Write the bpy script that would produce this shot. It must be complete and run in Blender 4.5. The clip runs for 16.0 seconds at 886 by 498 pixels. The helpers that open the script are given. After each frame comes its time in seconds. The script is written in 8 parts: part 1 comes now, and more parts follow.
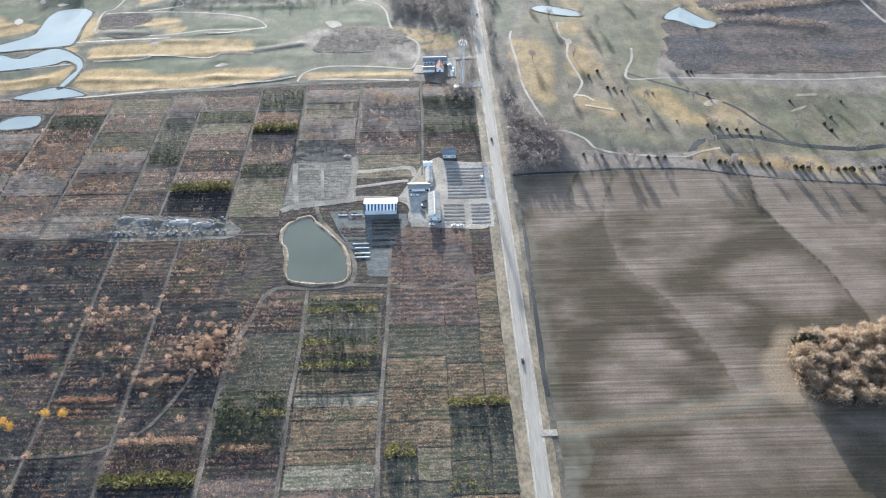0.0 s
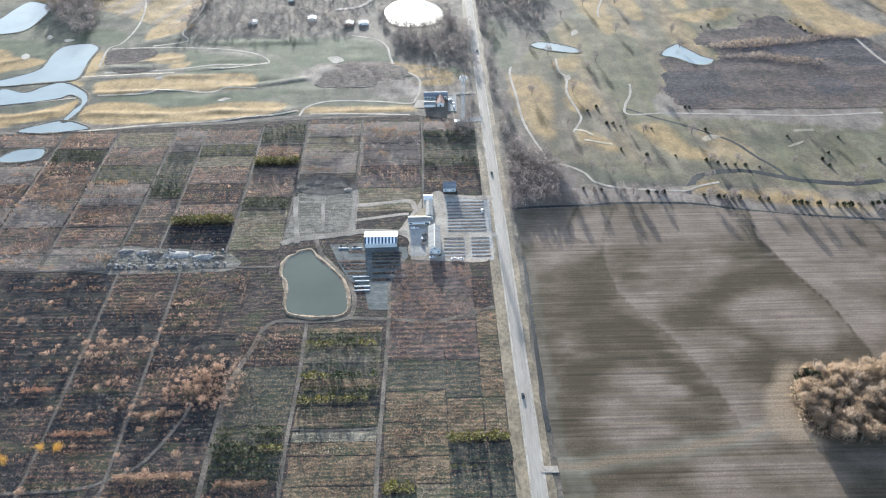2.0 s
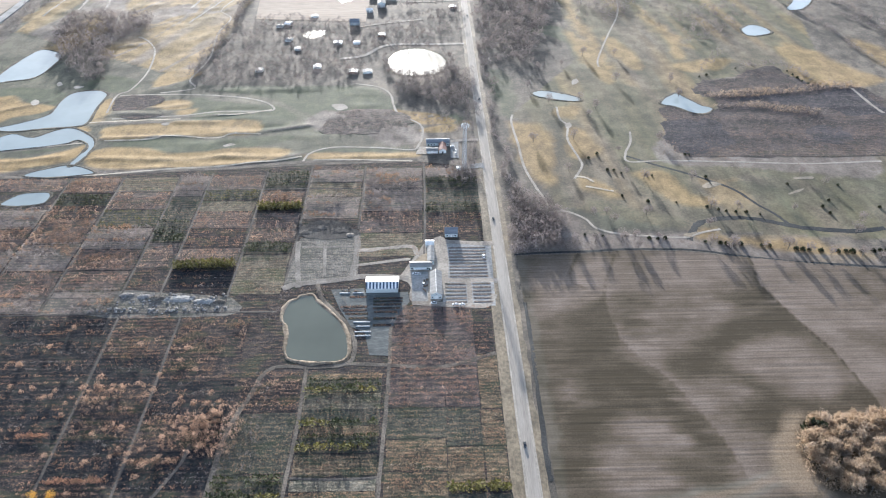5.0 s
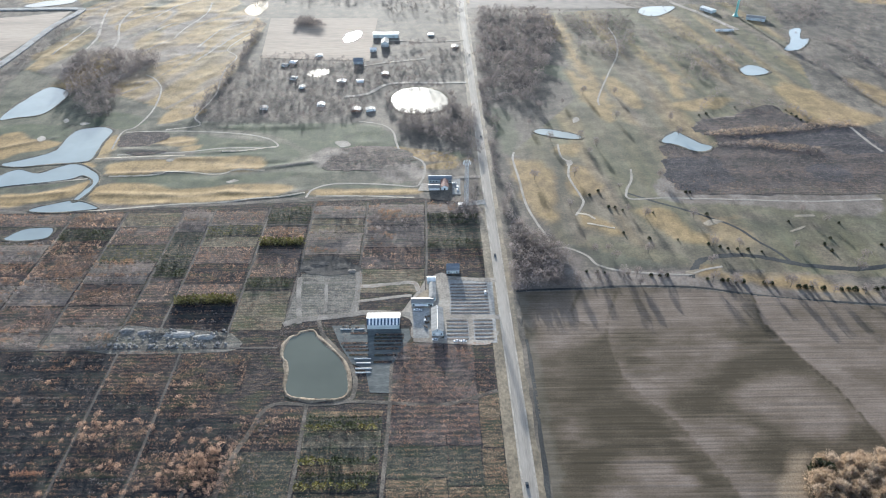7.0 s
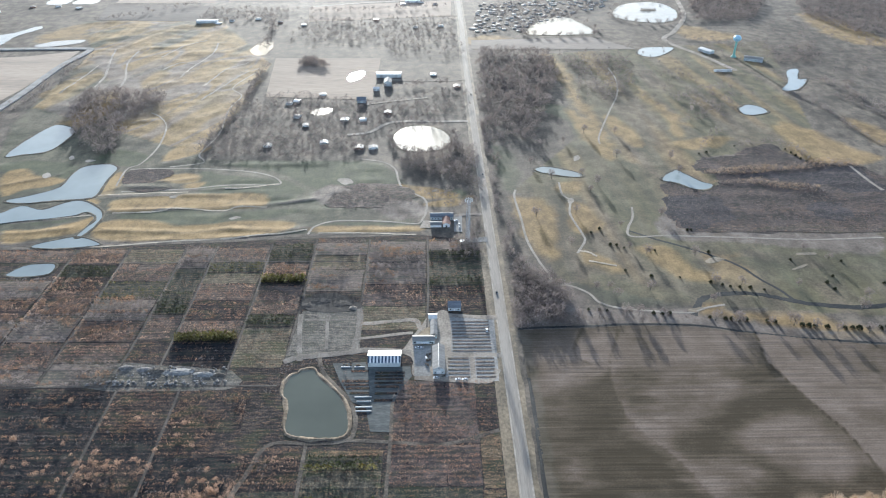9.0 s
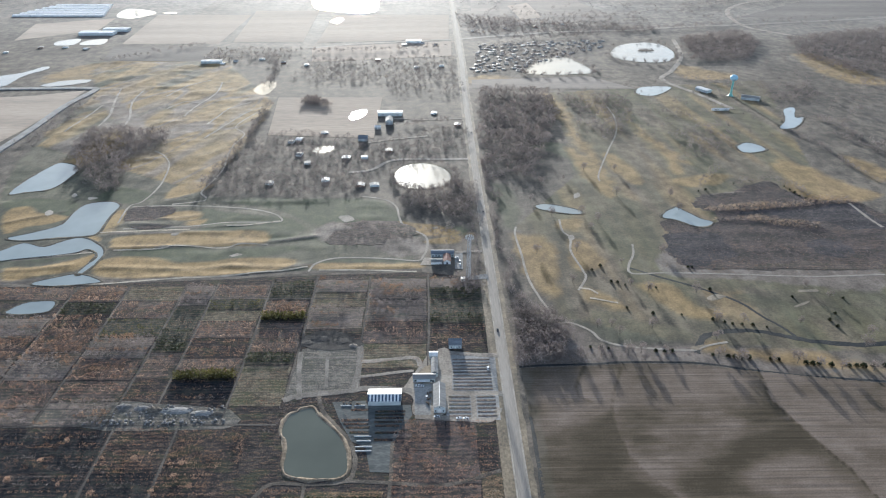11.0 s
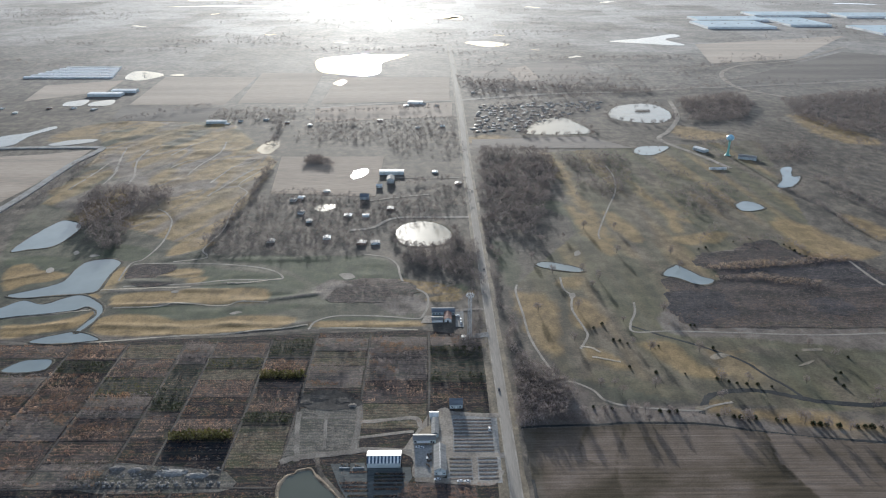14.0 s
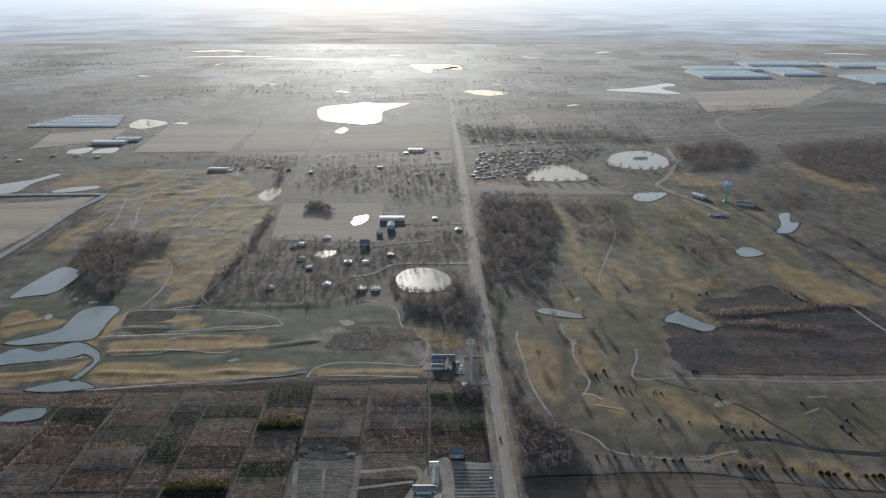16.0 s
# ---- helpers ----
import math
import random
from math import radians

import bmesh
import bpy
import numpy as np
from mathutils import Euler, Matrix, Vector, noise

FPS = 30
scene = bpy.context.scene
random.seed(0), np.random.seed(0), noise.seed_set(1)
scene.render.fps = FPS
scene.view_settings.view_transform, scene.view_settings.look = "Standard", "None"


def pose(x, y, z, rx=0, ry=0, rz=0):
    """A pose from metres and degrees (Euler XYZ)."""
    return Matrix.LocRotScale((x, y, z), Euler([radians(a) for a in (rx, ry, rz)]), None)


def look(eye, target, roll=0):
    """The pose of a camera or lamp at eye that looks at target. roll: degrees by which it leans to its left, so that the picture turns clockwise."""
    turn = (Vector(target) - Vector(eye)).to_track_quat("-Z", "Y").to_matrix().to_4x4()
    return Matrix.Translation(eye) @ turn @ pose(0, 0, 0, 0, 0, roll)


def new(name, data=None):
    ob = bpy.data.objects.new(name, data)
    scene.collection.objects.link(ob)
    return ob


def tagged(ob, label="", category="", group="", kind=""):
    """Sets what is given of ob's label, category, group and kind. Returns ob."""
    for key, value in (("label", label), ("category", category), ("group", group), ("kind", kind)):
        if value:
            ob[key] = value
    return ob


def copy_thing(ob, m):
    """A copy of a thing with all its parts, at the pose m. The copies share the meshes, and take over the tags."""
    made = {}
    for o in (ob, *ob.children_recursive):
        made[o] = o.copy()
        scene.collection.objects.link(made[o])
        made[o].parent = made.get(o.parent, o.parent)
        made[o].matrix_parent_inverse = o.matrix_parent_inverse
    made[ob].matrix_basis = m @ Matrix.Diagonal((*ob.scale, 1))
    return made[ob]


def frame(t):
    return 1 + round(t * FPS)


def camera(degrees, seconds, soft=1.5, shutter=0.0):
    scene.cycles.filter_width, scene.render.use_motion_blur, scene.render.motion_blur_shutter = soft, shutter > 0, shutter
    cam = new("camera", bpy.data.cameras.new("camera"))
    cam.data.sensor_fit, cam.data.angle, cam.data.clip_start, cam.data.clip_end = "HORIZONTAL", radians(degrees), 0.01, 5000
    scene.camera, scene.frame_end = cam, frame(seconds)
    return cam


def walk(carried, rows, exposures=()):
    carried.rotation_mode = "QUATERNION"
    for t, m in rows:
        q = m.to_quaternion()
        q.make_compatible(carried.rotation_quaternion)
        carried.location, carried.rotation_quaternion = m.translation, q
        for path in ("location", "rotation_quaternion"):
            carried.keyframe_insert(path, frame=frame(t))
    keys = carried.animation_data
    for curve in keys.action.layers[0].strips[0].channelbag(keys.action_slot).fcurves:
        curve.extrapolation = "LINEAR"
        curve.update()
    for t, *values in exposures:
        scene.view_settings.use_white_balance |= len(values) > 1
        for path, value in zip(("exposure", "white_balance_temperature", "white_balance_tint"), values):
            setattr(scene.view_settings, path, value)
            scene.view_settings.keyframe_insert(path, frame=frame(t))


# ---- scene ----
cam = camera(64.49, 16.0, soft=1.15)
# seconds, x, y, z, turn to the left, pitch, roll
ROWS = [
    (0, 0, 0, 350, -1.596, -43.85, 0.312),
    (0.5, 0.072, 0.069, 349.985, -1.6, -43.157, 0.3),
    (1, 0.141, 0.138, 349.974, -1.596, -42.468, 0.241),
    (1.5, 0.209, 0.208, 349.967, -1.59, -41.797, 0.198),
    (2, 0.274, 0.279, 349.964, -1.568, -41.159, 0.158),
    (2.5, 0.337, 0.351, 349.965, -1.562, -40.537, 0.097),
    (3, 0.398, 0.422, 349.97, -1.518, -39.963, 0.074),
    (3.5, 0.455, 0.495, 349.979, -1.488, -39.403, 0.051),
    (4, 0.51, 0.568, 349.991, -1.459, -38.813, -0.014),
    (6.5, 0.736, 0.948, 350.109, -1.211, -35.293, 0.008),
    (7, 0.77, 1.027, 350.143, -1.183, -34.554, -0.096),
    (7.5, 0.801, 1.108, 350.179, -1.127, -33.828, -0.085),
    (8, 0.827, 1.191, 350.219, -1.081, -33.064, -0.131),
    (8.5, 0.85, 1.275, 350.26, -1.059, -32.306, -0.135),
    (9, 0.868, 1.362, 350.304, -1.007, -31.553, -0.153),
    (11.5, 0.891, 1.836, 350.539, -0.913, -27.802, -0.078),
    (12, 0.882, 1.941, 350.587, -0.912, -27.044, -0.042),
    (12.5, 0.868, 2.05, 350.634, -0.893, -26.291, -0.028),
    (13, 0.848, 2.164, 350.68, -0.885, -25.528, -0.041),
    (13.5, 0.824, 2.283, 350.724, -0.871, -24.755, -0.065),
    (14, 0.794, 2.407, 350.765, -0.858, -23.89, -0.121),
    (14.5, 0.759, 2.537, 350.804, -0.864, -22.979, -0.167),
    (15, 0.719, 2.673, 350.838, -0.853, -22.037, -0.191),
    (15.5, 0.673, 2.816, 350.869, -0.853, -21.088, -0.132),
    (16, 0.623, 2.966, 350.894, -0.855, -20.15, -0.066),
]
walk(cam, [(t, pose(x, y, z, 90 + pitch, 0, yaw) @ pose(0, 0, 0, 0, 0, -roll)) for t, x, y, z, yaw, pitch, roll in ROWS],
     exposures=[(0.0, 1.97, 5025, 6), (3.0, 1.89, 5045, 6), (4.0, 1.87, 5125, 11), (6.5, 1.63, 5065, 6), (9.0, 1.45, 5030, 6), (12.5, 0.96, 5105, 7), (14.0, 0.71, 5115, 7), (16.0, 0.22, 5160, 6)])

# ---- light: a low sun ahead of the camera, hazy evening sky ----
SUN_AZ, SUN_EL = -5.5, 9.5
world = bpy.data.worlds.new("evening_sky")
scene.world = world
world.use_nodes = True
wn = world.node_tree.nodes
sky = wn.new("ShaderNodeTexSky")
sky.sky_type, sky.sun_disc = "NISHITA", False
sky.sun_elevation, sky.sun_rotation = radians(SUN_EL), radians(SUN_AZ)
sky.altitude, sky.air_density, sky.dust_density, sky.ozone_density = 300.0, 1.0, 4.5, 1.0
# a pale band of haze lies along the horizon
way, axes, low, join = (wn.new("ShaderNode" + k) for k in ("TexCoord", "SeparateXYZ", "Math", "CombineXYZ"))
low.operation, low.inputs[1].default_value = "MAXIMUM", 0.02
for a, b in ((way.outputs["Generated"], axes.inputs[0]), (axes.outputs["X"], join.inputs["X"]), (axes.outputs["Y"], join.inputs["Y"]), (axes.outputs["Z"], low.inputs[0]), (low.outputs[0], join.inputs["Z"]), (join.outputs[0], sky.inputs["Vector"])):
    world.node_tree.links.new(a, b)
wn["Background"].inputs["Strength"].default_value = 0.082
veil = wn.new("ShaderNodeHueSaturation")
veil.inputs["Saturation"].default_value = 1.1
world.node_tree.links.new(sky.outputs["Color"], veil.inputs["Color"])
fade, dim = wn.new("ShaderNodeMapRange"), wn.new("ShaderNodeMix")
fade.inputs["From Min"].default_value, fade.inputs["From Max"].default_value = -0.072, 0.004
fade.inputs["To Min"].default_value, fade.inputs["To Max"].default_value = 0.34, 1.0
haze, blend = wn.new("ShaderNodeMapRange"), wn.new("ShaderNodeMix")
haze.inputs["From Min"].default_value, haze.inputs["From Max"].default_value = 0.0, 0.5
haze.inputs["To Min"].default_value, haze.inputs["To Max"].default_value = 0.88, 0.07
blend.data_type, blend.inputs["B"].default_value = "RGBA", (11.3, 11.1, 10.8, 1)
dim.data_type, dim.blend_type, dim.inputs["Factor"].default_value = "RGBA", "MULTIPLY", 1.0
for a, b in ((axes.outputs["Z"], fade.inputs["Value"]), (axes.outputs["Z"], haze.inputs["Value"]), (haze.outputs["Result"], blend.inputs["Factor"]), (veil.outputs["Color"], blend.inputs["A"]), (blend.outputs["Result"], dim.inputs["A"]), (fade.outputs["Result"], dim.inputs["B"]), (dim.outputs["Result"], wn["Background"].inputs["Color"])):
    world.node_tree.links.new(a, b)
# dim streaks of land lost in the haze under the horizon
streak, scale_, tone = wn.new("ShaderNodeTexNoise"), wn.new("ShaderNodeMapping"), wn.new("ShaderNodeMapRange")
scale_.inputs["Scale"].default_value = (14, 14, 260)
streak.inputs["Scale"].default_value, streak.inputs["Detail"].default_value = 1.0, 4
tone.inputs["From Min"].default_value, tone.inputs["From Max"].default_value = 0.3, 0.7
tone.inputs["To Min"].default_value, tone.inputs["To Max"].default_value = 0.74, 1.16
deep, shade = wn.new("ShaderNodeMapRange"), wn.new("ShaderNodeMix")
deep.inputs["From Min"].default_value, deep.inputs["From Max"].default_value = -0.05, -0.012
deep.inputs["To Min"].default_value, deep.inputs["To Max"].default_value = 1.0, 0.0
shade.data_type, shade.blend_type = "RGBA", "MULTIPLY"
for a, b in ((way.outputs["Generated"], scale_.inputs["Vector"]), (scale_.outputs["Vector"], streak.inputs["Vector"]), (streak.outputs["Fac"], tone.inputs["Value"]), (axes.outputs["Z"], deep.inputs["Value"]), (deep.outputs["Result"], shade.inputs["Factor"]), (dim.outputs["Result"], shade.inputs["A"]), (tone.outputs["Result"], shade.inputs["B"]), (shade.outputs["Result"], wn["Background"].inputs["Color"])):
    world.node_tree.links.new(a, b)
sun = new("sun", bpy.data.lights.new("sun", "SUN"))
sun.data.energy, sun.data.angle, sun.data.color = 5.0, radians(0.6), (1.0, 0.83, 0.62)
az, el = radians(SUN_AZ), radians(SUN_EL)
sun.matrix_world = look((math.sin(az) * math.cos(el) * 900, math.cos(az) * math.cos(el) * 900, math.sin(el) * 900), (0, 0, 0))

# ---- materials ----
def nodes_of(name):
    m = bpy.data.materials.new(name)
    m.use_nodes = True
    return m, m.node_tree.nodes, m.node_tree.links, m.node_tree.nodes["Principled BSDF"]


def noise_node(n, l, scale, detail=4.0, stretch=(1, 1, 1), rough=0.6):
    tc, mp, no = n.new("ShaderNodeTexCoord"), n.new("ShaderNodeMapping"), n.new("ShaderNodeTexNoise")
    mp.inputs["Scale"].default_value = stretch
    no.inputs["Scale"].default_value, no.inputs["Detail"].default_value, no.inputs["Roughness"].default_value = scale, detail, rough
    l.new(tc.outputs["Object"], mp.inputs["Vector"])
    l.new(mp.outputs["Vector"], no.inputs["Vector"])
    return no


def ramp_node(n, l, fac, stops):
    r = n.new("ShaderNodeValToRGB")
    e = r.color_ramp.elements
    while len(e) < len(stops):
        e.new(0.5)
    for el_, (p, c) in zip(e, stops):
        el_.position, el_.color = p, (*c, 1)
    l.new(fac, r.inputs["Fac"])
    return r


def mix_node(n, l, fac, a, b, mode="MIX"):
    x = n.new("ShaderNodeMix")
    x.data_type, x.blend_type = "RGBA", mode
    for sock, v in ((x.inputs["Factor"], fac), (x.inputs["A"], a), (x.inputs["B"], b)):
        if hasattr(v, "is_linked"):
            l.new(v, sock)
        elif isinstance(v, (int, float)):
            sock.default_value = v
        else:
            sock.default_value = (*v, 1)
    return x.outputs["Result"]


def math_node(n, l, op, a, b):
    x = n.new("ShaderNodeMath")
    x.operation = op
    for sock, v in zip(x.inputs, (a, b)):
        if hasattr(v, "is_linked"):
            l.new(v, sock)
        else:
            sock.default_value = v
    return x.outputs[0]


def surface(name, dark, mid, light, big=0.02, fine=0.6, stretch=(1, 1, 1), rough=0.9, bump=0.3, spec=0.3, metal=0.0, island=0.0, sheen=0.0, thick=0.0):
    """A weathered surface: broad patches and fine grain between three tones; island varies each leaf or piece."""
    m, n, l, b = nodes_of(name)
    a, c = noise_node(n, l, big, 5, stretch), noise_node(n, l, fine, 5, stretch)
    f = math_node(n, l, "ADD", math_node(n, l, "MULTIPLY", a.outputs["Fac"], 0.55), math_node(n, l, "MULTIPLY", c.outputs["Fac"], 0.45))
    col = ramp_node(n, l, f, [(0.39, dark), (0.5, mid), (0.61, light)]).outputs["Color"]
    if island:
        g = n.new("ShaderNodeNewGeometry")
        v = math_node(n, l, "ADD", math_node(n, l, "MULTIPLY", g.outputs["Random Per Island"], 2 * island), 1 - island)
        hs = n.new("ShaderNodeHueSaturation")
        l.new(v, hs.inputs["Value"])
        l.new(math_node(n, l, "ADD", math_node(n, l, "MULTIPLY", g.outputs["Random Per Island"], 0.02), 0.49), hs.inputs["Hue"])
        l.new(col, hs.inputs["Color"])
        col = hs.outputs["Color"]
    l.new(col, b.inputs["Base Color"])
    b.inputs["Roughness"].default_value, b.inputs["Specular IOR Level"].default_value, b.inputs["Metallic"].default_value = rough, spec, metal
    if sheen:
        b.inputs["Sheen Weight"].default_value, b.inputs["Sheen Roughness"].default_value = sheen, 0.5
    if thick:
        tr, mx, out = n.new("ShaderNodeBsdfTranslucent"), n.new("ShaderNodeMixShader"), n["Material Output"]
        l.new(col, tr.inputs["Color"])
        mx.inputs["Fac"].default_value = thick
        l.new(b.outputs["BSDF"], mx.inputs[1])
        l.new(tr.outputs["BSDF"], mx.inputs[2])
        l.new(mx.outputs["Shader"], out.inputs["Surface"])
    if bump:
        bp = n.new("ShaderNodeBump")
        bp.inputs["Strength"].default_value, bp.inputs["Distance"].default_value = bump, 0.4
        l.new(c.outputs["Fac"], bp.inputs["Height"])
        l.new(bp.outputs["Normal"], b.inputs["Normal"])
    return m


def water(name, tint, ripple=0.02, rough=0.06, scale=0.25):
    m, n, l, b = nodes_of(name)
    a = noise_node(n, l, 0.02, 3)
    l.new(ramp_node(n, l, a.outputs["Fac"], [(0.3, tuple(0.8 * v for v in tint)), (0.7, tint)]).outputs["Color"], b.inputs["Base Color"])
    b.inputs["Roughness"].default_value, b.inputs["IOR"].default_value, b.inputs["Specular IOR Level"].default_value = rough, 1.33, 1.0
    w, bp = noise_node(n, l, scale, 4, (1, 2.2, 1)), n.new("ShaderNodeBump")
    bp.inputs["Strength"].default_value, bp.inputs["Distance"].default_value = 1.0, ripple
    l.new(w.outputs["Fac"], bp.inputs["Height"])
    l.new(bp.outputs["Normal"], b.inputs["Normal"])
    return m


def ground_material():
    """Dry grass, golden turf, green turf and bare soil, blended by the land's own zones; a pale far tone and sheen
    imitate haze.
    """
    m, n, l, b = nodes_of("open_land")
    at = n.new("ShaderNodeAttribute")
    at.attribute_name = "zone"
    sep = n.new("ShaderNodeSeparateColor")
    l.new(at.outputs["Color"], sep.inputs["Color"])
    big, mid, fine = noise_node(n, l, 0.012, 6), noise_node(n, l, 0.07, 6, (1, 0.7, 1)), noise_node(n, l, 0.4, 7, rough=0.75)
    f = math_node(n, l, "ADD", math_node(n, l, "MULTIPLY", big.outputs["Fac"], 0.32), math_node(n, l, "ADD", math_node(n, l, "MULTIPLY", mid.outputs["Fac"], 0.38), math_node(n, l, "MULTIPLY", fine.outputs["Fac"], 0.3)))
    dry = ramp_node(n, l, f, [(0.42, (0.056, 0.05, 0.043)), (0.495, (0.106, 0.092, 0.075)), (0.57, (0.19, 0.16, 0.125))]).outputs["Color"]
    gold = ramp_node(n, l, f, [(0.40, (0.19, 0.128, 0.054)), (0.5, (0.285, 0.196, 0.085)), (0.6, (0.37, 0.265, 0.125))]).outputs["Color"]
    green = ramp_node(n, l, f, [(0.40, (0.04, 0.049, 0.03)), (0.5, (0.07, 0.081, 0.048)), (0.6, (0.118, 0.124, 0.074))]).outputs["Color"]
    bare = ramp_node(n, l, f, [(0.40, (0.1, 0.082, 0.07)), (0.5, (0.165, 0.138, 0.118)), (0.6, (0.26, 0.225, 0.19))]).outputs["Color"]
    wob = math_node(n, l, "MULTIPLY", math_node(n, l, "SUBTRACT", math_node(n, l, "ADD", mid.outputs["Fac"], fine.outputs["Fac"]), 1.0), 1.0)
    col = dry
    for ch, c in (("Green", green), ("Red", gold), ("Blue", bare)):
        v = math_node(n, l, "MULTIPLY", sep.outputs[ch], math_node(n, l, "ADD", wob, 0.92))
        x = n.new("ShaderNodeClamp")
        l.new(v, x.inputs["Value"])
        col = mix_node(n, l, x.outputs[0], col, c)
    # pale far tone: distance haze put into the base colour by zone alpha
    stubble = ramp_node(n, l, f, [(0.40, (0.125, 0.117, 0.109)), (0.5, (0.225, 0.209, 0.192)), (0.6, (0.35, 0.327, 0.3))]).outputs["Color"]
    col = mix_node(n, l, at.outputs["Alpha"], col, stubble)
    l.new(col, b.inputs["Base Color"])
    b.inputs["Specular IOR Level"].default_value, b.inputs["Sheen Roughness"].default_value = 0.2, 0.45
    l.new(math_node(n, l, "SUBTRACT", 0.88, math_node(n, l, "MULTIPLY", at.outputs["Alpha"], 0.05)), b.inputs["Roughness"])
    # sheen rises with the same alpha, also in place of haze
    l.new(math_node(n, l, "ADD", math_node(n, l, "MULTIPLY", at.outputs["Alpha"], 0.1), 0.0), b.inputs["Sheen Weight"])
    bp = n.new("ShaderNodeBump")
    bp.inputs["Strength"].default_value, bp.inputs["Distance"].default_value = 0.5, 0.5
    l.new(math_node(n, l, "ADD", mid.outputs["Fac"], fine.outputs["Fac"]), bp.inputs["Height"])
    l.new(bp.outputs["Normal"], b.inputs["Normal"])
    return m


def plough_material():
    """Bare tilled soil: pale dry crests and dark damp hollows by zone, fine harrow lines along x."""
    m, n, l, b = nodes_of("tilled_soil")
    at, sep = n.new("ShaderNodeAttribute"), n.new("ShaderNodeSeparateColor")
    at.attribute_name = "zone"
    l.new(at.outputs["Color"], sep.inputs["Color"])
    a, w = noise_node(n, l, 0.045, 6, (0.8, 1.2, 1), 0.62), noise_node(n, l, 0.5, 2, (0.006, 1.0, 1))
    w2, w3, fine = noise_node(n, l, 0.16, 3, (0.01, 1.0, 1)), noise_node(n, l, 1.1, 2, (0.004, 1.0, 1), 0.6), noise_node(n, l, 0.9, 5, rough=0.7)
    tc, ax = n.new("ShaderNodeTexCoord"), n.new("ShaderNodeSeparateXYZ")
    l.new(tc.outputs["Object"], ax.inputs[0])
    bend = math_node(n, l, "ADD", math_node(n, l, "MULTIPLY", noise_node(n, l, 0.004, 1).outputs["Fac"], 60.0), math_node(n, l, "MULTIPLY", w2.outputs["Fac"], 6.0))
    furrow = math_node(n, l, "SINE", math_node(n, l, "ADD", math_node(n, l, "MULTIPLY", ax.outputs["Y"], 2.3), bend), 0.0)
    furrow = math_node(n, l, "MULTIPLY", furrow, math_node(n, l, "ADD", w3.outputs["Fac"], 0.4))
    f = math_node(n, l, "ADD", math_node(n, l, "MULTIPLY", a.outputs["Fac"], 0.3), math_node(n, l, "ADD", math_node(n, l, "MULTIPLY", w.outputs["Fac"], 0.1), math_node(n, l, "MULTIPLY", w3.outputs["Fac"], 0.2)))
    f = math_node(n, l, "ADD", f, math_node(n, l, "MULTIPLY", math_node(n, l, "ADD", math_node(n, l, "MULTIPLY", furrow, 0.05), math_node(n, l, "SUBTRACT", fine.outputs["Fac"], 0.5)), 0.3))
    edge = math_node(n, l, "ADD", sep.outputs["Red"], math_node(n, l, "MULTIPLY", math_node(n, l, "SUBTRACT", a.outputs["Fac"], 0.5), 0.5))
    patch = n.new("ShaderNodeMapRange")
    patch.interpolation_type = "SMOOTHSTEP"
    patch.inputs["From Min"].default_value, patch.inputs["From Max"].default_value = 0.0, 1.1
    l.new(edge, patch.inputs["Value"])
    f = math_node(n, l, "ADD", f, math_node(n, l, "MULTIPLY", patch.outputs["Result"], 0.25))
    col = ramp_node(n, l, f, [(0.30, (0.058, 0.047, 0.031)), (0.42, (0.1, 0.08, 0.057)), (0.53, (0.148, 0.117, 0.091)), (0.68, (0.25, 0.203, 0.168))]).outputs["Color"]
    grass = ramp_node(n, l, a.outputs["Fac"], [(0.35, (0.1, 0.094, 0.07)), (0.65, (0.2, 0.185, 0.15))]).outputs["Color"]
    col = mix_node(n, l, sep.outputs["Green"], col, grass)
    tan = ramp_node(n, l, fine.outputs["Fac"], [(0.35, (0.18, 0.135, 0.09)), (0.65, (0.3, 0.235, 0.165))]).outputs["Color"]
    col = mix_node(n, l, sep.outputs["Blue"], col, tan)
    l.new(col, b.inputs["Base Color"])
    b.inputs["Roughness"].default_value, b.inputs["Specular IOR Level"].default_value = 0.95, 0.1
    bp = n.new("ShaderNodeBump")
    bp.inputs["Strength"].default_value, bp.inputs["Distance"].default_value = 0.5, 0.25
    l.new(math_node(n, l, "ADD", w.outputs["Fac"], math_node(n, l, "MULTIPLY", fine.outputs["Fac"], 0.4)), bp.inputs["Height"])
    l.new(bp.outputs["Normal"], b.inputs["Normal"])
    return m


M_GROUND, M_PLOUGH = ground_material(), plough_material()
M_ASPHALT = surface("worn_asphalt", (0.21, 0.187, 0.16), (0.265, 0.237, 0.203), (0.32, 0.288, 0.248), 0.05, 0.8, (3, 0.15, 1), 0.85, 0.1)
M_SHOULDER = surface("gravel_shoulder", (0.22, 0.197, 0.166), (0.31, 0.278, 0.234), (0.41, 0.373, 0.318), 0.06, 0.9, (1, 1, 1), 0.95, 0.2)
M_GRAVEL = surface("pale_gravel", (0.17, 0.146, 0.12), (0.27, 0.236, 0.196), (0.38, 0.34, 0.285), 0.05, 0.6, (1, 1, 1), 0.95, 0.3)
M_GRAVEL_GREY = surface("grey_gravel", (0.18, 0.175, 0.165), (0.27, 0.262, 0.247), (0.38, 0.365, 0.34), 0.05, 0.6, (1, 1, 1), 0.95, 0.3)
# fabric tone darkened to take in the barn's shadow over the beds
M_FABRIC = surface("shaded_ground_fabric", (0.055, 0.062, 0.063), (0.088, 0.096, 0.095), (0.145, 0.15, 0.143), 0.08, 0.7, (0.4, 1.4, 1), 0.9, 0.2)
M_RUT = surface("worn_nursery_ruts", (0.045, 0.04, 0.037), (0.078, 0.069, 0.06), (0.15, 0.13, 0.108), 0.05, 0.9, (1, 1, 1), 0.95, 0.3)
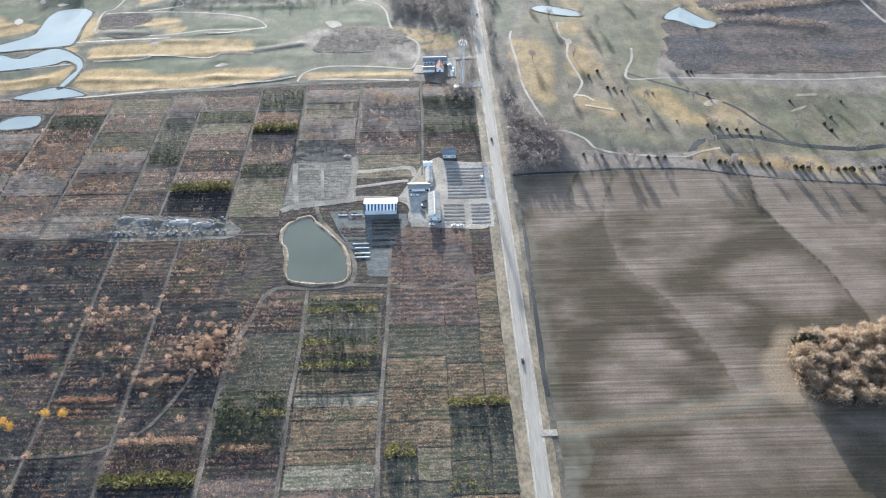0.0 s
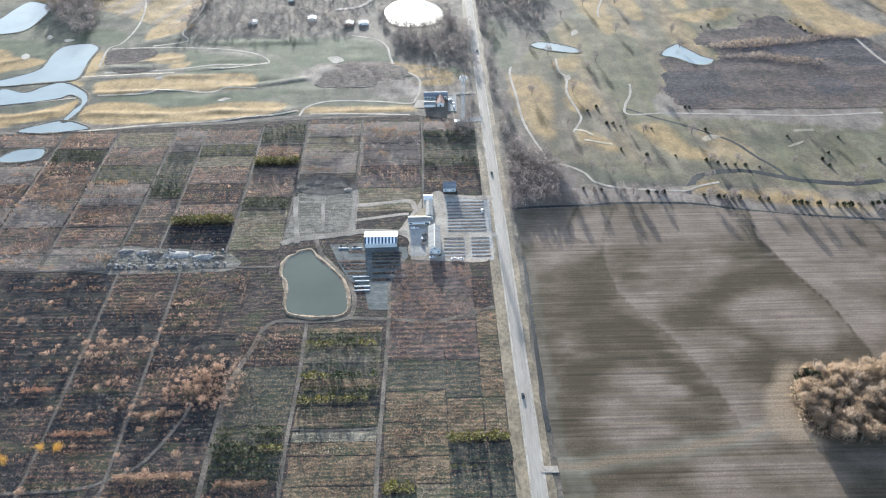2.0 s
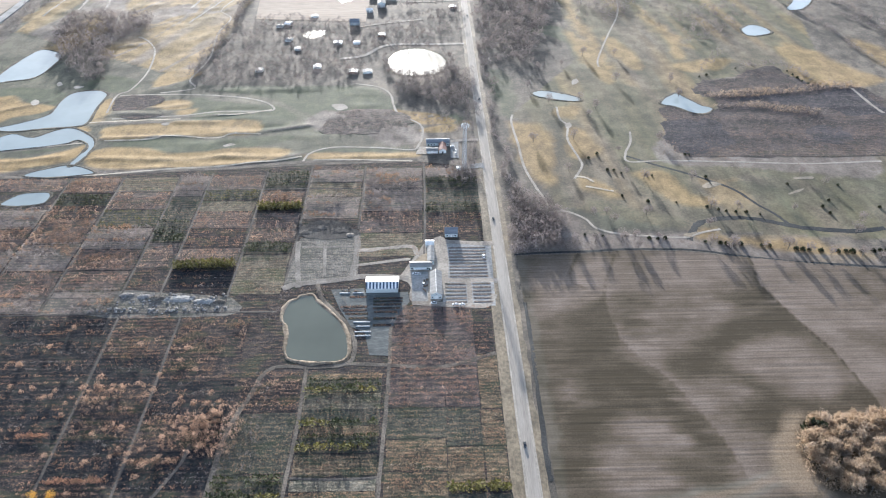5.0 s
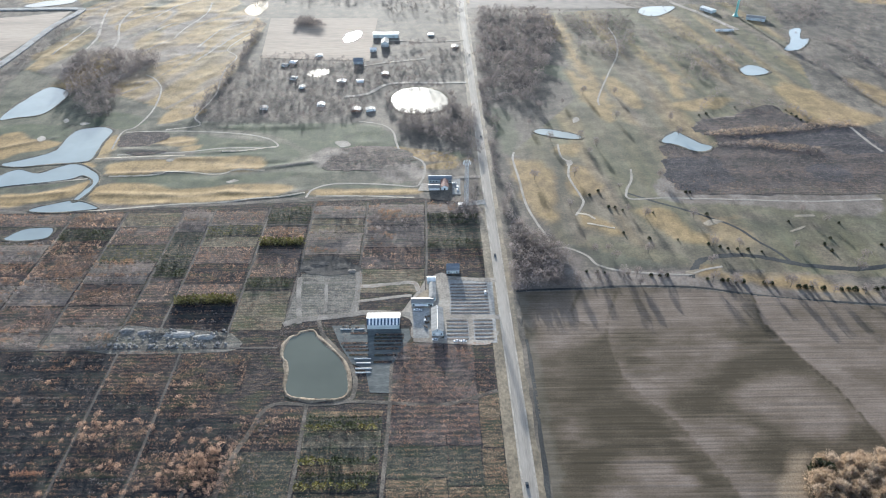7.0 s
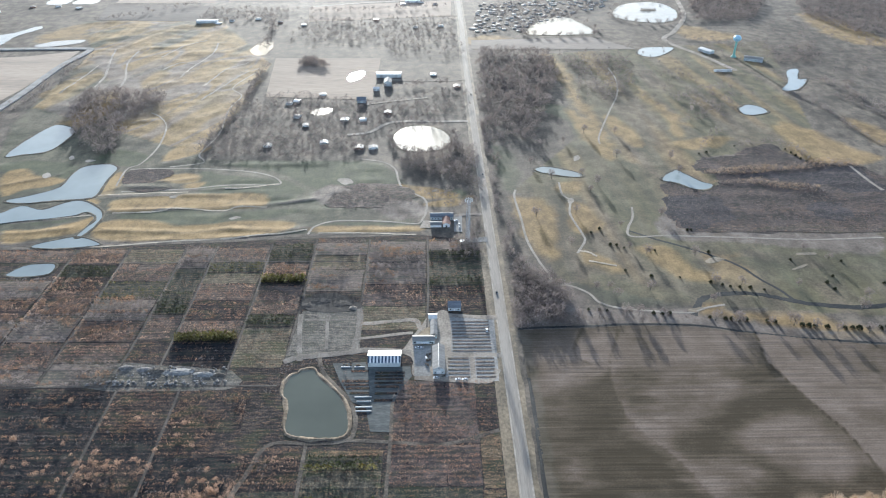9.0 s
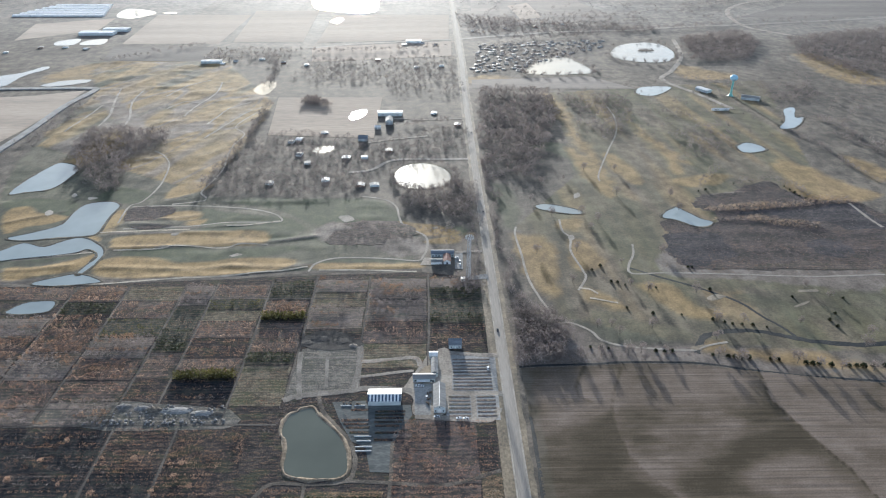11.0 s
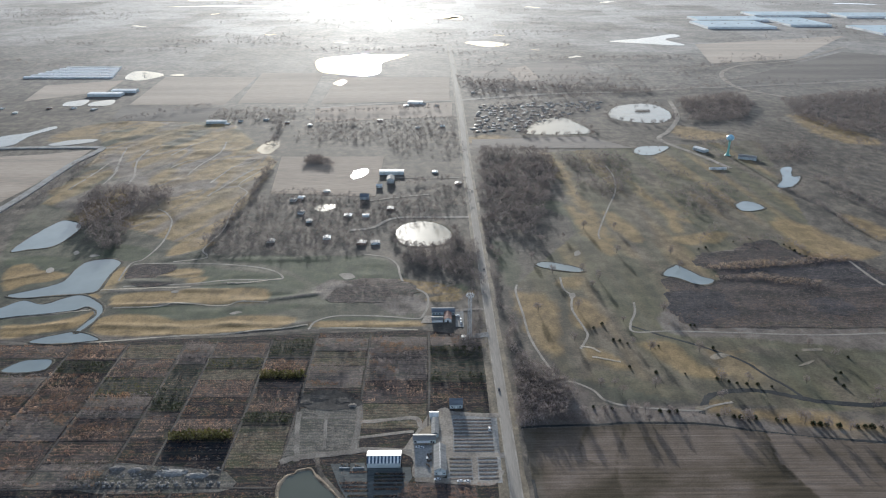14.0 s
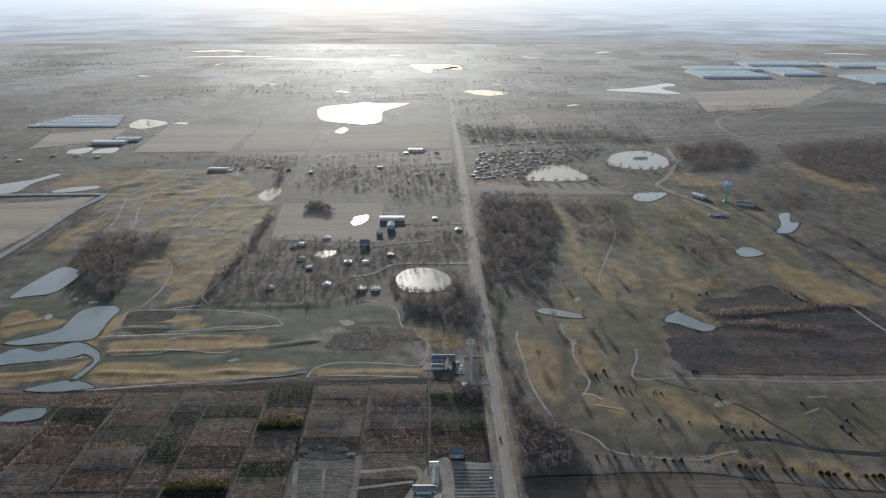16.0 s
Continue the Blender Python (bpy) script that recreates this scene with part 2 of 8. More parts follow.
M_YARD = surface("trodden_yard_earth", (0.11, 0.098, 0.084), (0.18, 0.161, 0.138), (0.27, 0.243, 0.21), 0.05, 0.7, (1, 1, 1), 0.95, 0.3)
M_TRACK = surface("dirt_track", (0.05, 0.044, 0.038), (0.1, 0.086, 0.07), (0.2, 0.17, 0.135), 0.05, 0.9, (1, 1, 1), 0.95, 0.3)
M_PATH = surface("pale_cart_path", (0.19, 0.168, 0.138), (0.28, 0.25, 0.21), (0.39, 0.35, 0.295), 0.06, 1.0, (1, 1, 1), 0.9, 0.1)
# pale colour for the painted sunlit crests of the golf mounds
M_CREST = surface("sunlit_crest_pale", (0.3, 0.26, 0.2), (0.42, 0.36, 0.28), (0.54, 0.47, 0.37), 0.06, 1.0, (1, 1, 1), 0.95, 0.2)
M_VERGE = surface("dry_verge_grass", (0.085, 0.07, 0.046), (0.16, 0.128, 0.084), (0.26, 0.208, 0.138), 0.05, 0.5, (1, 0.7, 1), 0.95, 0.5, sheen=0.2)
M_BANK = surface("clay_bank", (0.1, 0.078, 0.054), (0.21, 0.165, 0.115), (0.38, 0.305, 0.215), 0.07, 0.5, (1, 1, 1), 0.95, 0.5)
M_SHORE = surface("muddy_reed_shore", (0.035, 0.033, 0.026), (0.07, 0.062, 0.046), (0.16, 0.135, 0.095), 0.06, 0.4, (1, 1, 1), 0.95, 0.5)
M_POND = water("muddy_pond_water", (0.115, 0.122, 0.095), 0.01, 0.08)
# pale blue-grey base colour paints in much of the sky's reflection
M_WATER = water("sky_pale_pond_water", (0.27, 0.31, 0.31), 0.01, 0.02)
M_DITCH = surface("wet_ditch", (0.012, 0.014, 0.016), (0.024, 0.027, 0.03), (0.05, 0.05, 0.048), 0.05, 0.8, (1, 1, 1), 0.7, 0.3, 0.15)
M_WATER_FAR = water("far_water", (0.16, 0.17, 0.165), 0.04, 0.08)
M_WATER_GLINT = water("wind_ruffled_water", (0.14, 0.15, 0.145), 0.05, 0.2)
def soil(name, dark, mid, light, litter, weed, pitch=3.2):
    """Nursery soil: rows of dry litter along x, clods and weeds between them, over broad damp patches."""
    m, n, l, b = nodes_of(name)
    big, clod, fine, patch = noise_node(n, l, 0.035, 4), noise_node(n, l, 0.3, 4, (0.6, 1, 1)), noise_node(n, l, 0.85, 5, rough=0.7), noise_node(n, l, 0.09, 4, (0.5, 1.2, 1))
    tc, ax = n.new("ShaderNodeTexCoord"), n.new("ShaderNodeSeparateXYZ")
    l.new(tc.outputs["Object"], ax.inputs[0])
    bend = math_node(n, l, "MULTIPLY", big.outputs["Fac"], 9.0)
    row = math_node(n, l, "SINE", math_node(n, l, "ADD", math_node(n, l, "MULTIPLY", ax.outputs["Y"], 2 * math.pi / pitch), bend), 0.0)
    row = math_node(n, l, "MULTIPLY", row, math_node(n, l, "SUBTRACT", patch.outputs["Fac"], 0.25))
    f = math_node(n, l, "ADD", math_node(n, l, "ADD", math_node(n, l, "MULTIPLY", big.outputs["Fac"], 0.3), math_node(n, l, "MULTIPLY", row, 0.08)), math_node(n, l, "ADD", math_node(n, l, "MULTIPLY", clod.outputs["Fac"], 0.33), math_node(n, l, "MULTIPLY", fine.outputs["Fac"], 0.37)))
    col = ramp_node(n, l, f, [(0.41, dark), (0.5, mid), (0.6, light)]).outputs["Color"]
    green = ramp_node(n, l, patch.outputs["Fac"], [(0.5, (0, 0, 0)), (0.62, (0.75, 0.75, 0.75))]).outputs["Color"]
    col = mix_node(n, l, green, col, weed)
    g = math_node(n, l, "ADD", math_node(n, l, "MULTIPLY", fine.outputs["Fac"], 0.7), math_node(n, l, "ADD", math_node(n, l, "MULTIPLY", row, 0.1), math_node(n, l, "MULTIPLY", clod.outputs["Fac"], 0.3)))
    tuft = ramp_node(n, l, g, [(0.52, (0, 0, 0)), (0.62, (0.8, 0.8, 0.8))]).outputs["Color"]
    col = mix_node(n, l, tuft, col, litter)
    l.new(col, b.inputs["Base Color"])
    b.inputs["Roughness"].default_value, b.inputs["Specular IOR Level"].default_value = 0.95, 0.1
    bp = n.new("ShaderNodeBump")
    bp.inputs["Strength"].default_value, bp.inputs["Distance"].default_value = 0.9, 0.6
    l.new(math_node(n, l, "ADD", clod.outputs["Fac"], fine.outputs["Fac"]), bp.inputs["Height"])
    l.new(bp.outputs["Normal"], b.inputs["Normal"])
    return m


RUSSET, STRAW, DULL = (0.22, 0.13, 0.085), (0.27, 0.215, 0.13), (0.05, 0.056, 0.036)
M_SOIL = {
    # bare and grass hold the blue shade among the plants in their tones
    "bare": soil("dark_nursery_soil", (0.011, 0.013, 0.017), (0.021, 0.023, 0.027), (0.05, 0.045, 0.044), (0.1, 0.066, 0.048), (0.045, 0.048, 0.04)),
    "brown": soil("brown_nursery_soil", (0.02, 0.02, 0.022), (0.039, 0.036, 0.036), (0.095, 0.077, 0.066), (0.18, 0.11, 0.069), DULL),
    # far and dun: brown soil paled to paint the haze over distant plots
    "far": soil("hazy_brown_soil", (0.08, 0.07, 0.064), (0.15, 0.128, 0.112), (0.25, 0.21, 0.178), (0.28, 0.21, 0.155), (0.1, 0.1, 0.08)),
    "pale": soil("pale_nursery_soil", (0.06, 0.055, 0.042), (0.125, 0.108, 0.08), (0.24, 0.205, 0.15), STRAW, (0.07, 0.078, 0.045)),
    "heath": soil("rough_tan_grass", (0.04, 0.038, 0.03), (0.1, 0.083, 0.058), (0.21, 0.165, 0.11), (0.28, 0.175, 0.095), (0.05, 0.06, 0.04), 2.6),
    "grass": soil("nursery_grass", (0.032, 0.036, 0.032), (0.065, 0.065, 0.052), (0.13, 0.115, 0.085), (0.2, 0.135, 0.082), (0.045, 0.054, 0.036), 3.6),
    "frost": soil("washed_pale_ground", (0.07, 0.066, 0.052), (0.135, 0.122, 0.095), (0.25, 0.225, 0.175), (0.34, 0.29, 0.2), (0.1, 0.108, 0.075), 2.4),
    "mauve": soil("mauve_nursery_soil", (0.048, 0.042, 0.041), (0.09, 0.076, 0.07), (0.17, 0.14, 0.125), RUSSET, (0.06, 0.058, 0.048), 4.2),
    "dun": soil("dun_nursery_soil", (0.055, 0.048, 0.044), (0.1, 0.085, 0.075), (0.18, 0.148, 0.125), (0.23, 0.155, 0.11), (0.075, 0.074, 0.056), 3.4),
    "marsh": soil("dark_marsh_ground", (0.04, 0.036, 0.036), (0.082, 0.071, 0.067), (0.15, 0.126, 0.114), (0.19, 0.128, 0.092), (0.052, 0.05, 0.046), 37.0),
    "grey": soil("grey_nursery_ground", (0.075, 0.072, 0.064), (0.14, 0.13, 0.115), (0.24, 0.22, 0.19), (0.25, 0.205, 0.15), (0.09, 0.092, 0.075)),
}
M_PEAT = soil("wet_violet_peat", (0.032, 0.031, 0.034), (0.062, 0.058, 0.063), (0.115, 0.104, 0.104), (0.14, 0.112, 0.1), (0.045, 0.045, 0.046), 29.0)
M_TWIG = surface("bare_twigs", (0.15, 0.09, 0.055), (0.25, 0.155, 0.1), (0.37, 0.24, 0.16), 0.05, 0.8, rough=0.9, bump=0, island=0.2, thick=0.5)
M_TWIG_DARK = surface("dark_wood_twigs", (0.14, 0.122, 0.115), (0.19, 0.166, 0.156), (0.25, 0.22, 0.206), 0.05, 0.8, rough=0.9, bump=0, spec=0.1, island=0.08, thick=0.38)
M_TWIG_GREY = surface("mauve_grey_twigs", (0.17, 0.146, 0.136), (0.225, 0.194, 0.18), (0.29, 0.252, 0.236), 0.05, 0.8, rough=0.9, bump=0, spec=0.1, island=0.08, thick=0.38)
M_TWIG_PALE = surface("pale_twigs", (0.24, 0.155, 0.105), (0.36, 0.24, 0.165), (0.48, 0.335, 0.24), 0.05, 0.8, rough=0.9, bump=0, island=0.2, thick=0.5)
M_TWIG_TAN = surface("sunlit_tan_twigs", (0.29, 0.225, 0.16), (0.4, 0.315, 0.235), (0.54, 0.435, 0.335), 0.05, 0.8, rough=0.9, bump=0, island=0.2, thick=0.5)
M_TWIG_RED = surface("russet_twigs", (0.19, 0.105, 0.068), (0.3, 0.172, 0.114), (0.42, 0.26, 0.18), 0.05, 0.8, rough=0.9, bump=0, island=0.2, thick=0.5)
M_TWIG_GOLD = surface("golden_twigs", (0.35, 0.2, 0.04), (0.5, 0.3, 0.06), (0.62, 0.4, 0.1), 0.05, 0.8, rough=0.9, bump=0, island=0.3, thick=0.5)
M_EVER = surface("evergreen_needles", (0.02, 0.026, 0.012), (0.038, 0.045, 0.018), (0.075, 0.075, 0.028), 0.05, 0.8, rough=0.8, bump=0, island=0.45, thick=0.3)
M_EVER_GOLD = surface("yellowed_evergreen", (0.06, 0.06, 0.018), (0.11, 0.1, 0.026), (0.18, 0.15, 0.045), 0.05, 0.8, rough=0.8, bump=0, island=0.45, thick=0.3)
M_TWIG_ROSE = surface("rosy_ornamental_twigs", (0.26, 0.172, 0.118), (0.38, 0.262, 0.19), (0.5, 0.36, 0.27), 0.05, 0.8, rough=0.9, bump=0, island=0.25, thick=0.6)
M_TWIG_WOOD = surface("brown_wood_twigs", (0.23, 0.168, 0.112), (0.35, 0.266, 0.185), (0.47, 0.37, 0.27), 0.05, 0.8, rough=0.9, bump=0, island=0.15, thick=0.6)
M_BARK = surface("grey_bark", (0.08, 0.07, 0.06), (0.13, 0.115, 0.1), (0.2, 0.18, 0.15), 0.3, 3.0, rough=0.9, bump=0.3)
M_WHITE = surface("white_painted_metal", (0.66, 0.66, 0.64), (0.76, 0.76, 0.74), (0.84, 0.84, 0.82), 0.1, 1.5, rough=0.5, bump=0.05, spec=0.5)
M_FILM = surface("dusty_white_film", (0.34, 0.34, 0.33), (0.43, 0.43, 0.42), (0.52, 0.52, 0.51), 0.3, 1.5, rough=0.6, bump=0.05)
M_ROOF_WHITE = surface("pale_sheet_roof", (0.62, 0.6, 0.56), (0.74, 0.72, 0.68), (0.84, 0.82, 0.78), 0.1, 1.2, (4, 0.3, 1), 0.62, 0.1, 0.45)
M_ROOF_SHEEN = surface("glossy_white_sheeting", (0.62, 0.63, 0.64), (0.74, 0.75, 0.76), (0.84, 0.85, 0.85), 0.1, 1.2, (4, 0.3, 1), 0.35, 0.05, 0.8)
M_ROOF_BLUE = surface("pale_blue_membrane_roof", (0.42, 0.5, 0.53), (0.5, 0.58, 0.61), (0.58, 0.66, 0.69), 0.02, 0.3, (1, 1, 1), 0.6, 0.05, 0.4)
M_ROOF_GREY = surface("grey_shingle_roof", (0.16, 0.157, 0.15), (0.215, 0.21, 0.2), (0.28, 0.272, 0.258), 0.15, 2.0, (0.3, 3, 1), 0.7, 0.2, 0.3)
M_ROOF_MID = surface("weathered_shingle_roof", (0.15, 0.145, 0.14), (0.21, 0.2, 0.19), (0.28, 0.27, 0.255), 0.15, 2.0, (0.3, 3, 1), 0.62, 0.2, 0.45)
M_FADED = surface("faded_beige_siding", (0.3, 0.28, 0.25), (0.4, 0.375, 0.335), (0.5, 0.47, 0.42), 0.2, 1.5, (1, 1, 6), 0.8, 0.1)
M_ROOF_DARK = surface("dark_shingle_roof", (0.11, 0.12, 0.135), (0.165, 0.178, 0.198), (0.23, 0.245, 0.265), 0.15, 2.0, (0.3, 3, 1), 0.8, 0.2)
M_ROOF_RED = surface("red_brown_roof", (0.1, 0.055, 0.045), (0.15, 0.08, 0.066), (0.22, 0.125, 0.105), 0.15, 2.0, (0.3, 3, 1), 0.8, 0.2)
M_BLUE = surface("blue_tarpaulin", (0.035, 0.055, 0.09), (0.055, 0.08, 0.125), (0.09, 0.12, 0.17), 0.3, 2.0, rough=0.55, bump=0.1)
M_SIDING = surface("pale_blue_siding", (0.4, 0.43, 0.43), (0.51, 0.545, 0.545), (0.62, 0.65, 0.645), 0.2, 1.5, (1, 1, 6), 0.7, 0.1)
M_BRICK = surface("brown_brickwork", (0.16, 0.09, 0.06), (0.25, 0.15, 0.1), (0.34, 0.22, 0.16), 0.2, 2.0, (1, 1, 4), 0.85, 0.2)
M_GLASS = surface("dark_window_glass", (0.015, 0.02, 0.025), (0.03, 0.036, 0.042), (0.05, 0.06, 0.07), 0.3, 1.0, rough=0.08, bump=0, spec=0.6)
M_STEEL = surface("galvanised_steel", (0.36, 0.37, 0.38), (0.46, 0.47, 0.48), (0.56, 0.57, 0.58), 0.3, 3.0, rough=0.5, bump=0.05, metal=0.6)
M_TIMBER = surface("weathered_timber", (0.1, 0.075, 0.055), (0.18, 0.14, 0.105), (0.27, 0.22, 0.17), 0.3, 2.0, (4, 0.4, 1), 0.9, 0.3)
M_RUBBLE = surface("grey_rubble", (0.1, 0.092, 0.084), (0.18, 0.168, 0.156), (0.33, 0.31, 0.29), 0.15, 1.0, rough=0.95, bump=0.5, island=0.3)
M_DARKSOIL = surface("dark_compost", (0.025, 0.024, 0.024), (0.045, 0.042, 0.04), (0.085, 0.078, 0.07), 0.08, 0.8, rough=0.95, bump=0.5)
# far field colours; their slight sheen stands in for distance haze
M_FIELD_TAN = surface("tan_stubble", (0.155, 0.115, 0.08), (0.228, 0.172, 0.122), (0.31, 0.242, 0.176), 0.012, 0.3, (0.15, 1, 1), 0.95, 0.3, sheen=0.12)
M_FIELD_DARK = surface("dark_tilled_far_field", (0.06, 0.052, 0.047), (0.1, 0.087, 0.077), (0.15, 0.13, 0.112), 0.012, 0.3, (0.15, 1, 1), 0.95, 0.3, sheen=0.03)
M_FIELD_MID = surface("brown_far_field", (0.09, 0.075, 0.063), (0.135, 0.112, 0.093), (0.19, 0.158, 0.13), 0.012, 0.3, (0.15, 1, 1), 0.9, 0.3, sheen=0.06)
M_TOWER = surface("pale_blue_tank_paint", (0.3, 0.5, 0.62), (0.38, 0.58, 0.7), (0.46, 0.66, 0.76), 0.2, 1.0, rough=0.4, bump=0.0, spec=0.5)
M_TOWER_GREEN = surface("sea_green_tank_paint", (0.16, 0.34, 0.3), (0.2, 0.42, 0.37), (0.26, 0.5, 0.44), 0.2, 1.0, rough=0.5, bump=0.0, spec=0.5)
M_CAR_DARK = surface("dark_car_paint", (0.02, 0.022, 0.026), (0.03, 0.033, 0.038), (0.045, 0.048, 0.055), 0.5, 3.0, rough=0.3, bump=0, spec=0.6)
M_CAR_WHITE = surface("white_car_paint", (0.65, 0.65, 0.65), (0.74, 0.74, 0.74), (0.8, 0.8, 0.8), 0.5, 3.0, rough=0.3, bump=0, spec=0.6)
M_RUBBER = surface("black_rubber", (0.015, 0.015, 0.015), (0.025, 0.025, 0.025), (0.04, 0.04, 0.04), 0.5, 5.0, rough=0.9, bump=0.1)

# ---- the plan: shapes of land and water, in metres from the point below the first eye; y runs along the road ----
POND_MAIN = [(-107, 383), (-104, 394), (-99, 397), (-97, 400), (-88, 401), (-84, 394), (-77, 386), (-68, 376), (-61, 363), (-58, 352), (-57, 340), (-60, 335), (-68, 333), (-83, 334), (-94, 336), (-99, 342), (-100, 354), (-100, 358), (-102, 369), (-106, 374)]
POND_WEST = [(-381, 531), (-375, 544), (-365, 549), (-346, 549), (-344, 534), (-360, 529)]
LAKE_LINKS = [(-455, 676), (-432, 690), (-412, 708), (-412, 739), (-407, 761), (-383, 768), (-367, 757), (-367, 727), (-364, 689), (-373, 680), (-402, 676), (-435, 670)]
LAKE_MID = [(-455, 641), (-447, 648), (-432, 664), (-407, 655), (-390, 670), (-374, 675), (-349, 657), (-339, 642), (-338, 623), (-343, 600), (-350, 598), (-346, 621), (-346, 638), (-360, 649), (-369, 642), (-395, 635), (-420, 630), (-446, 624)]
LAKE_LOW = [(-383, 581), (-364, 593), (-345, 598), (-319, 585), (-332, 580), (-362, 577)]
LAKE_NW = [(-515, 793), (-514, 840), (-504, 887), (-492, 893), (-467, 875), (-464, 839), (-471, 807), (-497, 797)]
LAKE_ROUND = [(-48, 842), (-43, 869), (-28, 884), (-6, 886), (16, 868), (25, 839), (16, 812), (-12, 802), (-37, 810)]
POND_GARDEN = [(-167, 938), (-160, 952), (-140, 954), (-139, 938), (-150, 927), (-164, 930)]
POND_FIELD = [(-129, 1076), (-129, 1108), (-112, 1125), (-106, 1113), (-109, 1090), (-121, 1071)]
POND_FARM = [(-316, 1236), (-313, 1280), (-302, 1298), (-285, 1290), (-283, 1243), (-292, 1212)]
POND_A = [(122, 750), (134, 755), (156, 747), (174, 734), (167, 727), (144, 733), (126, 741)]
POND_B = [(262, 720), (285, 744), (293, 734), (305, 714), (316, 705), (304, 694), (290, 697), (278, 710)]
POND_C = [(437, 948), (456, 962), (469, 952), (473, 934), (453, 923), (436, 924)]
POND_D = [(580, 1119), (602, 1128), (580, 1078), (594, 1078), (560, 1030), (532, 1025), (558, 1064)]
POND_E = [(362, 1224), (382, 1256), (429, 1259), (430, 1244), (393, 1203), (369, 1203)]
LAKE_EAST = [(182, 1363), (219, 1443), (267, 1483), (293, 1457), (314, 1361), (261, 1344), (200, 1345)]
LAKE_ISLE = [(381, 1503), (423, 1594), (495, 1618), (523, 1558), (503, 1465), (455, 1435), (401, 1456)]
LAKE_SUN = [(-345, 2126), (-341, 2314), (-95, 2374), (-98, 2312), (-153, 2198), (-157, 2008), (-291, 2018)]
LAKE_SUN_SMALL = [(-261, 1872), (-244, 1929), (-228, 1896), (-238, 1840)]
WATER_NE = [(656, 2697), (804, 2780), (954, 2904), (965, 2831), (882, 2745), (906, 2587), (763, 2633)]
WATER_N = [(116, 2669), (203, 2700), (278, 2606), (192, 2547)]
WATER_NN = [(-114, 3651), (-15, 3709), (128, 3650), (134, 3433), (13, 3485), (-13, 3286)]
WATER_W1 = [(-801, 1253), (-838, 1317), (-790, 1368), (-768, 1414), (-753, 1395), (-774, 1338), (-772, 1276)]
WATER_W2 = [(-710, 1276), (-683, 1307), (-638, 1315), (-638, 1291), (-685, 1268)]
WATER_W3 = [(-834, 1943), (-846, 2061), (-748, 2004), (-775, 1917)]
WATER_W4 = [(-734, 1995), (-700, 2013), (-691, 1977)]
WATER_W5 = [(-841, 1606), (-846, 1649), (-808, 1668), (-799, 1606)]
WATER_W6 = [(-784, 1606), (-786, 1649), (-748, 1668), (-737, 1611)]
FIELD = [(69, 448), (128, 450), (158, 453), (213, 450), (248, 443), (362, 423), (461, 413)]
WOOD = [(217, 257), (230, 274), (244, 277), (266, 278), (297, 281), (323, 262), (300, 222), (231, 223), (220, 232)]
DRIVE_FIELD = [(60, 212), (70, 212)]
CREEK = [(217, 464), (224, 478), (234, 489), (256, 495), (275, 495), (293, 490), (318, 480), (355, 474), (389, 477)]
CREEK2 = [(197, 604), (220, 587), (252, 566), (281, 541), (293, 517), (304, 499), (310, 482)]
CREEK3 = [(69, 448), (93, 450), (128, 451), (159, 453), (214, 451), (248, 443), (291, 434), (363, 425)]
PATH_E1 = [(93, 696), (90, 677), (92, 630), (93, 587), (99, 552), (106, 524), (105, 509), (121, 509), (136, 497), (143, 483), (163, 474), (209, 468), (221, 470)]
PATH_E2 = [(144, 714), (143, 685), (149, 669), (144, 639), (149, 600), (149, 585), (138, 563)]
PATH_E3 = [(212, 654), (207, 631), (197, 609), (197, 593), (233, 594), (297, 590), (372, 585), (444, 588)]
PATH_E4 = [(221, 470), (232, 475), (248, 479)]
PATH_E5 = [(213, 823), (218, 851), (249, 935), (277, 1008), (291, 1078), (292, 1140)]
DITCH_ROAD = [(71, 390), (71, 357), (70, 319), (68, 262), (68, 237)]
TRACK_N = [(-432, 577), (-347, 579), (-274, 585), (-189, 590), (-135, 598), (-91, 601), (-10, 602)]
PATH_W1 = [(-122, 601), (-116, 618), (-94, 628), (-48, 626), (-16, 621), (-9, 631), (-5, 652), (-8, 676), (-30, 699), (-37, 720), (-42, 750), (-56, 770), (-84, 780)]
PATH_W2 = [(-351, 710), (-355, 754), (-344, 770), (-340, 820), (-351, 886), (-370, 921), (-388, 938)]
PATH_W3 = [(-307, 760), (-271, 772), (-282, 793), (-280, 819), (-275, 865), (-284, 948), (-279, 1007), (-300, 1038), (-296, 1072), (-280, 1121)]
PATH_W4 = [(-340, 696), (-270, 702), (-229, 711), (-185, 711), (-169, 715), (-183, 734), (-219, 748), (-286, 756), (-351, 754)]
ROAD_XN = [(63, 1660), (186, 1705), (332, 1745), (478, 1758), (636, 1801), (777, 1823), (959, 1861), (1255, 1925)]
ROAD_XW = [(44, 1660), (-60, 1636), (-164, 1612), (-276, 1571)]
ROAD_RAMP = [(871, 1678), (826, 1734), (785, 1808), (801, 1955), (849, 2066), (950, 2168), (1150, 2256), (1450, 2539)]
DRIVE_LAKE = [(50, 902), (11, 901), (-51, 899), (-79, 865), (-108, 855)]
DRIVE_SHED = [(55, 1078), (-5, 1072), (-60, 1079)]
DRIVE_HOUSE = [(-91, 968), (-55, 982), (-5, 996)]
ROAD_CLUB_E = [(560, 1655), (527, 1491), (470, 1369), (433, 1304), (470, 1206), (497, 1121)]
DAM_W = [(-607, 906), (-605, 1019), (-608, 1150), (-598, 1236), (-612, 1255), (-690, 1256), (-809, 1250)]
PASTURE_W = [(-777, 1195), (-687, 1212), (-614, 1244), (-613, 1140), (-616, 1040), (-628, 941)]
FIELD_N1 = [(-264, 1196), (-85, 1195), (-85, 987), (-243, 1002)]
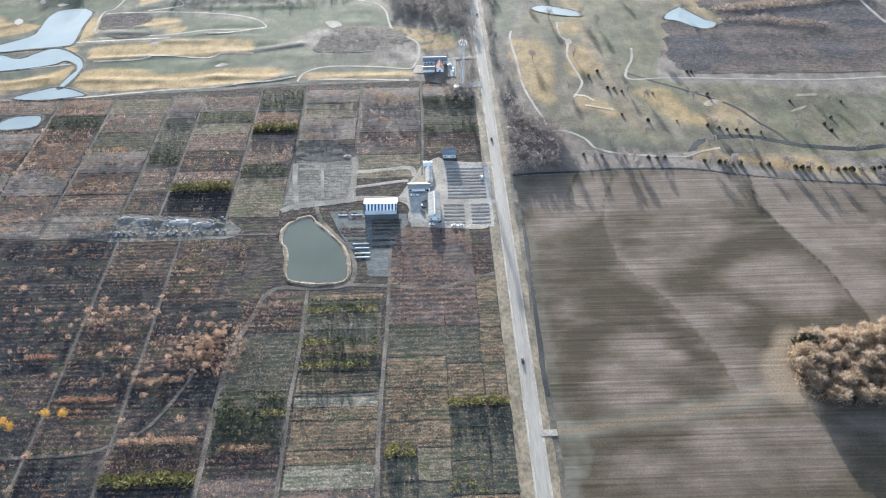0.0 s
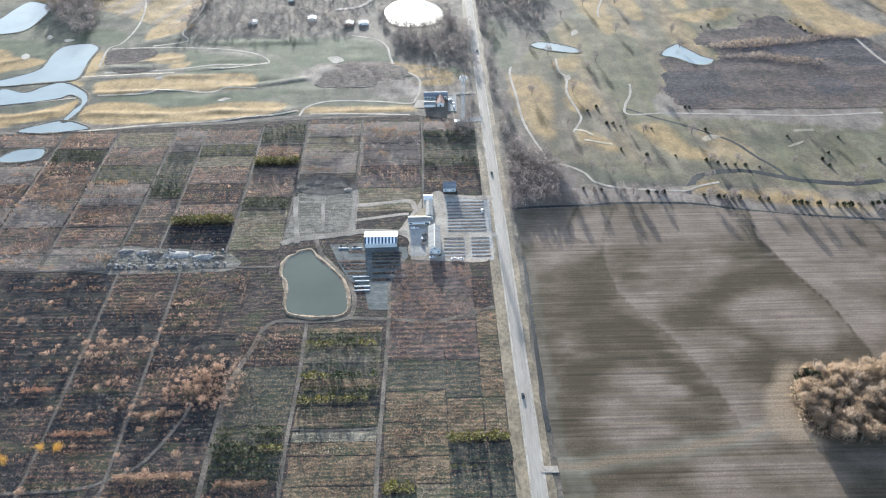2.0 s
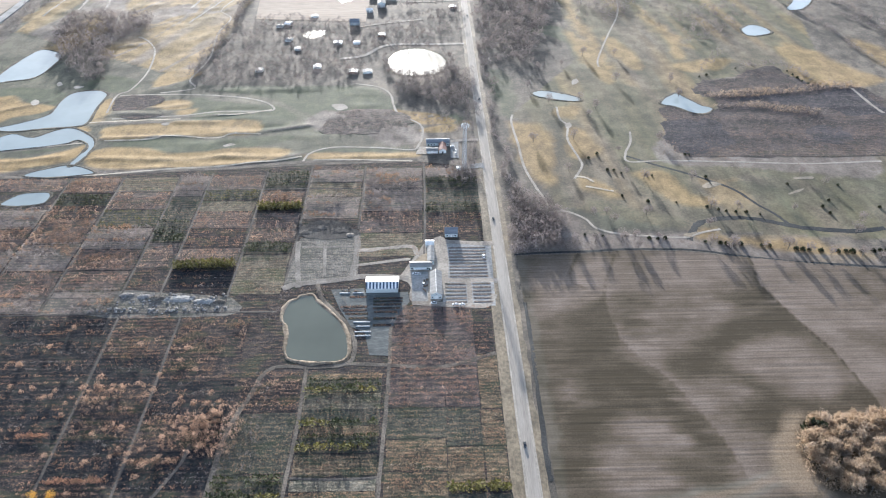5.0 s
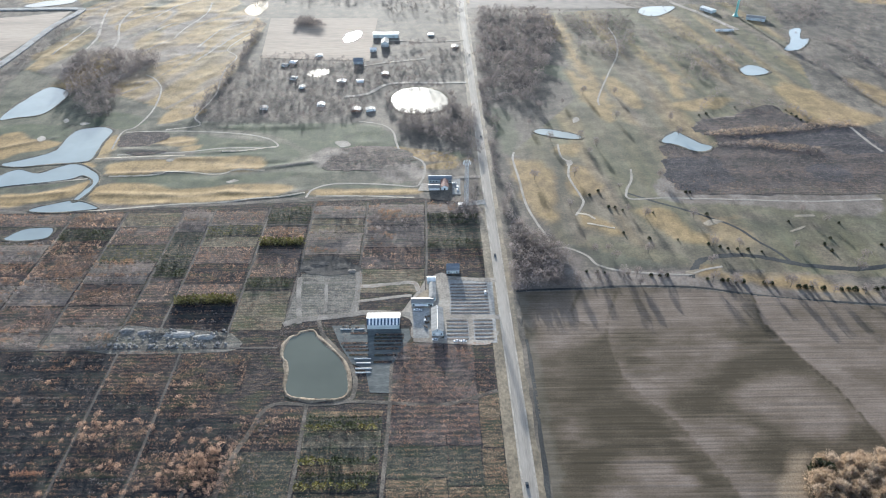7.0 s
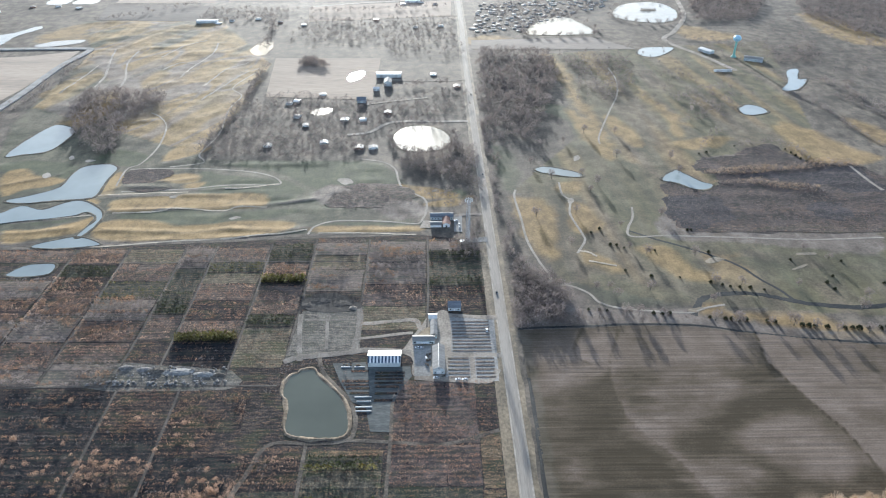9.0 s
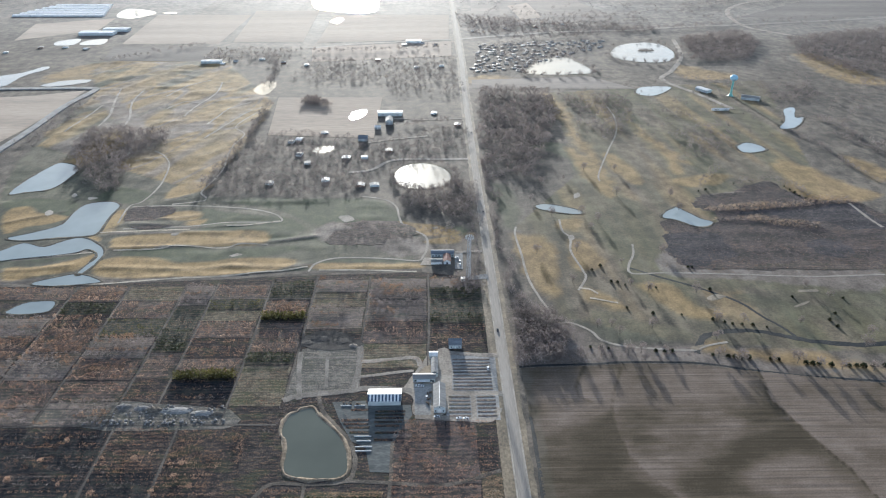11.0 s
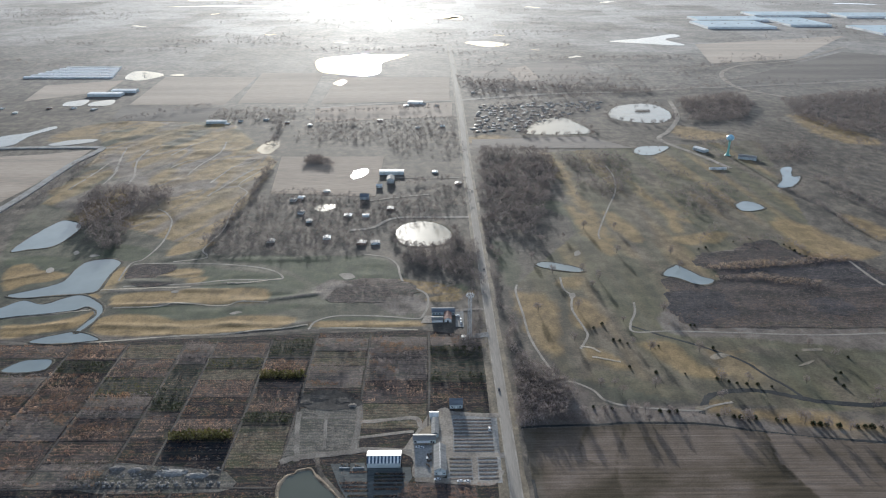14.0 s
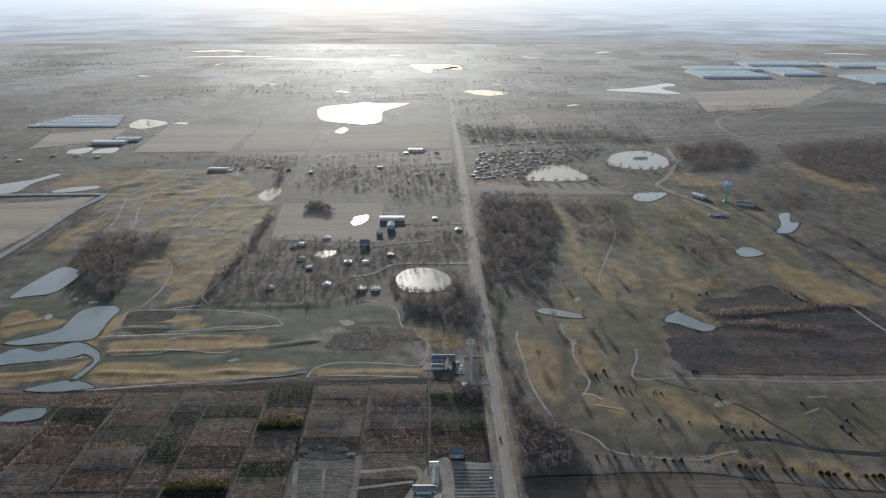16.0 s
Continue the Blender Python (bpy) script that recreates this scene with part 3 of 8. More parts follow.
FIELD_N2 = [(-264, 1583), (46, 1641), (42, 1496), (-244, 1447)]
FIELD_N3 = [(-482, 2029), (-309, 2028), (-292, 1632), (-450, 1633)]
FIELD_N4 = [(-732, 1968), (-481, 1966), (-478, 1615), (-694, 1617)]
FIELD_N5 = [(-701, 1587), (-470, 1585), (-468, 1450), (-674, 1462)]
FIELD_N6 = [(-260, 1964), (47, 1962), (40, 1660), (-258, 1625)]
FIELD_NE = [(75, 1308), (302, 1326), (368, 1245), (202, 1246), (72, 1248)]
WOOD_NE = [(82, 1248), (204, 1228), (208, 1125), (176, 984), (126, 834), (68, 834), (72, 1011)]
WOOD_ROAD = [(72, 616), (76, 572), (84, 542), (109, 505), (122, 464), (76, 454), (71, 497), (70, 562)]
WOOD_LAKE = [(-44, 803), (-12, 790), (26, 812), (52, 807), (52, 705), (-2, 735), (-35, 758)]
WOOD_LINKS = [(-509, 951), (-507, 1022), (-448, 1021), (-394, 1008), (-375, 949), (-414, 907), (-376, 794), (-407, 786), (-454, 858)]
WOOD_SUB = [(-268, 785), (-272, 885), (-264, 983), (-221, 1019), (-59, 981), (50, 1056), (53, 934), (-56, 903), (-89, 844), (-71, 791), (-179, 781)]
CLUMP_N = [(-214, 1144), (-173, 1138), (-173, 1175), (-209, 1192)]
SCRUB_E = [(258, 708), (274, 712), (284, 700), (305, 695), (321, 706), (328, 731), (314, 737), (312, 757), (320, 772), (341, 783), (368, 789), (394, 804), (430, 824), (437, 791), (457, 764), (503, 760), (516, 735), (533, 693), (500, 598), (448, 597), (356, 599), (301, 600), (263, 602), (249, 609), (245, 639), (256, 669), (257, 691)]
REEDS_N = [(318, 733), (329, 747), (353, 747), (402, 754), (445, 764), (476, 773), (504, 769), (514, 756), (486, 751), (452, 749), (417, 744), (375, 734), (347, 729)]
REEDS_S = [(317, 711), (349, 715), (370, 723), (397, 711), (420, 705), (442, 696), (435, 684), (418, 685), (391, 695), (363, 704), (333, 705)]
PEAT = [[(352, 724), (382, 737), (429, 741), (486, 750), (503, 747), (506, 713), (508, 690), (462, 686), (446, 703), (416, 712), (385, 722)],
        [(256, 676), (305, 678), (314, 649), (312, 625), (287, 619), (264, 604), (253, 610), (245, 639)], [(400, 658), (432, 662), (441, 642), (428, 627), (405, 628)]]
RUSSET_GRASS = [[(275, 601), (302, 614), (329, 610), (376, 614), (421, 613), (460, 614), (487, 608), (478, 600)]]
WOOD_NE2 = [(578, 1668), (756, 1734), (742, 1603), (647, 1438), (540, 1440)]
WOOD_E3 = [(837, 1666), (1180, 1804), (898, 1342), (810, 1343), (779, 1489)]
STAND_A = [(233, 1195), (336, 1208), (316, 1054), (264, 969), (229, 1041)]
STAND_B = [(372, 1034), (466, 1049), (408, 899), (340, 895)]
STAND_C = [(591, 1241), (696, 1286), (674, 1190), (582, 1150)]
WOOD_N7 = [(101, 1935), (351, 1850), (550, 1810), (529, 1736), (89, 1706)]
YARD = [(-2, 466), (13, 472), (15, 422), (9, 394), (-13, 393), (-15, 413), (-23, 420), (-20, 430), (-10, 450)]
BED = [(-75, 408), (-51, 409), (-48, 403), (-16, 404), (-15, 393), (-24, 375), (-28, 360), (-26, 338), (-42, 338), (-46, 361), (-56, 367), (-66, 386)]
LIPS_NW = [[(-511, 1046), (-516, 1102), (-540, 1188), (-554, 1248)], [(-472, 1024), (-476, 1078), (-506, 1171), (-510, 1240)], [(-395, 1092), (-392, 1144), (-378, 1224), (-386, 1292)], [(-334, 991), (-319, 1043), (-300, 1112), (-279, 1142)], [(-346, 1049), (-332, 1130), (-304, 1168)], [(-460, 1204), (-440, 1270), (-410, 1308)], [(-551, 1020), (-549, 1094), (-547, 1155)], [(-418, 916), (-442, 1023)], [(-435, 1132), (-419, 1170), (-388, 1163)]]
DARKSOIL = [(-112, 486), (-101, 497), (-84, 500), (-69, 491), (-57, 480), (-73, 473), (-101, 474)]
VILLAGE = [(72, 1350), (111, 1609), (398, 1657), (380, 1577), (288, 1494), (175, 1372)]
# turf and soil zones: (width, line)
GOLD_1 = [(20, [(-358, 696), (-360, 724)]), (14, [(4, 685), (41, 680)]), (50, [(-487, 1132), (-445, 1235), (-406, 1313)]), (60, [(-460, 1017), (-402, 1100), (-320, 1180)]), (50, [(-343, 898), (-307, 990), (-293, 1070)]), (40, [(-554, 1018), (-540, 1102)]), (40, [(-709, 1316), (-574, 1357), (-477, 1402)]), (30, [(-588, 1236), (-478, 1334)])]
BARE_0 = [(40, [(-107, 686), (-51, 679), (-26, 650)]), (30, [(-563, 1200), (-473, 1072), (-433, 991)]), (40, [(-395, 1003), (-356, 1042)]), (24, [(-412, 1131), (-369, 1216)]), (16, [(119, 464), (156, 462), (214, 467)]), (30, [(114, 488), (82, 465)]), (60, [(260, 613), (334, 612), (409, 589)]), (40, [(77, 1248), (144, 1286), (205, 1266)])]
RIDGE_0 = [(2.2, 7, [(-335, 652), (-257, 656), (-176, 663), (-124, 677)]), (2.0, 8, [(-348, 686), (-266, 687), (-223, 686)]), (2.4, 8, [(-328, 611), (-237, 606), (-205, 613), (-148, 609), (-116, 618)]), (3, 9, [(-434, 582), (-349, 584), (-276, 589), (-190, 594), (-136, 601), (-92, 604), (-13, 605)]), (2, 6, [(-426, 629), (-389, 635), (-359, 647)]), (2, 8, [(-425, 605), (-393, 608), (-363, 615)]), (1.8, 7, [(-318, 772), (-295, 785)])]
RIDGE_1 = [(2, 7, [(-305, 720), (-269, 729)]), (1.6, 7, [(-335, 710), (-270, 700), (-191, 708)]), (2, 7, [(-480, 711), (-450, 728), (-425, 742)]), (2, 8, [(-430, 932), (-364, 985), (-307, 1056)]), (2, 8, [(-405, 899), (-365, 916), (-333, 966)])]

# turf and soil patches: outlines
GOLD_LINKS_0 = [[(-336, 677), (-281, 685), (-210, 692), (-178, 686), (-179, 658), (-225, 654), (-273, 657), (-299, 649), (-331, 648), (-339, 661)], [(-335, 605), (-335, 628), (-294, 633), (-250, 618), (-206, 626), (-162, 629), (-138, 624), (-146, 608), (-183, 597), (-253, 592), (-307, 591)], [(-114, 616), (-15, 615), (-15, 603), (-68, 603), (-112, 603)], [(-425, 610), (-394, 614), (-361, 628), (-345, 644), (-344, 628), (-348, 611), (-361, 602), (-385, 595), (-413, 586)], [(-491, 742), (-472, 757), (-451, 738), (-415, 729), (-426, 712), (-448, 704), (-463, 686)]]
GOLD_LINKS_1 = [[(-374, 728), (-367, 737), (-360, 747), (-350, 728), (-349, 704), (-364, 697)], [(-373, 680), (-359, 680), (-354, 668), (-368, 669)], [(-306, 736), (-279, 742), (-266, 735), (-264, 721), (-285, 718), (-308, 722)], [(-275, 715), (-254, 721), (-259, 704), (-270, 704)], [(-319, 811), (-296, 828), (-272, 815), (-285, 798), (-304, 782), (-323, 779)], [(-38, 713), (-1, 702), (24, 691), (30, 678), (-1, 675), (-25, 689)], [(-7, 663), (18, 675), (31, 675), (30, 662), (5, 657)]]
GOLD_LINKS = GOLD_LINKS_0 + GOLD_LINKS_1
GREEN_LINKS_0 = [[(-327, 646), (-272, 654), (-224, 649), (-178, 653), (-143, 657), (-130, 648), (-151, 637), (-195, 626), (-239, 618), (-279, 621), (-299, 631), (-315, 629)], [(-267, 746), (-213, 734), (-166, 722), (-136, 694), (-156, 665), (-179, 658), (-208, 682), (-246, 687), (-258, 709)], [(-254, 769), (-148, 775), (-67, 769), (-46, 742), (-35, 706), (-100, 693), (-138, 708), (-183, 744)], [(-127, 624), (-69, 624), (-15, 620), (-15, 615), (-114, 616)], [(-506, 773), (-470, 780), (-420, 771), (-410, 748), (-415, 729), (-451, 738), (-472, 757), (-492, 745)]]
GREEN_LINKS_1 = [[(-389, 812), (-342, 794), (-340, 770), (-364, 763), (-407, 771)], [(-411, 627), (-380, 633), (-355, 642), (-372, 627), (-396, 619)], [(-1, 698), (31, 700), (36, 683), (24, 675), (6, 689)]]
GREEN_LINKS = GREEN_LINKS_0 + GREEN_LINKS_1
GOLD_COURSE_0 = [[(91, 677), (106, 679), (128, 663), (125, 603), (119, 561), (112, 551), (100, 561), (93, 593), (90, 627)], [(146, 714), (168, 717), (168, 696), (147, 686), (140, 696)], [(144, 663), (161, 660), (172, 625), (173, 602), (155, 597), (141, 614)], [(138, 566), (154, 565), (173, 540), (178, 526), (158, 531), (140, 546)], [(193, 570), (218, 580), (231, 569), (243, 539), (266, 516), (240, 513), (214, 530), (199, 550)], [(224, 478), (246, 480), (245, 469), (270, 461), (262, 454), (234, 466), (222, 468)]]
GOLD_COURSE_1 = [[(251, 462), (302, 468), (332, 452), (363, 441), (362, 431), (325, 438), (284, 450)], [(241, 927), (260, 905), (271, 828), (252, 810), (236, 866)], [(319, 925), (332, 915), (333, 854), (313, 849)], [(458, 882), (494, 862), (523, 815), (547, 780), (514, 756), (458, 765), (452, 816)], [(190, 949), (218, 886), (224, 777), (205, 786), (192, 866)], [(299, 827), (362, 845), (388, 835), (326, 800)]]
GOLD_COURSE = GOLD_COURSE_0 + GOLD_COURSE_1
GREEN_COURSE_0 = [[(101, 507), (118, 509), (137, 500), (147, 479), (161, 477), (209, 478), (224, 494), (193, 508), (161, 522), (143, 531), (129, 513)], [(203, 586), (441, 576), (424, 546), (373, 537), (340, 557), (305, 563), (260, 559), (215, 570)], [(77, 813), (97, 804), (103, 732), (89, 690), (76, 718)], [(135, 950), (183, 906), (183, 778), (173, 689), (186, 637), (224, 624), (255, 674), (256, 745), (230, 777), (221, 866), (192, 961)], [(276, 558), (358, 537), (416, 532), (404, 509), (345, 510), (313, 519)]]
GREEN_COURSE = GREEN_COURSE_0
GOLD_FAR_0 = [[(196, 1213), (216, 1178), (226, 964), (229, 818), (211, 818), (206, 989)], [(320, 1144), (316, 1040), (348, 895), (328, 891), (307, 988)], [(502, 1414), (555, 1368), (583, 1324), (507, 1297), (475, 1347)], [(468, 894), (503, 868), (517, 796), (495, 755), (441, 756), (444, 806)], [(779, 1511), (827, 1484), (842, 1280), (779, 1281), (756, 1365)], [(71, 1331), (147, 1330), (142, 1278), (79, 1270)], [(573, 914), (598, 851), (576, 814), (560, 861)]]
GOLD_FAR = GOLD_FAR_0
GOLD_NW_0 = [[(-493, 896), (-482, 998), (-466, 1064), (-442, 1023), (-458, 939), (-466, 885)], [(-424, 998), (-421, 1064), (-379, 1131), (-332, 1169), (-306, 1136), (-330, 1022), (-366, 972)], [(-330, 884), (-296, 1022), (-273, 996), (-277, 883), (-293, 834)], [(-448, 1170), (-447, 1258), (-396, 1316), (-380, 1221), (-409, 1138)], [(-513, 1093), (-542, 1241), (-519, 1318), (-488, 1259), (-482, 1108)], [(-731, 1362), (-659, 1453), (-520, 1490), (-504, 1441), (-630, 1383), (-701, 1320)], [(-422, 950), (-394, 985), (-374, 949), (-394, 916)]]
GOLD_NW = GOLD_NW_0
BARE_CREEK = [(74, 468), (112, 473), (159, 468), (210, 464), (210, 458), (156, 455), (124, 458), (82, 457)]
MOUND = [(-351, 728), (-349, 749), (-328, 754), (-302, 751), (-297, 736), (-308, 722), (-288, 707), (-303, 696), (-328, 697), (-342, 711)]
# sunlit rims of the golf mounds, to be drawn as pale strips
LIT_CRESTS_0 = [[(-331, 647), (-299, 648), (-280, 651), (-272, 656), (-248, 654), (-218, 650), (-202, 658), (-173, 658)], [(-435, 630), (-408, 633), (-381, 637), (-355, 642), (-347, 645)], [(-314, 580), (-273, 586), (-242, 590), (-199, 593), (-173, 599), (-146, 603), (-124, 610)], [(-367, 687), (-314, 691), (-266, 694)], [(-228, 702), (-206, 704), (-171, 714)], [(-377, 578), (-346, 579), (-314, 580)], [(139, 567), (149, 564), (155, 556)], [(146, 549), (170, 540)], [(-112, 603), (-68, 603), (-34, 600), (-15, 599)]]
LIT_CRESTS = LIT_CRESTS_0
BUNKERS_0 = [[(-107, 724), (-95, 727), (-88, 716), (-98, 711)], [(-208, 634), (-201, 639), (-195, 636), (-203, 632)], [(-283, 684), (-276, 687), (-276, 680), (-281, 680)], [(-446, 738), (-443, 746), (-435, 737), (-439, 731)], [(-330, 741), (-327, 745), (-322, 739), (-326, 735)], [(-437, 788), (-435, 794), (-429, 786), (-432, 781)], [(-413, 778), (-411, 782), (-401, 779), (-409, 774)], [(147, 672), (152, 676), (153, 668), (147, 663)], [(172, 780), (179, 788), (180, 779), (172, 771)], [(254, 547), (263, 554), (273, 550), (258, 543)], [(214, 472), (228, 476), (224, 470), (217, 468)]]
BUNKERS_1 = [[(330, 534), (346, 541), (343, 537), (330, 531)], [(347, 561), (363, 561), (361, 557), (346, 557)], [(1, 696), (6, 698), (6, 693), (1, 691)], [(15, 695), (21, 698), (22, 694), (16, 691)]]
BUNKERS = BUNKERS_0 + BUNKERS_1
PALE_SOIL_0 = [[(152, 384), (184, 393), (213, 389), (222, 376), (194, 353), (166, 342), (149, 354)], [(198, 330), (227, 345), (260, 356), (290, 350), (320, 337), (304, 306), (271, 307), (242, 293), (217, 316)], [(164, 311), (189, 314), (207, 299), (191, 284), (164, 287)], [(84, 313), (101, 308), (109, 293), (90, 288)], [(117, 279), (136, 282), (150, 269), (152, 255), (132, 252), (118, 264)], [(101, 253), (119, 255), (139, 240), (126, 228), (100, 230)], [(173, 272), (202, 275), (205, 246), (212, 229), (186, 230), (175, 247)]]
PALE_SOIL_1 = [[(149, 216), (207, 224), (223, 207), (219, 179), (168, 181), (152, 195)], [(257, 404), (290, 409), (320, 398), (340, 378), (328, 354), (283, 362), (267, 374)], [(91, 434), (138, 439), (157, 424), (128, 392), (92, 380), (78, 400)], [(178, 438), (242, 436), (234, 414), (184, 406)], [(130, 361), (143, 343), (162, 313), (158, 310), (139, 327), (130, 349)], [(90, 194), (113, 200), (118, 182), (85, 184)]]
PALE_SOIL = PALE_SOIL_0 + PALE_SOIL_1
DAMP_SOIL_0 = [[(161, 324), (186, 342), (216, 358), (242, 375), (252, 369), (214, 341), (183, 318), (166, 311)], [(101, 356), (132, 349), (153, 306), (172, 270), (178, 246), (149, 252), (124, 278), (88, 275)], [(206, 307), (232, 286), (209, 275), (191, 285)], [(74, 212), (136, 215), (147, 200), (105, 193), (70, 184), (67, 198)], [(207, 382), (248, 402), (265, 368), (238, 375)], [(226, 289), (300, 299), (293, 284), (236, 279)], [(144, 248), (170, 241), (156, 229), (126, 230)], [(77, 276), (105, 270), (94, 233), (70, 226)]]
DAMP_SOIL_1 = [[(101, 380), (134, 379), (132, 349), (101, 356)], [(286, 350), (322, 343), (314, 326), (292, 335)]]
DAMP_SOIL = DAMP_SOIL_0 + DAMP_SOIL_1
SWALE = [(132, 391), (131, 373), (134, 349), (144, 332), (158, 312), (167, 291), (177, 263), (182, 238)]
DRAIN = [(258, 439), (257, 424), (253, 410), (256, 400), (265, 368), (277, 339), (282, 314), (284, 292)]
RILL_A = [(122, 450), (114, 433), (109, 420), (111, 411), (119, 405)]
RILL_B = [(150, 446), (143, 428), (135, 411), (131, 393)]
FIELD_TRACK = [(66, 213), (87, 214), (107, 217), (141, 222), (176, 229), (204, 237)]
WOOD_EDGE = [(213, 271), (231, 282), (222, 262), (220, 239), (228, 223), (214, 226), (202, 234), (202, 250)]
ROWS_FAR_0 = [[(542, 1010), (556, 960), (558, 872), (568, 801)], [(600, 997), (619, 954), (632, 909)], [(474, 1326), (506, 1293), (556, 1257), (563, 1227)], [(368, 1112), (391, 1096), (413, 1078)], [(383, 814), (430, 825), (454, 806), (456, 770)], [(582, 1079), (616, 1064), (664, 1052)], [(334, 799), (347, 826), (385, 870)]]
ROWS_FAR = ROWS_FAR_0

# ---- tools for shapes ----
def part(name, mesh, material, parent=None, label=""):
    """Links a bmesh or a mesh as one object, under parent where given."""
    if isinstance(mesh, bmesh.types.BMesh):
        me = bpy.data.meshes.new(name)
        mesh.to_mesh(me)
        mesh.free()
    else:
        me = mesh
    if material and not me.materials:
        me.materials.append(material)
    ob = new(name, me)
    if parent:
        ob.parent = parent
    return tagged(ob, label)


def mesh_of(name, verts, faces):
    me = bpy.data.meshes.new(name)
    me.from_pydata([tuple(v) for v in verts], [], [tuple(f) for f in faces])
    me.update()
    return me


def mesh_np(name, verts, tris):
    """A triangle mesh straight from arrays."""
    me = bpy.data.meshes.new(name)
    verts, tris = np.asarray(verts, np.float32), np.asarray(tris, np.int32)
    me.vertices.add(len(verts))
    me.vertices.foreach_set("co", verts.ravel())
    me.loops.add(tris.size)
    me.loops.foreach_set("vertex_index", tris.ravel())
    me.polygons.add(len(tris))
    me.polygons.foreach_set("loop_start", np.arange(0, tris.size, tris.shape[1], dtype=np.int32))
    me.update(calc_edges=True)
    me.validate()
    return me


def smooth_loop(pts, steps=5, closed=True):
    """A Catmull-Rom curve through the points."""
    p = np.array(pts, float)
    n = len(p)
    out = []
    for i in range(n if closed else n - 1):
        a, b, c, d = (p[(i + k) % n] if closed else p[min(max(i + k, 0), n - 1)] for k in (-1, 0, 1, 2))
        for s in np.arange(steps) / steps:
            out.append(0.5 * (2 * b + (c - a) * s + (2 * a - 5 * b + 4 * c - d) * s * s + (3 * b - a - 3 * c + d) * s ** 3))
    if not closed:
        out.append(p[-1])
    return np.array(out)


def rough_line(p, amount, seed):
    r = np.random.RandomState(seed)
    return p + r.normal(0, amount, p.shape)


def inside(x, y, poly):
    p = np.array(poly, float)
    q = np.roll(p, -1, 0)
    hit = np.zeros(x.shape, bool)
    for (x0, y0), (x1, y1) in zip(p, q):
        if y0 != y1:
            hit ^= ((y0 > y) != (y1 > y)) & (x < (x1 - x0) * (y - y0) / (y1 - y0) + x0)
    return hit


def line_distance(x, y, pts, closed=False):
    p = np.array(pts, float)
    if closed:
        p = np.vstack([p, p[:1]])
    best = np.full(x.shape, 1e9)
    for (x0, y0), (x1, y1) in zip(p[:-1], p[1:]):
        dx, dy = x1 - x0, y1 - y0
        s = np.clip(((x - x0) * dx + (y - y0) * dy) / max(dx * dx + dy * dy, 1e-6), 0, 1)
        best = np.minimum(best, np.hypot(x - x0 - s * dx, y - y0 - s * dy))
    return best


def value_noise(x, y, size, seed):
    """Smooth random field, 0 to 1, with lumps of about the size given."""
    r = np.random.RandomState(seed).rand(64, 64)
    u, v = x / size + 1000, y / size + 1000
    i, j = np.floor(u).astype(int), np.floor(v).astype(int)
    a, b = u - i, v - j
    a, b = a * a * (3 - 2 * a), b * b * (3 - 2 * b)
    g = lambda p, q: r[p % 64, q % 64]
    return (g(i, j) * (1 - a) + g(i + 1, j) * a) * (1 - b) + (g(i, j + 1) * (1 - a) + g(i + 1, j + 1) * a) * b


def painted(x, y, outlines, soft, warp, seed):
    """Cover of the outlines over the points, 0 to 1, with uneven edges about soft metres wide."""
    f = np.zeros_like(x)
    wx = x + warp * (value_noise(x, y, 20, seed) - 0.5) + 0.4 * warp * (value_noise(x, y, 6, seed + 1) - 0.5)
    wy = y + warp * (value_noise(x, y, 20, seed + 2) - 0.5) + 0.4 * warp * (value_noise(x, y, 6, seed + 3) - 0.5)
    for line in outlines:
        p = smooth_loop(line, 3)
        k = (x > p[:, 0].min() - 30) & (x < p[:, 0].max() + 30) & (y > p[:, 1].min() - 30) & (y < p[:, 1].max() + 30)
        if k.any():
            a, b = wx[k], wy[k]
            d = line_distance(a, b, p, True)
            f[k] = np.maximum(f[k], np.clip(0.5 + np.where(inside(a, b, p), d, -d) / soft, 0, 1))
    return f


def flat(name, outline, z, material, label, category="", kind="structure", depth=0.0, parent=None):
    """A patch of ground with a soft rim, from its outline."""
    n = len(outline)
    verts = [(x, y, z) for x, y in outline]
    faces = [tuple(range(n))]
    if depth:
        verts += [(x, y, z - depth) for x, y in outline]
        faces += [(i, i + n, (i + 1) % n + n, (i + 1) % n) for i in range(n)]
    bm = bmesh.new()
    bm.from_mesh(mesh_of(name, verts, faces))
    bmesh.ops.recalc_face_normals(bm, faces=bm.faces)
    up = [f for f in bm.faces if len(f.verts) == n]
    if up and up[0].normal.z < 0:
        bmesh.ops.reverse_faces(bm, faces=bm.faces)
    bmesh.ops.triangulate(bm, faces=up)
    ob = part(name, bm, material, parent)
    return tagged(ob, label, category, "", kind)


LAYER = [0]


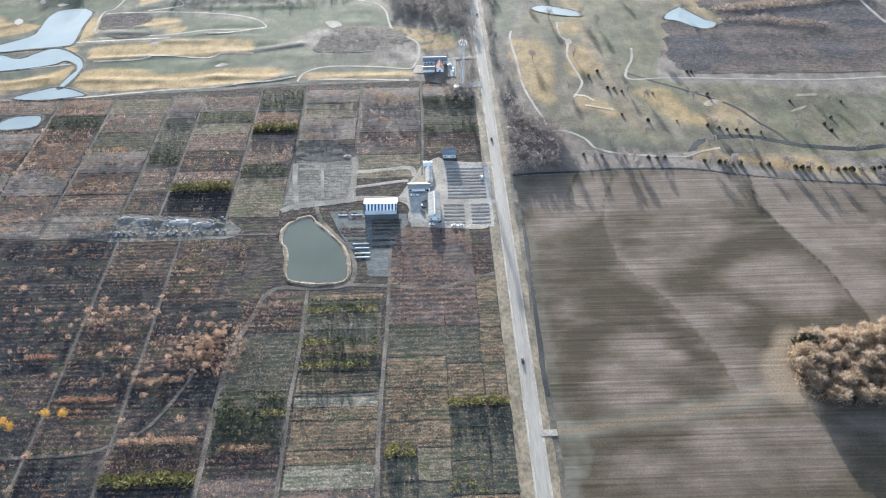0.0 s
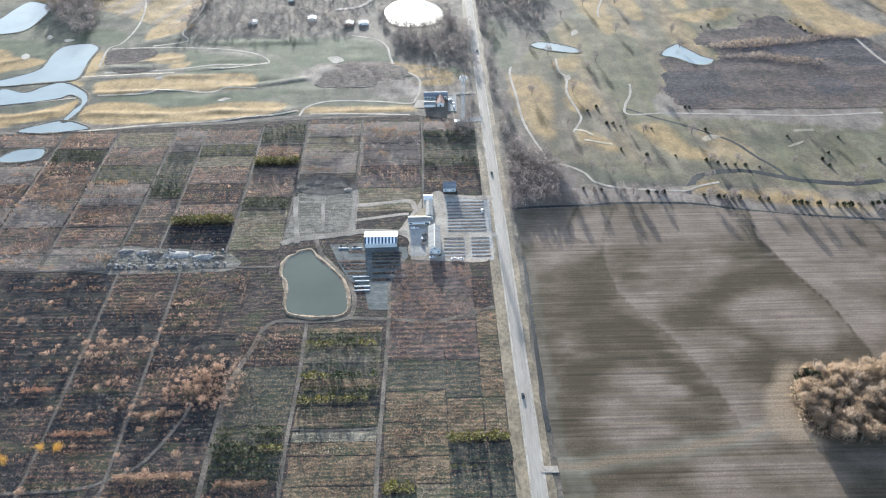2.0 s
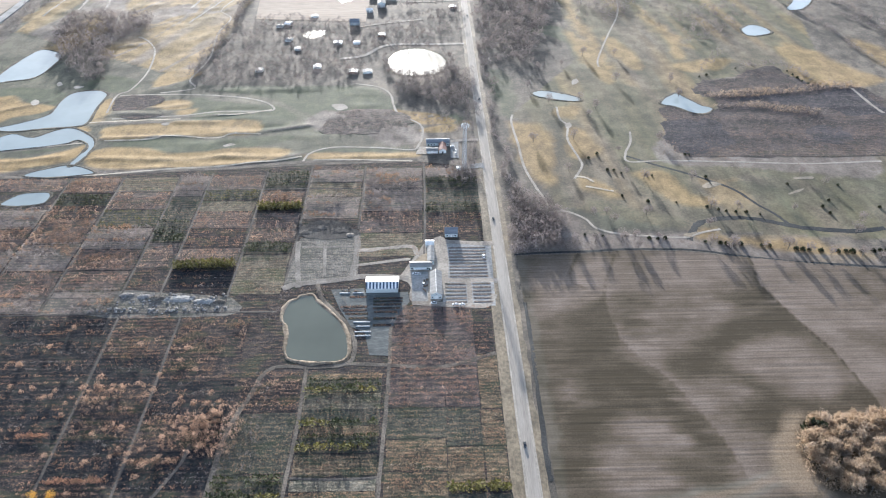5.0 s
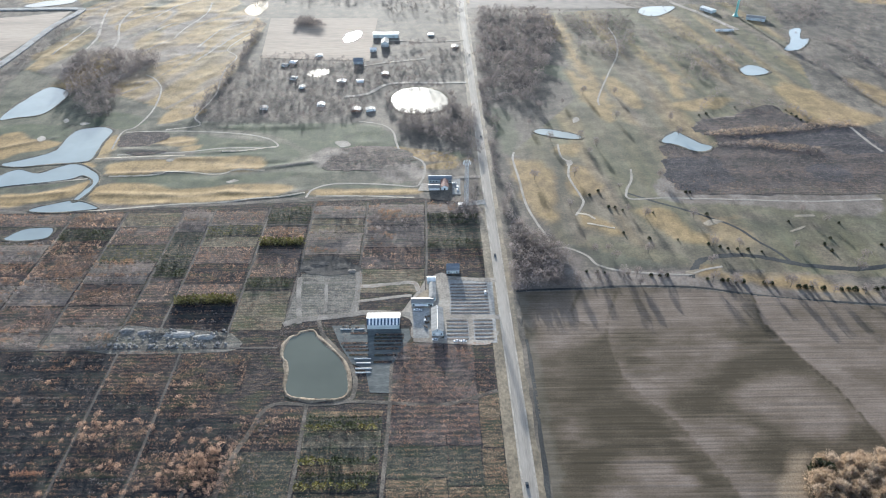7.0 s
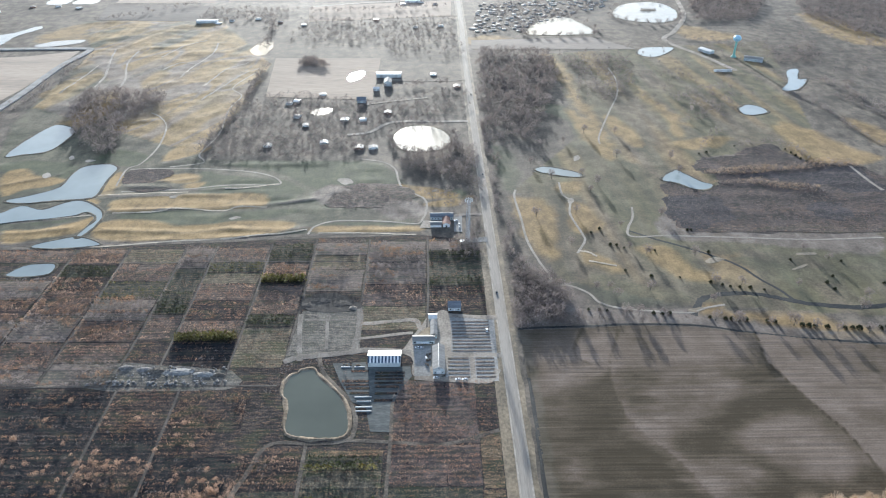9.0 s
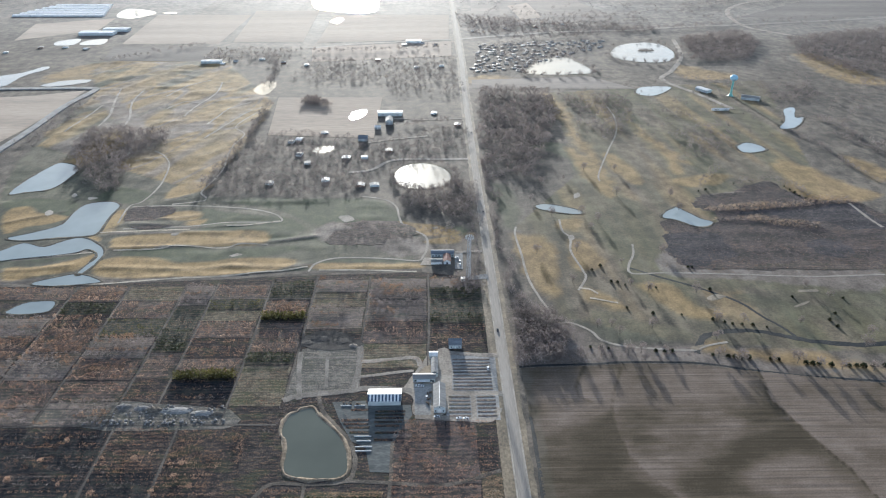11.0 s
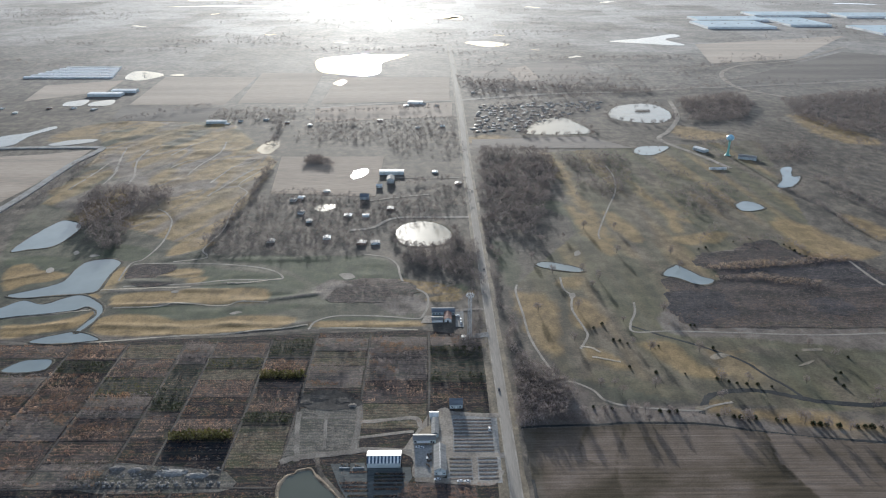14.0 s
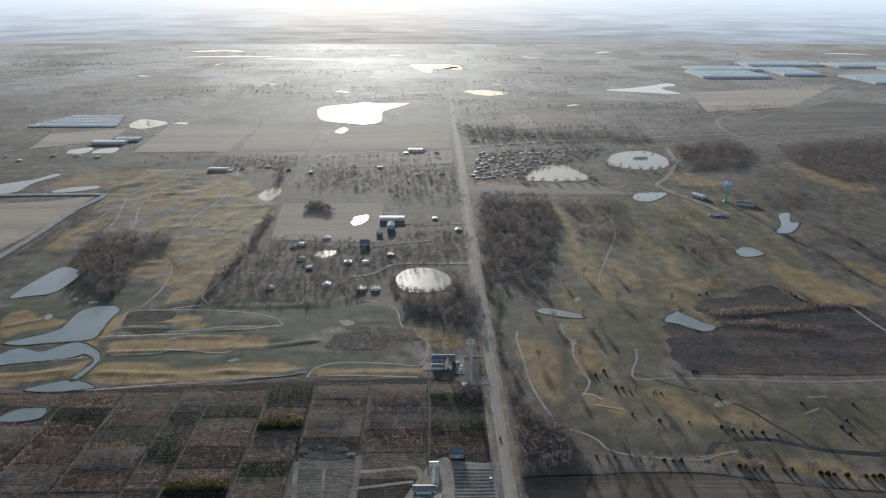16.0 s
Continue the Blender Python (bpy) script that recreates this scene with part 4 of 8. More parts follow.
def ribbon(name, line, width, z, material, label="", category="", kind="structure", wobble=0.0, drop=0.06, steps=6, parent=None, seed=1, over=None):
    """A strip of road, path or ditch along a line, with sloping edges."""
    LAYER[0] += 1
    z += 0.004 * (LAYER[0] % 20)
    p = smooth_loop(line, steps, False)
    t = np.gradient(p, axis=0)
    t /= np.linalg.norm(t, axis=1)[:, None] + 1e-9
    nrm = np.stack([-t[:, 1], t[:, 0]], 1)
    r = np.random.RandomState(seed)
    w = width / 2 * (1 + wobble * r.uniform(-1, 1, (len(p), 2)))
    verts = []
    for q, m, (a, b) in zip(p, nrm, w):
        for k, zz in ((-b - 0.4, z - drop), (-b, z), (a, z), (a + 0.4, z - drop)):
            xy = q + m * k
            verts.append((*xy, zz + (float(over(*xy)) if over else 0.0)))
    faces = [(4 * i + k, 4 * i + 4 + k, 4 * i + 5 + k, 4 * i + 1 + k) for i in range(len(p) - 1) for k in range(3)]
    bm = bmesh.new()
    bm.from_mesh(mesh_of(name, verts, faces))
    for f in bm.faces:
        if f.normal.z < 0:
            f.normal_flip()
    ob = part(name, bm, material, parent)
    return tagged(ob, label, category, "", kind)


def box(bm, x0, x1, y0, y1, z0, z1, bevel=0.0):
    v = [bm.verts.new(c) for c in ((x0, y0, z0), (x1, y0, z0), (x1, y1, z0), (x0, y1, z0), (x0, y0, z1), (x1, y0, z1), (x1, y1, z1), (x0, y1, z1))]
    f = [bm.faces.new([v[i] for i in q]) for q in ((0, 3, 2, 1), (4, 5, 6, 7), (0, 1, 5, 4), (1, 2, 6, 5), (2, 3, 7, 6), (3, 0, 4, 7))]
    if bevel:
        bmesh.ops.bevel(bm, geom=list({e for q in f for e in q.edges}), offset=bevel, segments=1, affect="EDGES")
    return bm


def rod(bm, a, b, r0, r1, sides=6):
    a, b = Vector(a), Vector(b)
    m = (b - a).to_track_quat("Z", "Y").to_matrix().to_4x4()
    m.translation = (a + b) / 2
    bmesh.ops.create_cone(bm, cap_ends=True, segments=sides, radius1=r0, radius2=r1, depth=(b - a).length, matrix=m)
    return bm


# ---- the ground: one sheet out into the haze, with the mounds of the golf courses ----
xs = np.concatenate([np.linspace(-4200, -1000, 60)[:-1], np.linspace(-1000, -640, 44)[:-1], np.arange(-640, 560, 4.0), np.linspace(560, 1000, 54), np.linspace(1000, 4200, 60)[1:]])
ys = np.concatenate([np.linspace(-600, 150, 16)[:-1], np.arange(150, 440, 10.0), np.arange(440, 560, 4.0), np.arange(560, 830, 2.8), np.arange(830, 1300, 5.0), np.arange(1300, 1500, 7.0), np.linspace(1500, 2600, 50)[:-1], np.linspace(2600, 5300, 46)])
GX, GY = np.meshgrid(xs, ys)
GZ = np.zeros_like(GX)
for h, w, line in RIDGE_0 + RIDGE_1:
    d = line_distance(GX, GY, line)
    GZ += 0.34 * h * np.exp(-(d / (0.5 * w)) ** 2) * (0.4 + 1.1 * value_noise(GX, GY, 22, 5))
links = inside(GX, GY, [(-470, 590), (-20, 605), (-15, 690), (-60, 775), (-280, 780), (-280, 1000), (-260, 1160), (-420, 1460), (-700, 1460), (-590, 1230), (-560, 900), (-520, 780)])
GZ += links * 0.7 * np.clip(value_noise(GX, GY * 2.4, 34, 7) - 0.5, 0, 1) * 2
nw = inside(GX, GY, [(-560, 960), (-290, 800), (-265, 1160), (-420, 1450), (-690, 1450), (-590, 1230)])
u, v = 0.3 * GX + 0.95 * GY, 0.95 * GX - 0.3 * GY
GZ += nw * (1.1 * np.clip(1 - 3.2 * np.abs(value_noise(u * 0.24, v, 34, 9) - 0.5), 0, 1) ** 2 + 1.2 * np.clip(value_noise(GX, GY * 1.5, 16, 10) - 0.5, 0, 1))
course = inside(GX, GY, [(95, 700), (110, 520), (210, 480), (480, 450), (480, 780), (620, 1300), (350, 1250), (210, 1220), (190, 850)])
GZ += course * 0.6 * np.clip(value_noise(GX, GY * 1.5, 30, 11) - 0.55, 0, 1)
for line in BUNKERS:
    d = line_distance(GX, GY, line, True)
    d[inside(GX, GY, line)] = 0
    GZ *= np.clip(d / 6, 0, 1)
WATERS = [POND_MAIN, POND_WEST, LAKE_LINKS, LAKE_MID, LAKE_LOW, LAKE_NW, LAKE_ROUND, POND_GARDEN, POND_FIELD, POND_FARM, POND_A, POND_B, POND_C, POND_D, POND_E, LAKE_EAST, LAKE_ISLE, LAKE_SUN, LAKE_SUN_SMALL, WATER_NE, WATER_N, WATER_NN, WATER_W1, WATER_W2, WATER_W3, WATER_W4, WATER_W5, WATER_W6]
for pond in WATERS:
    d = line_distance(GX, GY, pond, True)
    d[inside(GX, GY, pond)] = 0
    GZ *= np.clip(d / 9 - 0.25, 0, 1)
for line in (PATH_W1, PATH_W2, PATH_W3, PATH_W4, PATH_E1, PATH_E2, PATH_E3, PATH_E4, PATH_E5, CREEK, CREEK2, TRACK_N, DRIVE_LAKE):
    GZ *= np.clip(line_distance(GX, GY, line) / 5 - 0.6, 0, 1)
GZ[inside(GX, GY, SCRUB_E)] = 0


def land(x, y):
    """Height of the ground at the points."""
    i, j = np.clip(np.searchsorted(xs, x) - 1, 0, len(xs) - 2), np.clip(np.searchsorted(ys, y) - 1, 0, len(ys) - 2)
    a, b = (x - xs[i]) / (xs[i + 1] - xs[i]), (y - ys[j]) / (ys[j + 1] - ys[j])
    return (GZ[j, i] * (1 - a) + GZ[j, i + 1] * a) * (1 - b) + (GZ[j + 1, i] * (1 - a) + GZ[j + 1, i + 1] * a) * b


zone = np.zeros((GX.size, 4), np.float32)
cell = np.random.RandomState(64).rand(80, 80)
row_ = np.floor(GY / 310 + 0.25 * np.sin(GX / 900)).astype(int)
tone = cell[np.floor(GX / 270 + 0.37 * (row_ % 5)).astype(int) % 80, row_ % 80]
# alpha grows with distance to paint haze on the land, uneven by field
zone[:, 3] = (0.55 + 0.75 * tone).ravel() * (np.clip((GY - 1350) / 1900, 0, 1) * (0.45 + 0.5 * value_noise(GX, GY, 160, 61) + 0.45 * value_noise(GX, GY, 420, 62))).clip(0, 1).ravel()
for ch, strokes in ((0, GOLD_1), (2, BARE_0)):
    f = np.zeros_like(GX)
    for w, line in strokes:
        d = line_distance(GX, GY, line) + 9 * (value_noise(GX, GY, 18, 21) - 0.5) + 4 * (value_noise(GX, GY, 6, 22) - 0.5)
        f = np.maximum(f, np.clip((0.55 * w - d) / 4 + 0.5, 0, 1))
    zone[:, ch] = (0.6 * f if ch == 0 else f).ravel()
zone[:, 2] = np.maximum(zone[:, 2], 0.35 * inside(GX, GY, SCRUB_E).ravel())
zone[:, 2] = np.maximum(zone[:, 2], np.clip(1.5 - line_distance(GX, GY, [(x, y + 7) for x, y in CREEK3]) / 5, 0, 0.9).ravel())
zone[:, 2] = np.maximum(zone[:, 2], 0.8 * nw.ravel() * np.clip(value_noise(u * 0.28, v, 24, 37).ravel() * 4 - 2.3, 0, 1))
# bare-soil tone along the ridges paints their bright sunlit crests
for h, w, line in RIDGE_0 + RIDGE_1:
    zone[:, 2] = np.maximum(zone[:, 2], np.clip(1.5 - line_distance(GX, GY + 1.5, line) / 1.6, 0, 1.1).ravel() * (0.3 + 0.9 * value_noise(GX, GY, 20, 39)).ravel())
zone[:, 2] = np.maximum(zone[:, 2], (nw * np.clip(1.4 - np.abs(value_noise(u * 0.24, v, 38, 41) - 0.5) / 0.035, 0, 1.0)).ravel())
zone[:, 2] = np.maximum(zone[:, 2], 0.9 * painted(GX, GY, [BARE_CREEK], 4, 6, 42).ravel())
# streaks along the sun's direction paint mown strips and long tree shadows
run, across = GY * 0.11, GX + 0.096 * GY
mown_shade = value_noise(across, run, 17, 35)
zone[:, 1] = np.maximum(zone[:, 1], 0.75 * (links | nw).ravel() * (0.3 + 0.7 * value_noise(GX, GY, 60, 31).ravel()))
zone[:, 1] = np.maximum(zone[:, 1], course.ravel() * np.clip(0.25 + 1.5 * (mown_shade - 0.35), 0.05, 0.8).ravel())
zone[:, 0] = np.maximum(zone[:, 0], 0.8 * nw.ravel() * np.clip(value_noise(u * 0.24, v, 30, 33).ravel() * 5 - 1.6, 0, 1))
zone[:, 0] = np.maximum(zone[:, 0], 0.7 * course.ravel() * np.clip(3.2 * (value_noise(across + 40, run, 21, 36) - 0.58), 0, 0.8).ravel())
zone[:, 1] = np.maximum(zone[:, 1], (painted(GX, GY, GREEN_LINKS + GREEN_COURSE, 7, 7, 44) * np.where(GX > 60, 0.4 + 0.5 * mown_shade, 1)).ravel())
zone[:, 0] *= 1 - 0.8 * painted(GX, GY, GREEN_LINKS + GREEN_COURSE, 7, 7, 44).ravel()
zone[:, 0] = np.maximum(zone[:, 0], painted(GX, GY, GOLD_LINKS, 3.5, 4, 46).ravel())
zone[:, 0] = np.maximum(zone[:, 0], 0.8 * painted(GX, GY, GOLD_COURSE, 8, 9, 48).ravel())
zone[:, 0] = np.maximum(zone[:, 0], 0.8 * painted(GX, GY, GOLD_FAR + GOLD_NW, 14, 14, 50).ravel())
zone[:, 0] = np.maximum(zone[:, 0], 0.14 * (course & ~inside(GX, GY, SCRUB_E)).ravel() * (0.4 + value_noise(across, run * 1.5, 9, 38)).ravel())
zone[:, 2] *= 1 - 0.7 * painted(GX, GY, GOLD_LINKS, 4, 4, 46).ravel()
rough = inside(GX, GY, SCRUB_E).ravel()
zone[rough, 0], zone[rough, 1], zone[rough, 2] = 0, 0, 0.12
nx_, ny_ = len(xs), len(ys)
idx = np.arange(nx_ * ny_).reshape(ny_, nx_)
quads = np.stack([idx[:-1, :-1], idx[:-1, 1:], idx[1:, 1:], idx[1:, :-1]], -1).reshape(-1, 4)
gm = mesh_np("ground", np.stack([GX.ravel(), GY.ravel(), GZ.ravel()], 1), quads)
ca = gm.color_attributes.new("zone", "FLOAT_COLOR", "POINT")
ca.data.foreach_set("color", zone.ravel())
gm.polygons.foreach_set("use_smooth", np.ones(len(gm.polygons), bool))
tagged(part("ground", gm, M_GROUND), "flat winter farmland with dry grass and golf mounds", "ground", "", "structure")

flat("rough_ground", rough_line(smooth_loop(SCRUB_E, 4), 2.2, 31), 0.1, M_SOIL["marsh"], "dark mauve-brown rough ground of the old marsh", "ground")
for k, peat in enumerate(PEAT):
    flat("rough_ground", rough_line(smooth_loop(peat, 5), 2.6, 150 + k), 0.14, M_PEAT, "slate-violet wet peat in the marsh", "ground")
for k, patch in enumerate(RUSSET_GRASS):
    flat("rough_ground", rough_line(smooth_loop(patch, 5), 2.6, 155 + k), 0.18, M_SOIL["dun"], "rusty dry grass at the edge of the marsh", "ground")
ribbon("farm_track", [(496, 754), (497, 714), (500, 690)], 3.2, 0.2, M_PATH, "pale track across the marsh", "path", wobble=0.3)
flat("rough_ground", rough_line(smooth_loop([(-112, 660), (-70, 655), (-30, 662), (-18, 690), (-44, 712), (-96, 706)], 6), 1.3, 32), 0.3, M_SOIL["far"], "brown rough patch on the golf course", "ground", depth=0.4)

# ---- water ----
for i, (pond, mat, z) in enumerate(
    [(POND_MAIN, M_POND, 0.25), (POND_WEST, M_WATER, 0.2), (LAKE_LINKS, M_WATER, 0.2), (LAKE_MID, M_WATER, 0.2), (LAKE_LOW, M_WATER, 0.2), (LAKE_NW, M_WATER, 0.2), (LAKE_ROUND, M_WATER_GLINT, 0.2), (POND_GARDEN, M_WATER_GLINT, 0.2), (POND_FIELD, M_WATER_GLINT, 0.4), (POND_FARM, M_WATER_GLINT, 0.3), (POND_A, M_WATER, 0.2), (POND_B, M_WATER, 0.2), (POND_C, M_WATER, 0.2), (POND_D, M_WATER, 0.2), (POND_E, M_WATER, 0.2), (LAKE_EAST, M_WATER_FAR, 0.4), (LAKE_ISLE, M_WATER_FAR, 0.4)]
    + [(w, M_WATER_FAR, 0.5) for w in WATERS[17:]]
):
    flat("water", rough_line(smooth_loop(pond, 5), 0.35 if i < 7 else 0.8, i), z, mat, "calm grey-green pond water with clay banks" if i == 0 else "still pond water reflecting the evening sky", "pond")

# ---- fields ----
# the ploughed field: harrowing draws the pale and damp patches out along x
fx, fy = np.meshgrid(np.arange(66, 520, 2.2), np.arange(100, 470, 0.9))
drag = 9 * (value_noise(fx * 0.02, fy, 1.6, 51) - 0.5) + 9 * (value_noise(fx * 0.05, fy, 5.5, 52) - 0.5)
wx, wy = fx + drag, fy + 5 * (value_noise(fx, fy, 30, 55) - 0.5)
pale = 0.46 + 0.5 * (value_noise(fx * 0.5, fy, 24, 53) - 0.5) + 0.12 * (value_noise(fx * 0.12, fy, 3.2, 54) - 0.5)
dry = painted(wx, wy, PALE_SOIL, 15, 9, 56)
pale += 0.46 * dry - 0.27 * painted(wx, wy, DAMP_SOIL, 17, 9, 60) * (1 - dry)
pale += 0.24 * np.clip((fy - 392) / 25, 0, 1)
away = np.where(fx > 330, 1, 0)
pale += away * 0.4 * (value_noise(fx * 0.5, fy, 40, 57) - 0.5)
# tone steps across swale and drain: paler to the right, darker to the left
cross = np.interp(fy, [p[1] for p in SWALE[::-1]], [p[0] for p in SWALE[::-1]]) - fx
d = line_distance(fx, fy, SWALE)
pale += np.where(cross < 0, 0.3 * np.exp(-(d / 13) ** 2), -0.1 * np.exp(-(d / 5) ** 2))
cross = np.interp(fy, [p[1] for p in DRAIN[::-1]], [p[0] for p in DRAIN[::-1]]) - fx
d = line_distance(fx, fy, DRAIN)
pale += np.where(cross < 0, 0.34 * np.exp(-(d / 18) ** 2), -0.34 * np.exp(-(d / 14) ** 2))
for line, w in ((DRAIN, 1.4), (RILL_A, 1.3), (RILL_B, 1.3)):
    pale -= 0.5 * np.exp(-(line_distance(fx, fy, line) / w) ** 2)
fz = np.zeros((fx.size, 4), np.float32)
fz[:, 0], fz[:, 3] = np.clip(pale, 0, 1.2).ravel(), 1
jx, jy = fx + 5 * (value_noise(fx, fy, 9, 58) - 0.5), fy + 3 * (value_noise(fx, fy, 9, 59) - 0.5)
way_d = line_distance(jx, jy, FIELD_TRACK)
fz[:, 1] = (0.5 * np.exp(-((way_d - 4.0) / 2.5) ** 2) + np.clip(1.2 - np.abs(jx - 72) / 5, 0, 0.3) + np.clip(1.1 - line_distance(jx, jy, [(67, 168), (82, 200), (80, 215)]) / 6, 0, 0.4)).ravel()
fz[:, 2] = np.maximum(0.5 * np.exp(-(way_d / 3.0) ** 2), 0.9 * painted(jx, jy, [WOOD_EDGE], 7, 6, 62)).ravel()
k = np.arange(fx.size).reshape(fx.shape)
quads = np.stack([k[:-1, :-1], k[:-1, 1:], k[1:, 1:], k[1:, :-1]], -1).reshape(-1, 4)
edge = np.interp(fx, [p[0] for p in FIELD], [p[1] for p in FIELD])
keep = ((fy < edge - 1) & (fx > 70)).ravel()
quads = quads[keep[quads].all(1)]
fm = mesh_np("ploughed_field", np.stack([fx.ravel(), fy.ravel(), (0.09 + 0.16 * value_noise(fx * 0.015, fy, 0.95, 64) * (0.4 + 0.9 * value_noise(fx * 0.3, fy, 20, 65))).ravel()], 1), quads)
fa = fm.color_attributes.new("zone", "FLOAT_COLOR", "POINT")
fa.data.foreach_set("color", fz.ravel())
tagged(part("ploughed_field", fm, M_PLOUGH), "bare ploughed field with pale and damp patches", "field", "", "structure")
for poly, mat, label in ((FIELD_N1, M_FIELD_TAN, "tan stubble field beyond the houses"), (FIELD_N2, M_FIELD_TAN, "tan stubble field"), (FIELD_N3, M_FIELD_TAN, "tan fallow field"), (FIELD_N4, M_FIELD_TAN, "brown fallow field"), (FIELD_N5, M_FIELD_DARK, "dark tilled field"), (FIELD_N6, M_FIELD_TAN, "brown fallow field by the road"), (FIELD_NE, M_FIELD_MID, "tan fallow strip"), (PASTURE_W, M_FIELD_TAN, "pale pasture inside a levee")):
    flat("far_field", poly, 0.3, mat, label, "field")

FAR_A = [(819, 1929), (1390, 2428), (1507, 2337), (1281, 1969), (971, 1885)]
FAR_B = [(109, 2102), (424, 2261), (485, 1906), (94, 1791)]
FAR_C = [(218, 2101), (284, 2152), (296, 1933), (236, 1892)]
FAR_E = [(-998, 1846), (-821, 1917), (-804, 1770), (-955, 1657)]
FAR_I = [(947, 2617), (1627, 2864), (1161, 2279), (853, 2190)]
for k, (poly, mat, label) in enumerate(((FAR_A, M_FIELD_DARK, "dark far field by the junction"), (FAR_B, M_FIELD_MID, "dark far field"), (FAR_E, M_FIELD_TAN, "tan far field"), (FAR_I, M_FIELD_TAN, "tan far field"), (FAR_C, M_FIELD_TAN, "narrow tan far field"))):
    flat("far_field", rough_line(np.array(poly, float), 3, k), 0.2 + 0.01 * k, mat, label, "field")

# pools, wet meadows and river arms towards the horizon: x, y, length, depth
FAR_POOLS = [(-1316, 4542, 322, 150), (-1157, 4141, 540, 90), (-626, 3998, 568, 110), (-640, 2895, 39, 37), (-1087, 3713, 32, 70), (-208, 4214, 82, 77), (-337, 2656, 52, 32), (90, 3512, 77, 90), (352, 2476, 28, 28), (457, 2320, 52, 40), (553, 4102, 83, 74), (1055, 4454, 104, 100), (2486, 4328, 246, 90), (260, 2871, 45, 37), (-1266, 3179, 74, 44)]
for k, (x, y, w, d) in enumerate(FAR_POOLS):
    r = np.random.RandomState(800 + k)
    a = np.linspace(0, 2 * math.pi, 22)[:-1]
    q = 0.5 + 0.55 * r.rand(len(a))
    bend = 0.5 * d * np.sin(np.cos(a) * 2.5 + r.uniform(0, 6))
    flat("far_water", np.stack([x + 0.55 * w * np.cos(a) * (0.8 + 0.3 * r.rand(len(a))), y + 0.5 * d * np.sin(a) * q + 0.6 * bend], 1), 0.5, M_WATER_FAR, "far shallow water shining under the low sun", "water")

# ---- road, shoulders, tracks and paths ----
ROAD = [(57.4, -200), (57.5, 100), (57.5, 300), (57.5, 600), (57.5, 900), (58.3, 1200), (61.5, 1450), (61.8, 1750), (62, 2175), (60, 2630)]
ribbon("verge", ROAD, 17, 0.12, M_VERGE, "dry yellow grass verge along the road", "verge", wobble=0.1, steps=30)
ribbon("road_shoulder", ROAD, 8.6, 0.2, M_SHOULDER, "pale gravel shoulder of the road", "road", steps=12, wobble=0.03)
ribbon("road", ROAD, 6.2, 0.3, M_ASPHALT, "straight two-lane road of worn pale asphalt", "road", steps=12)
for line, w, mat, label in (
    (ROAD_XN, 14, M_ASPHALT, "straight far crossroad"), (ROAD_XW, 8, M_PATH, "pale far side road"), (ROAD_RAMP, 12, M_GRAVEL, "curving road to the junction"),
    (ROAD_CLUB_E, 9, M_GRAVEL, "road to the water tower"), (DRIVE_LAKE, 5, M_ASPHALT, "grey lane past the round pond"), (DRIVE_SHED, 4, M_GRAVEL, "gravel drive to the sheds"),
    (DRIVE_HOUSE, 4, M_PATH, "pale drive to the house"), (DRIVE_FIELD, 3.6, M_GRAVEL, "short gravel field entrance"),
):
    ribbon("road", line, w, 0.34, mat, label, "road", wobble=0.05)
for line in (PATH_E1, PATH_E2, PATH_E3, PATH_E4, PATH_E5, PATH_W1, PATH_W2, PATH_W3, PATH_W4):
    ribbon("cart_path", line, 1.6, 0.06, M_PATH, "narrow pale golf cart path", "path", wobble=0.15)
ribbon("ditch", DITCH_ROAD, 2.2, 0.16, M_DITCH, "wet ditch beside the road", "ditch", wobble=0.4)
for line, w in ((CREEK, 5), (CREEK2, 2.2), (CREEK3, 1.8)):
    ribbon("creek", line, w, 0.06, M_DITCH, "narrow dark creek through the golf course", "creek", wobble=0.3)
ribbon("dirt_track", TRACK_N, 4, 0.08, M_TRACK, "dirt track along the nursery edge", "track", wobble=0.2)
ribbon("levee", DAM_W, 12, 1.5, M_GRAVEL_GREY, "grey levee track round the pasture", "levee", drop=1.5)
flat("dirt_mound", rough_line(smooth_loop(MOUND), 0.7, 5), 0.3, M_SOIL["marsh"], "bare brown earth patch on the golf course", "earth")
# pale strips paint sunlight on mound crests; the northwest ones are dirt paths
for k, line in enumerate(LIT_CRESTS + LIPS_NW):
    ribbon("pale_strip", line, 1.5 if k < len(LIT_CRESTS) else 2.6, 0.14, M_CREST if k < len(LIT_CRESTS) else M_PATH, "pale strip marking sunlit mound crests and thin dirt paths", "earth", wobble=0.6, drop=0.05, steps=10, seed=k, over=land)
for k, line in enumerate(BUNKERS):
    flat("bunker", rough_line(smooth_loop(line, 4), 0.3, k), 0.12, M_PATH if k < 9 else M_VERGE, "pale sand bunker on the golf course", "bunker", depth=0.12)

# ---- the nursery yard: gravel, tracks, banks ----
flat("nursery_ground", [(-480, 150), (47, 150), (47, 586), (-8, 598), (-110, 594), (-300, 580), (-480, 574)], 0.05, M_SOIL["brown"], "brown grassy ground of the tree nursery", "ground")
flat("gravel_yard", rough_line(smooth_loop(YARD, 4), 0.3, 3), 0.2, M_GRAVEL, "pale gravel yard between the nursery buildings", "yard")
flat("work_yard", rough_line(np.array([(-13, 393), (-1, 393), (-1, 428), (-14, 428)], float), 0.2, 4), 0.24, M_GRAVEL_GREY, "grey work yard beside the long shed", "yard")
flat("display_yard", [(9, 388), (49, 387), (51, 462), (26, 466), (14, 470), (14, 420)], 0.16, M_GRAVEL_GREY, "grey gravel display yard by the road", "yard")
